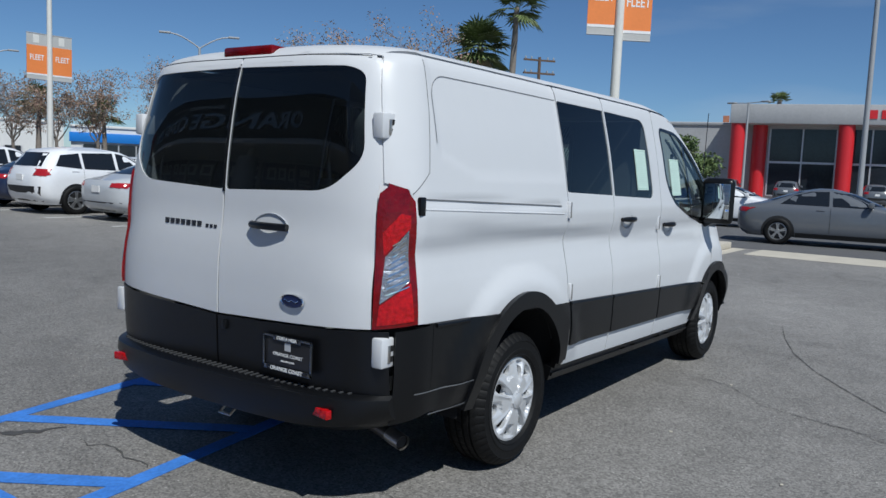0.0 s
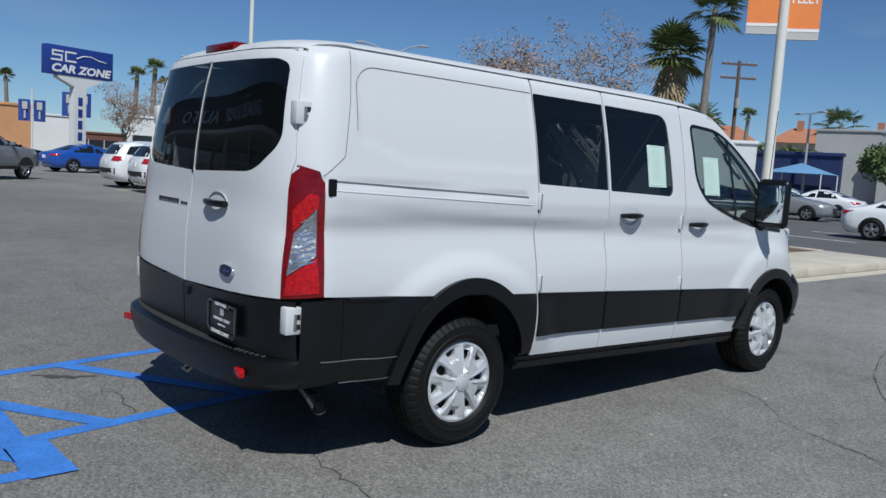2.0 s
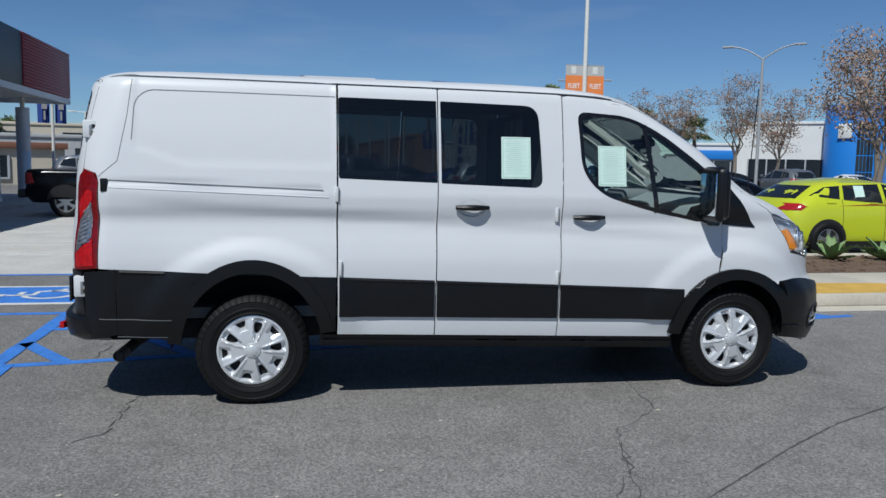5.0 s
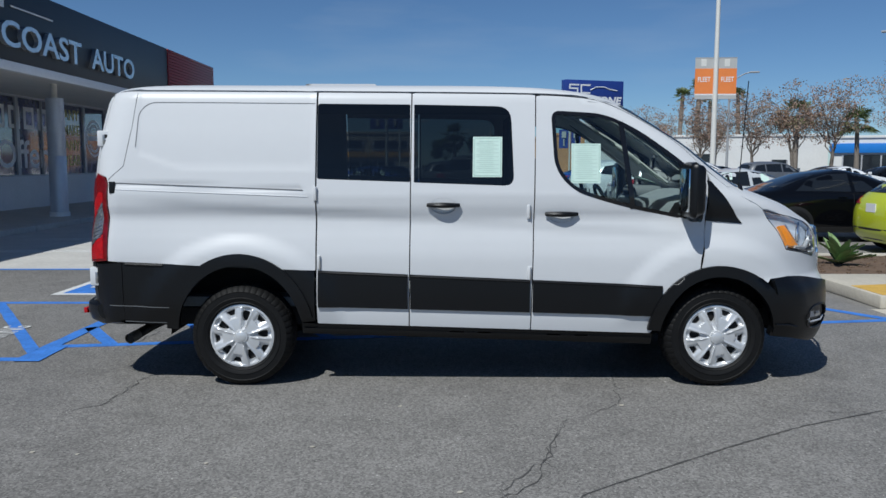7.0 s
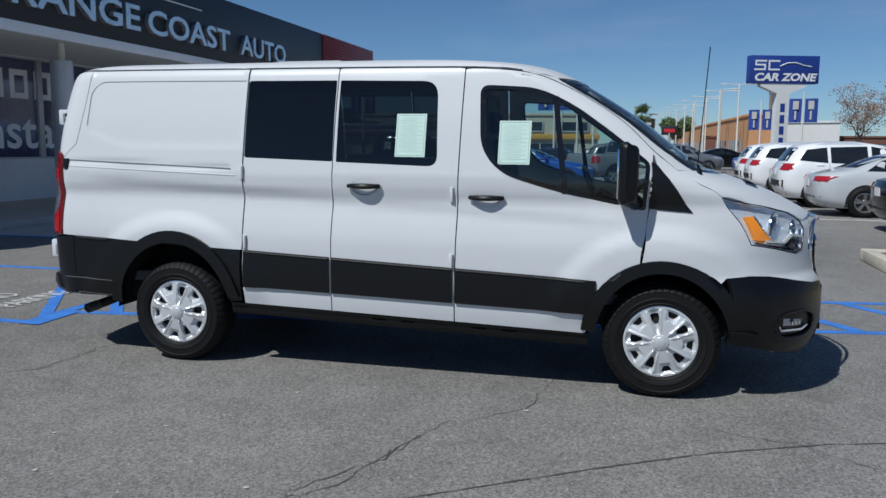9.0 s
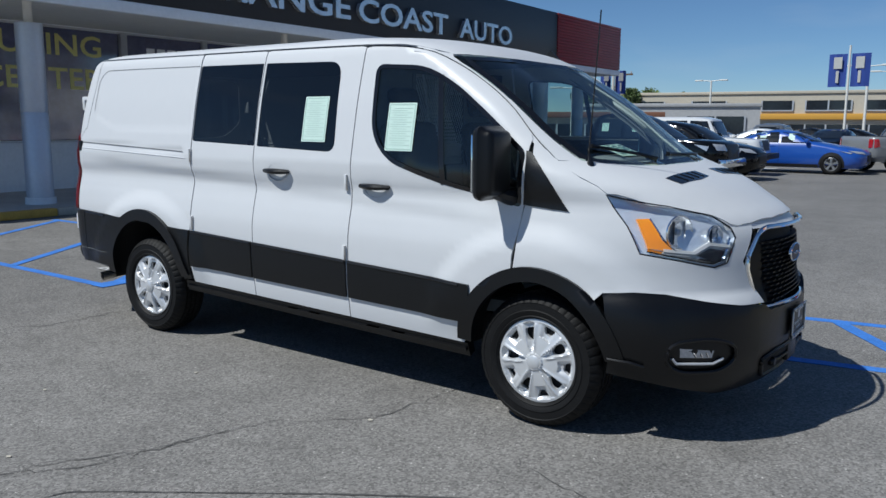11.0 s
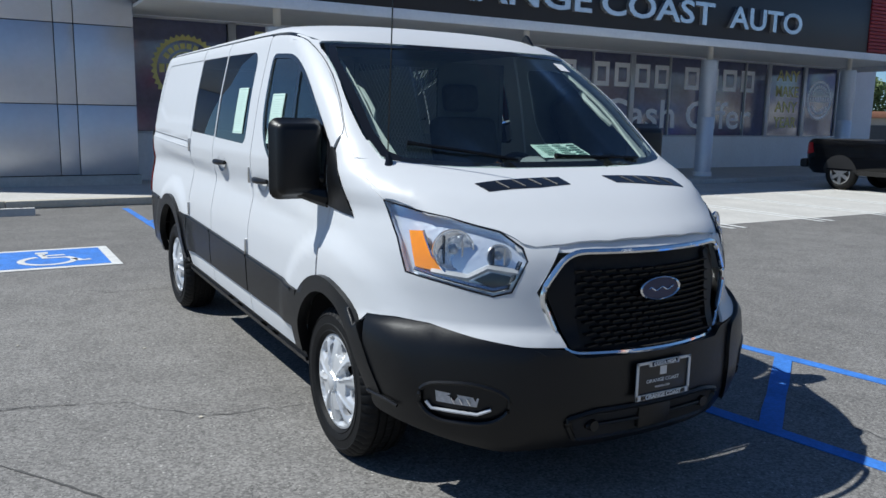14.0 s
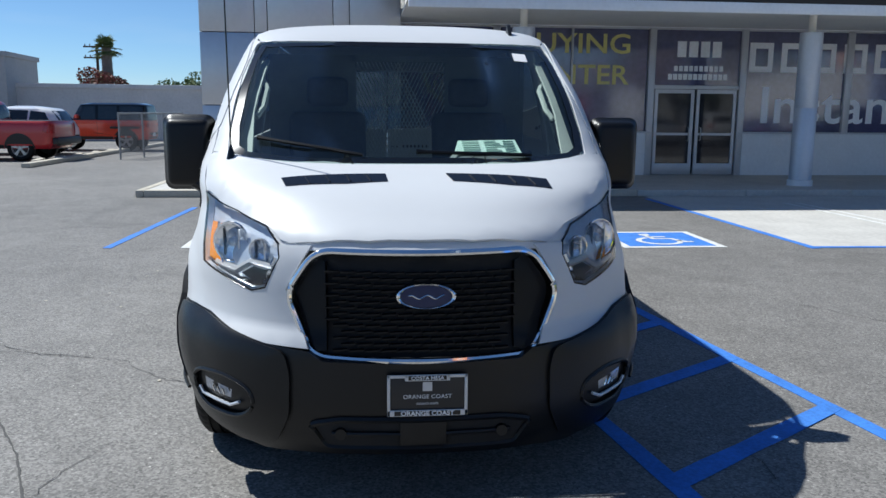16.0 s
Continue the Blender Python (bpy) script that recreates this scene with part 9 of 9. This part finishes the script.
def fan_frond(bm, o, a, lift, ln, rnd, droop):
    """A stalk with a fan of narrow blades."""
    d = Vector((math.cos(a) * math.cos(lift), math.sin(a) * math.cos(lift), math.sin(lift)))
    p = Vector(o) + d * ln * 0.5
    side = Vector((-math.sin(a), math.cos(a), 0))
    up = side.cross(d)
    s0 = bm.verts.new(Vector(o) + side * 0.02)
    s1 = bm.verts.new(Vector(o) - side * 0.02)
    s2, s3 = bm.verts.new(p - side * 0.015), bm.verts.new(p + side * 0.015)
    bm.faces.new((s0, s1, s2, s3))
    for k in range(15):
        t = radians(-105 + 15 * k)
        v = d * math.cos(t) + side * math.sin(t)
        l2 = ln * (0.62 if abs(t) < 1.2 else 0.45) * rnd.uniform(0.85, 1.1)
        q = p + v * l2 * 0.6 - Vector((0, 0, droop * 0.3 * l2)) + up * 0.03
        e = p + v * l2 - Vector((0, 0, droop * l2))
        n = v.cross(up).normalized() * ln * 0.035
        bm.faces.new([bm.verts.new(c) for c in (p, q + n, e, q - n)])


def fan_palm(x, y, h, top, seed, r=0.22, skirt=0.0, fronds=34, ln=1.5, lean=0.0, label="tall fan palm with a shaggy dry skirt", group=""):
    rnd = random.Random(seed)
    p = thing("palm", label, "palm", (x, y, 0), group=group)
    bm = bmesh.new()
    n = 16
    tube(bm, [(lean * (i / n) ** 1.5, 0, h * i / n) for i in range(n + 1)], [r * (1.25 - 0.45 * i / n) * (1 + 0.06 * (i % 2)) for i in range(n + 1)], 10)
    part("trunk", bm, PALM_BARK, p, smooth=60)
    bm = bmesh.new()
    for k in range(fronds):
        fan_frond(bm, (lean, 0, h - 0.1), rnd.uniform(0, 6.283), radians(rnd.uniform(-35, 82)), ln * rnd.uniform(0.85, 1.1), rnd, 0.28)
    crown = part("crown", bm, PALM_LEAF, p, smooth=None)
    tagged(crown, kind="stuff")
    if skirt:
        bm = bmesh.new()
        for k in range(70):
            fan_frond(bm, (lean, 0, h - 0.15 - skirt * rnd.random() ** 1.4 * 0.75), rnd.uniform(0, 6.283), radians(rnd.uniform(-80, -52)), ln * rnd.uniform(0.7, 0.95), rnd, 0.35)
        tagged(part("dry_skirt", bm, DRY_FROND, p, smooth=None), kind="stuff")
    return p


fan_palm(49.5, 31.3, 11.0, 13.4, 1, 0.30, 3.2, 60, 2.6)
fan_palm(48.3, 27.8, 13.6, 15.2, 2, 0.24, 0.0, 38, 2.2, 0.5, "tall slender fan palm with a small crown")
small_palm = fan_palm(47.2, 30.2, 5.0, 6.6, 3, 0.18, 0.0, 26, 1.7, 0.2, "small green palm beside a tall one", "small green palms")
for k, (x, y, f) in enumerate(((50.9, 29.6, 1.1), (47.6, 32.4, 0.9), (101, 66, 2.0), (103, 62, 2.1), (99, 70, 2.2), (108, 44, 2.0), (33.5, 66.5, 1.2), (35.8, 60.0, 1.0), (3.0, 88.0, 1.0))):
    copy_thing(small_palm, pose(x, y, 0, 0, 0, 67 * k) @ Matrix.Scale(f, 4))

far_palm = fan_palm(27.1, 80.9, 8.9, 9.5, 5, 0.24, 0.0, 22, 1.15, 0.3, "slender fan palm far off behind the halls", "slender palms far off")
for k, (x, y, f) in enumerate(((28.7, 80.3, 1.1), (30.0, 79.8, 0.92), (32.8, 78.6, 0.98), (16.0, 84.0, 0.85), (103.6, 21.6, 1.32), (98.0, 52.0, 1.2))):
    copy_thing(far_palm, pose(x, y, 0, 0, 0, 67 * k) @ Matrix.Scale(f, 4))
fan_palm(-75, -25.4, 7.5, 8.8, 6, 0.55, 0.0, 34, 1.5, 0.0, "thick-trunked fan palm behind the wall")


def utility_pole(x, y, h, rz, arms):
    u = thing("utility_pole", "dark wooden utility pole with cross arms", "utility pole", (x, y, 0), rz, group="wooden utility poles")
    post(u, 0, 0, 0, h, 0.17, 0.12, WOOD_POLE)
    for k in range(arms):
        z = h - 0.25 - 1.05 * k
        a = part("cross_arm", boxed(-1.35, -0.08, z - 0.07, 1.35, 0.08, z + 0.07), WOOD_POLE, u)
        for xx in (-1.2, -0.7, 0.7, 1.2):
            part("insulator", boxed(xx - 0.05, -0.05, z + 0.07, xx + 0.05, 0.05, z + 0.27, bevel=0.02), POLE_GREY, a)
    part("transformer", lathe(bmesh.new(), [(h - 3.6, 0.01), (h - 3.6, 0.22), (h - 2.9, 0.22), (h - 2.85, 0.01)], 12, "z", (0.0, -0.38, 0)), POLE_GREY, u)


utility_pole(54.5, 28.8, 10.8, -40, 2)
utility_pole(-22.7, 60.0, 6.0, 10, 1)
utility_pole(-76.0, -26.6, 7.9, 80, 2)

# ---------------------------------------------------------------- show truck on the street
TRUCK_BLUE = material("truck_blue", (0.03, 0.06, 0.17), 0.3, coat=0.7, vary=0.1, scale=2)
TRUCK_RED = material("truck_red", (0.50, 0.03, 0.03), 0.3, coat=0.7, vary=0.06, scale=2)
truck = thing("flatbed_truck", "flatbed truck painted with stars and red stripes", "truck", (19.4, 12.6, 0), -63)
cab = part("cab", boxed(-1.1, -1.1, 1.0, 0.5, 1.1, 2.55, bevel=0.16, segments=3), TRUCK_RED, truck)
part("windscreen", boxed(0.46, -0.88, 1.72, 0.52, 0.88, 2.38, bevel=0.02), CAR_GLASS, cab)
for s in (-1, 1):
    part("door_window", boxed(-0.75, s * 1.085 - 0.02, 1.72, 0.25, s * 1.085 + 0.035 * s + 0.02, 2.35, bevel=0.015), CAR_GLASS, cab)
    part("mirror", boxed(0.45, s * 1.40 - 0.10, 1.65, 0.53, s * 1.40 + 0.10, 2.15, bevel=0.03), CHROME, cab)
part("roof_edge", boxed(-1.12, -1.0, 2.52, 0.42, 1.0, 2.62, bevel=0.04), WALL_WHITE, cab)
bm = boxed(0.4, -0.98, 0.85, 1.95, 0.98, 1.78, bevel=0.2, segments=3)
for v in bm.verts:
    if v.co.z > 1.3:
        v.co.z -= 0.20 * max(0, v.co.x - 0.4)
hood = part("hood", bm, TRUCK_BLUE, truck, "dark blue hood with white stars and red stripes")
for k in range(5):
    y = -0.5 + 0.25 * k
    bm = from_faces([(0.75, y - 0.06, 1.745), (1.75, y - 0.06, 1.53), (1.75, y + 0.06, 1.53), (0.75, y + 0.06, 1.745)], [(0, 1, 2, 3)])
    part("stripe", bm, WALL_WHITE if k % 2 else TRUCK_RED, hood, smooth=None)
for k in range(7):
    x, z = 0.62 + 0.2 * k, 1.15 + 0.18 * ((k * 2) % 3)
    pts = []
    for j in range(10):
        rr = 0.085 if j % 2 == 0 else 0.036
        pts.append((x + rr * math.sin(j * math.pi / 5), z + rr * math.cos(j * math.pi / 5)))
    for s in (-1, 1):
        part("star", prism(bmesh.new(), pts, 0.012, Matrix.Translation((0, s * 0.985 - 0.006, 0))), WALL_WHITE, hood)
part("grille", boxed(1.90, -0.55, 0.85, 2.0, 0.55, 1.40, bevel=0.02), CHROME, hood)
for k in range(6):
    part("grille_bar", boxed(2.0, -0.5, 0.90 + 0.08 * k, 2.015, 0.5, 0.925 + 0.08 * k), CAR_BLACK, hood)
part("bumper", boxed(1.95, -1.12, 0.45, 2.15, 1.12, 0.78, bevel=0.05), CHROME, truck)
part("bed", boxed(-3.2, -1.15, 0.95, -1.2, 1.15, 1.12, bevel=0.02), CAR_BLACK, truck)
part("chassis", boxed(-3.1, -0.45, 0.55, 1.8, 0.45, 0.95), CAR_BLACK, truck)
tyre, rim, disc = car_wheel(0.48, True)
for x in (1.15, -2.3):
    for s in (-1, 1):
        w = new("wheel", tyre)
        w.parent, w.matrix_basis = truck, pose(x, s * 1.1, 0.48, 0, 0, 0 if s < 0 else 180)
        for nm, me in (("rim", rim), ("brake_disc", disc)):
            o = new(nm, me)
            o.parent = w
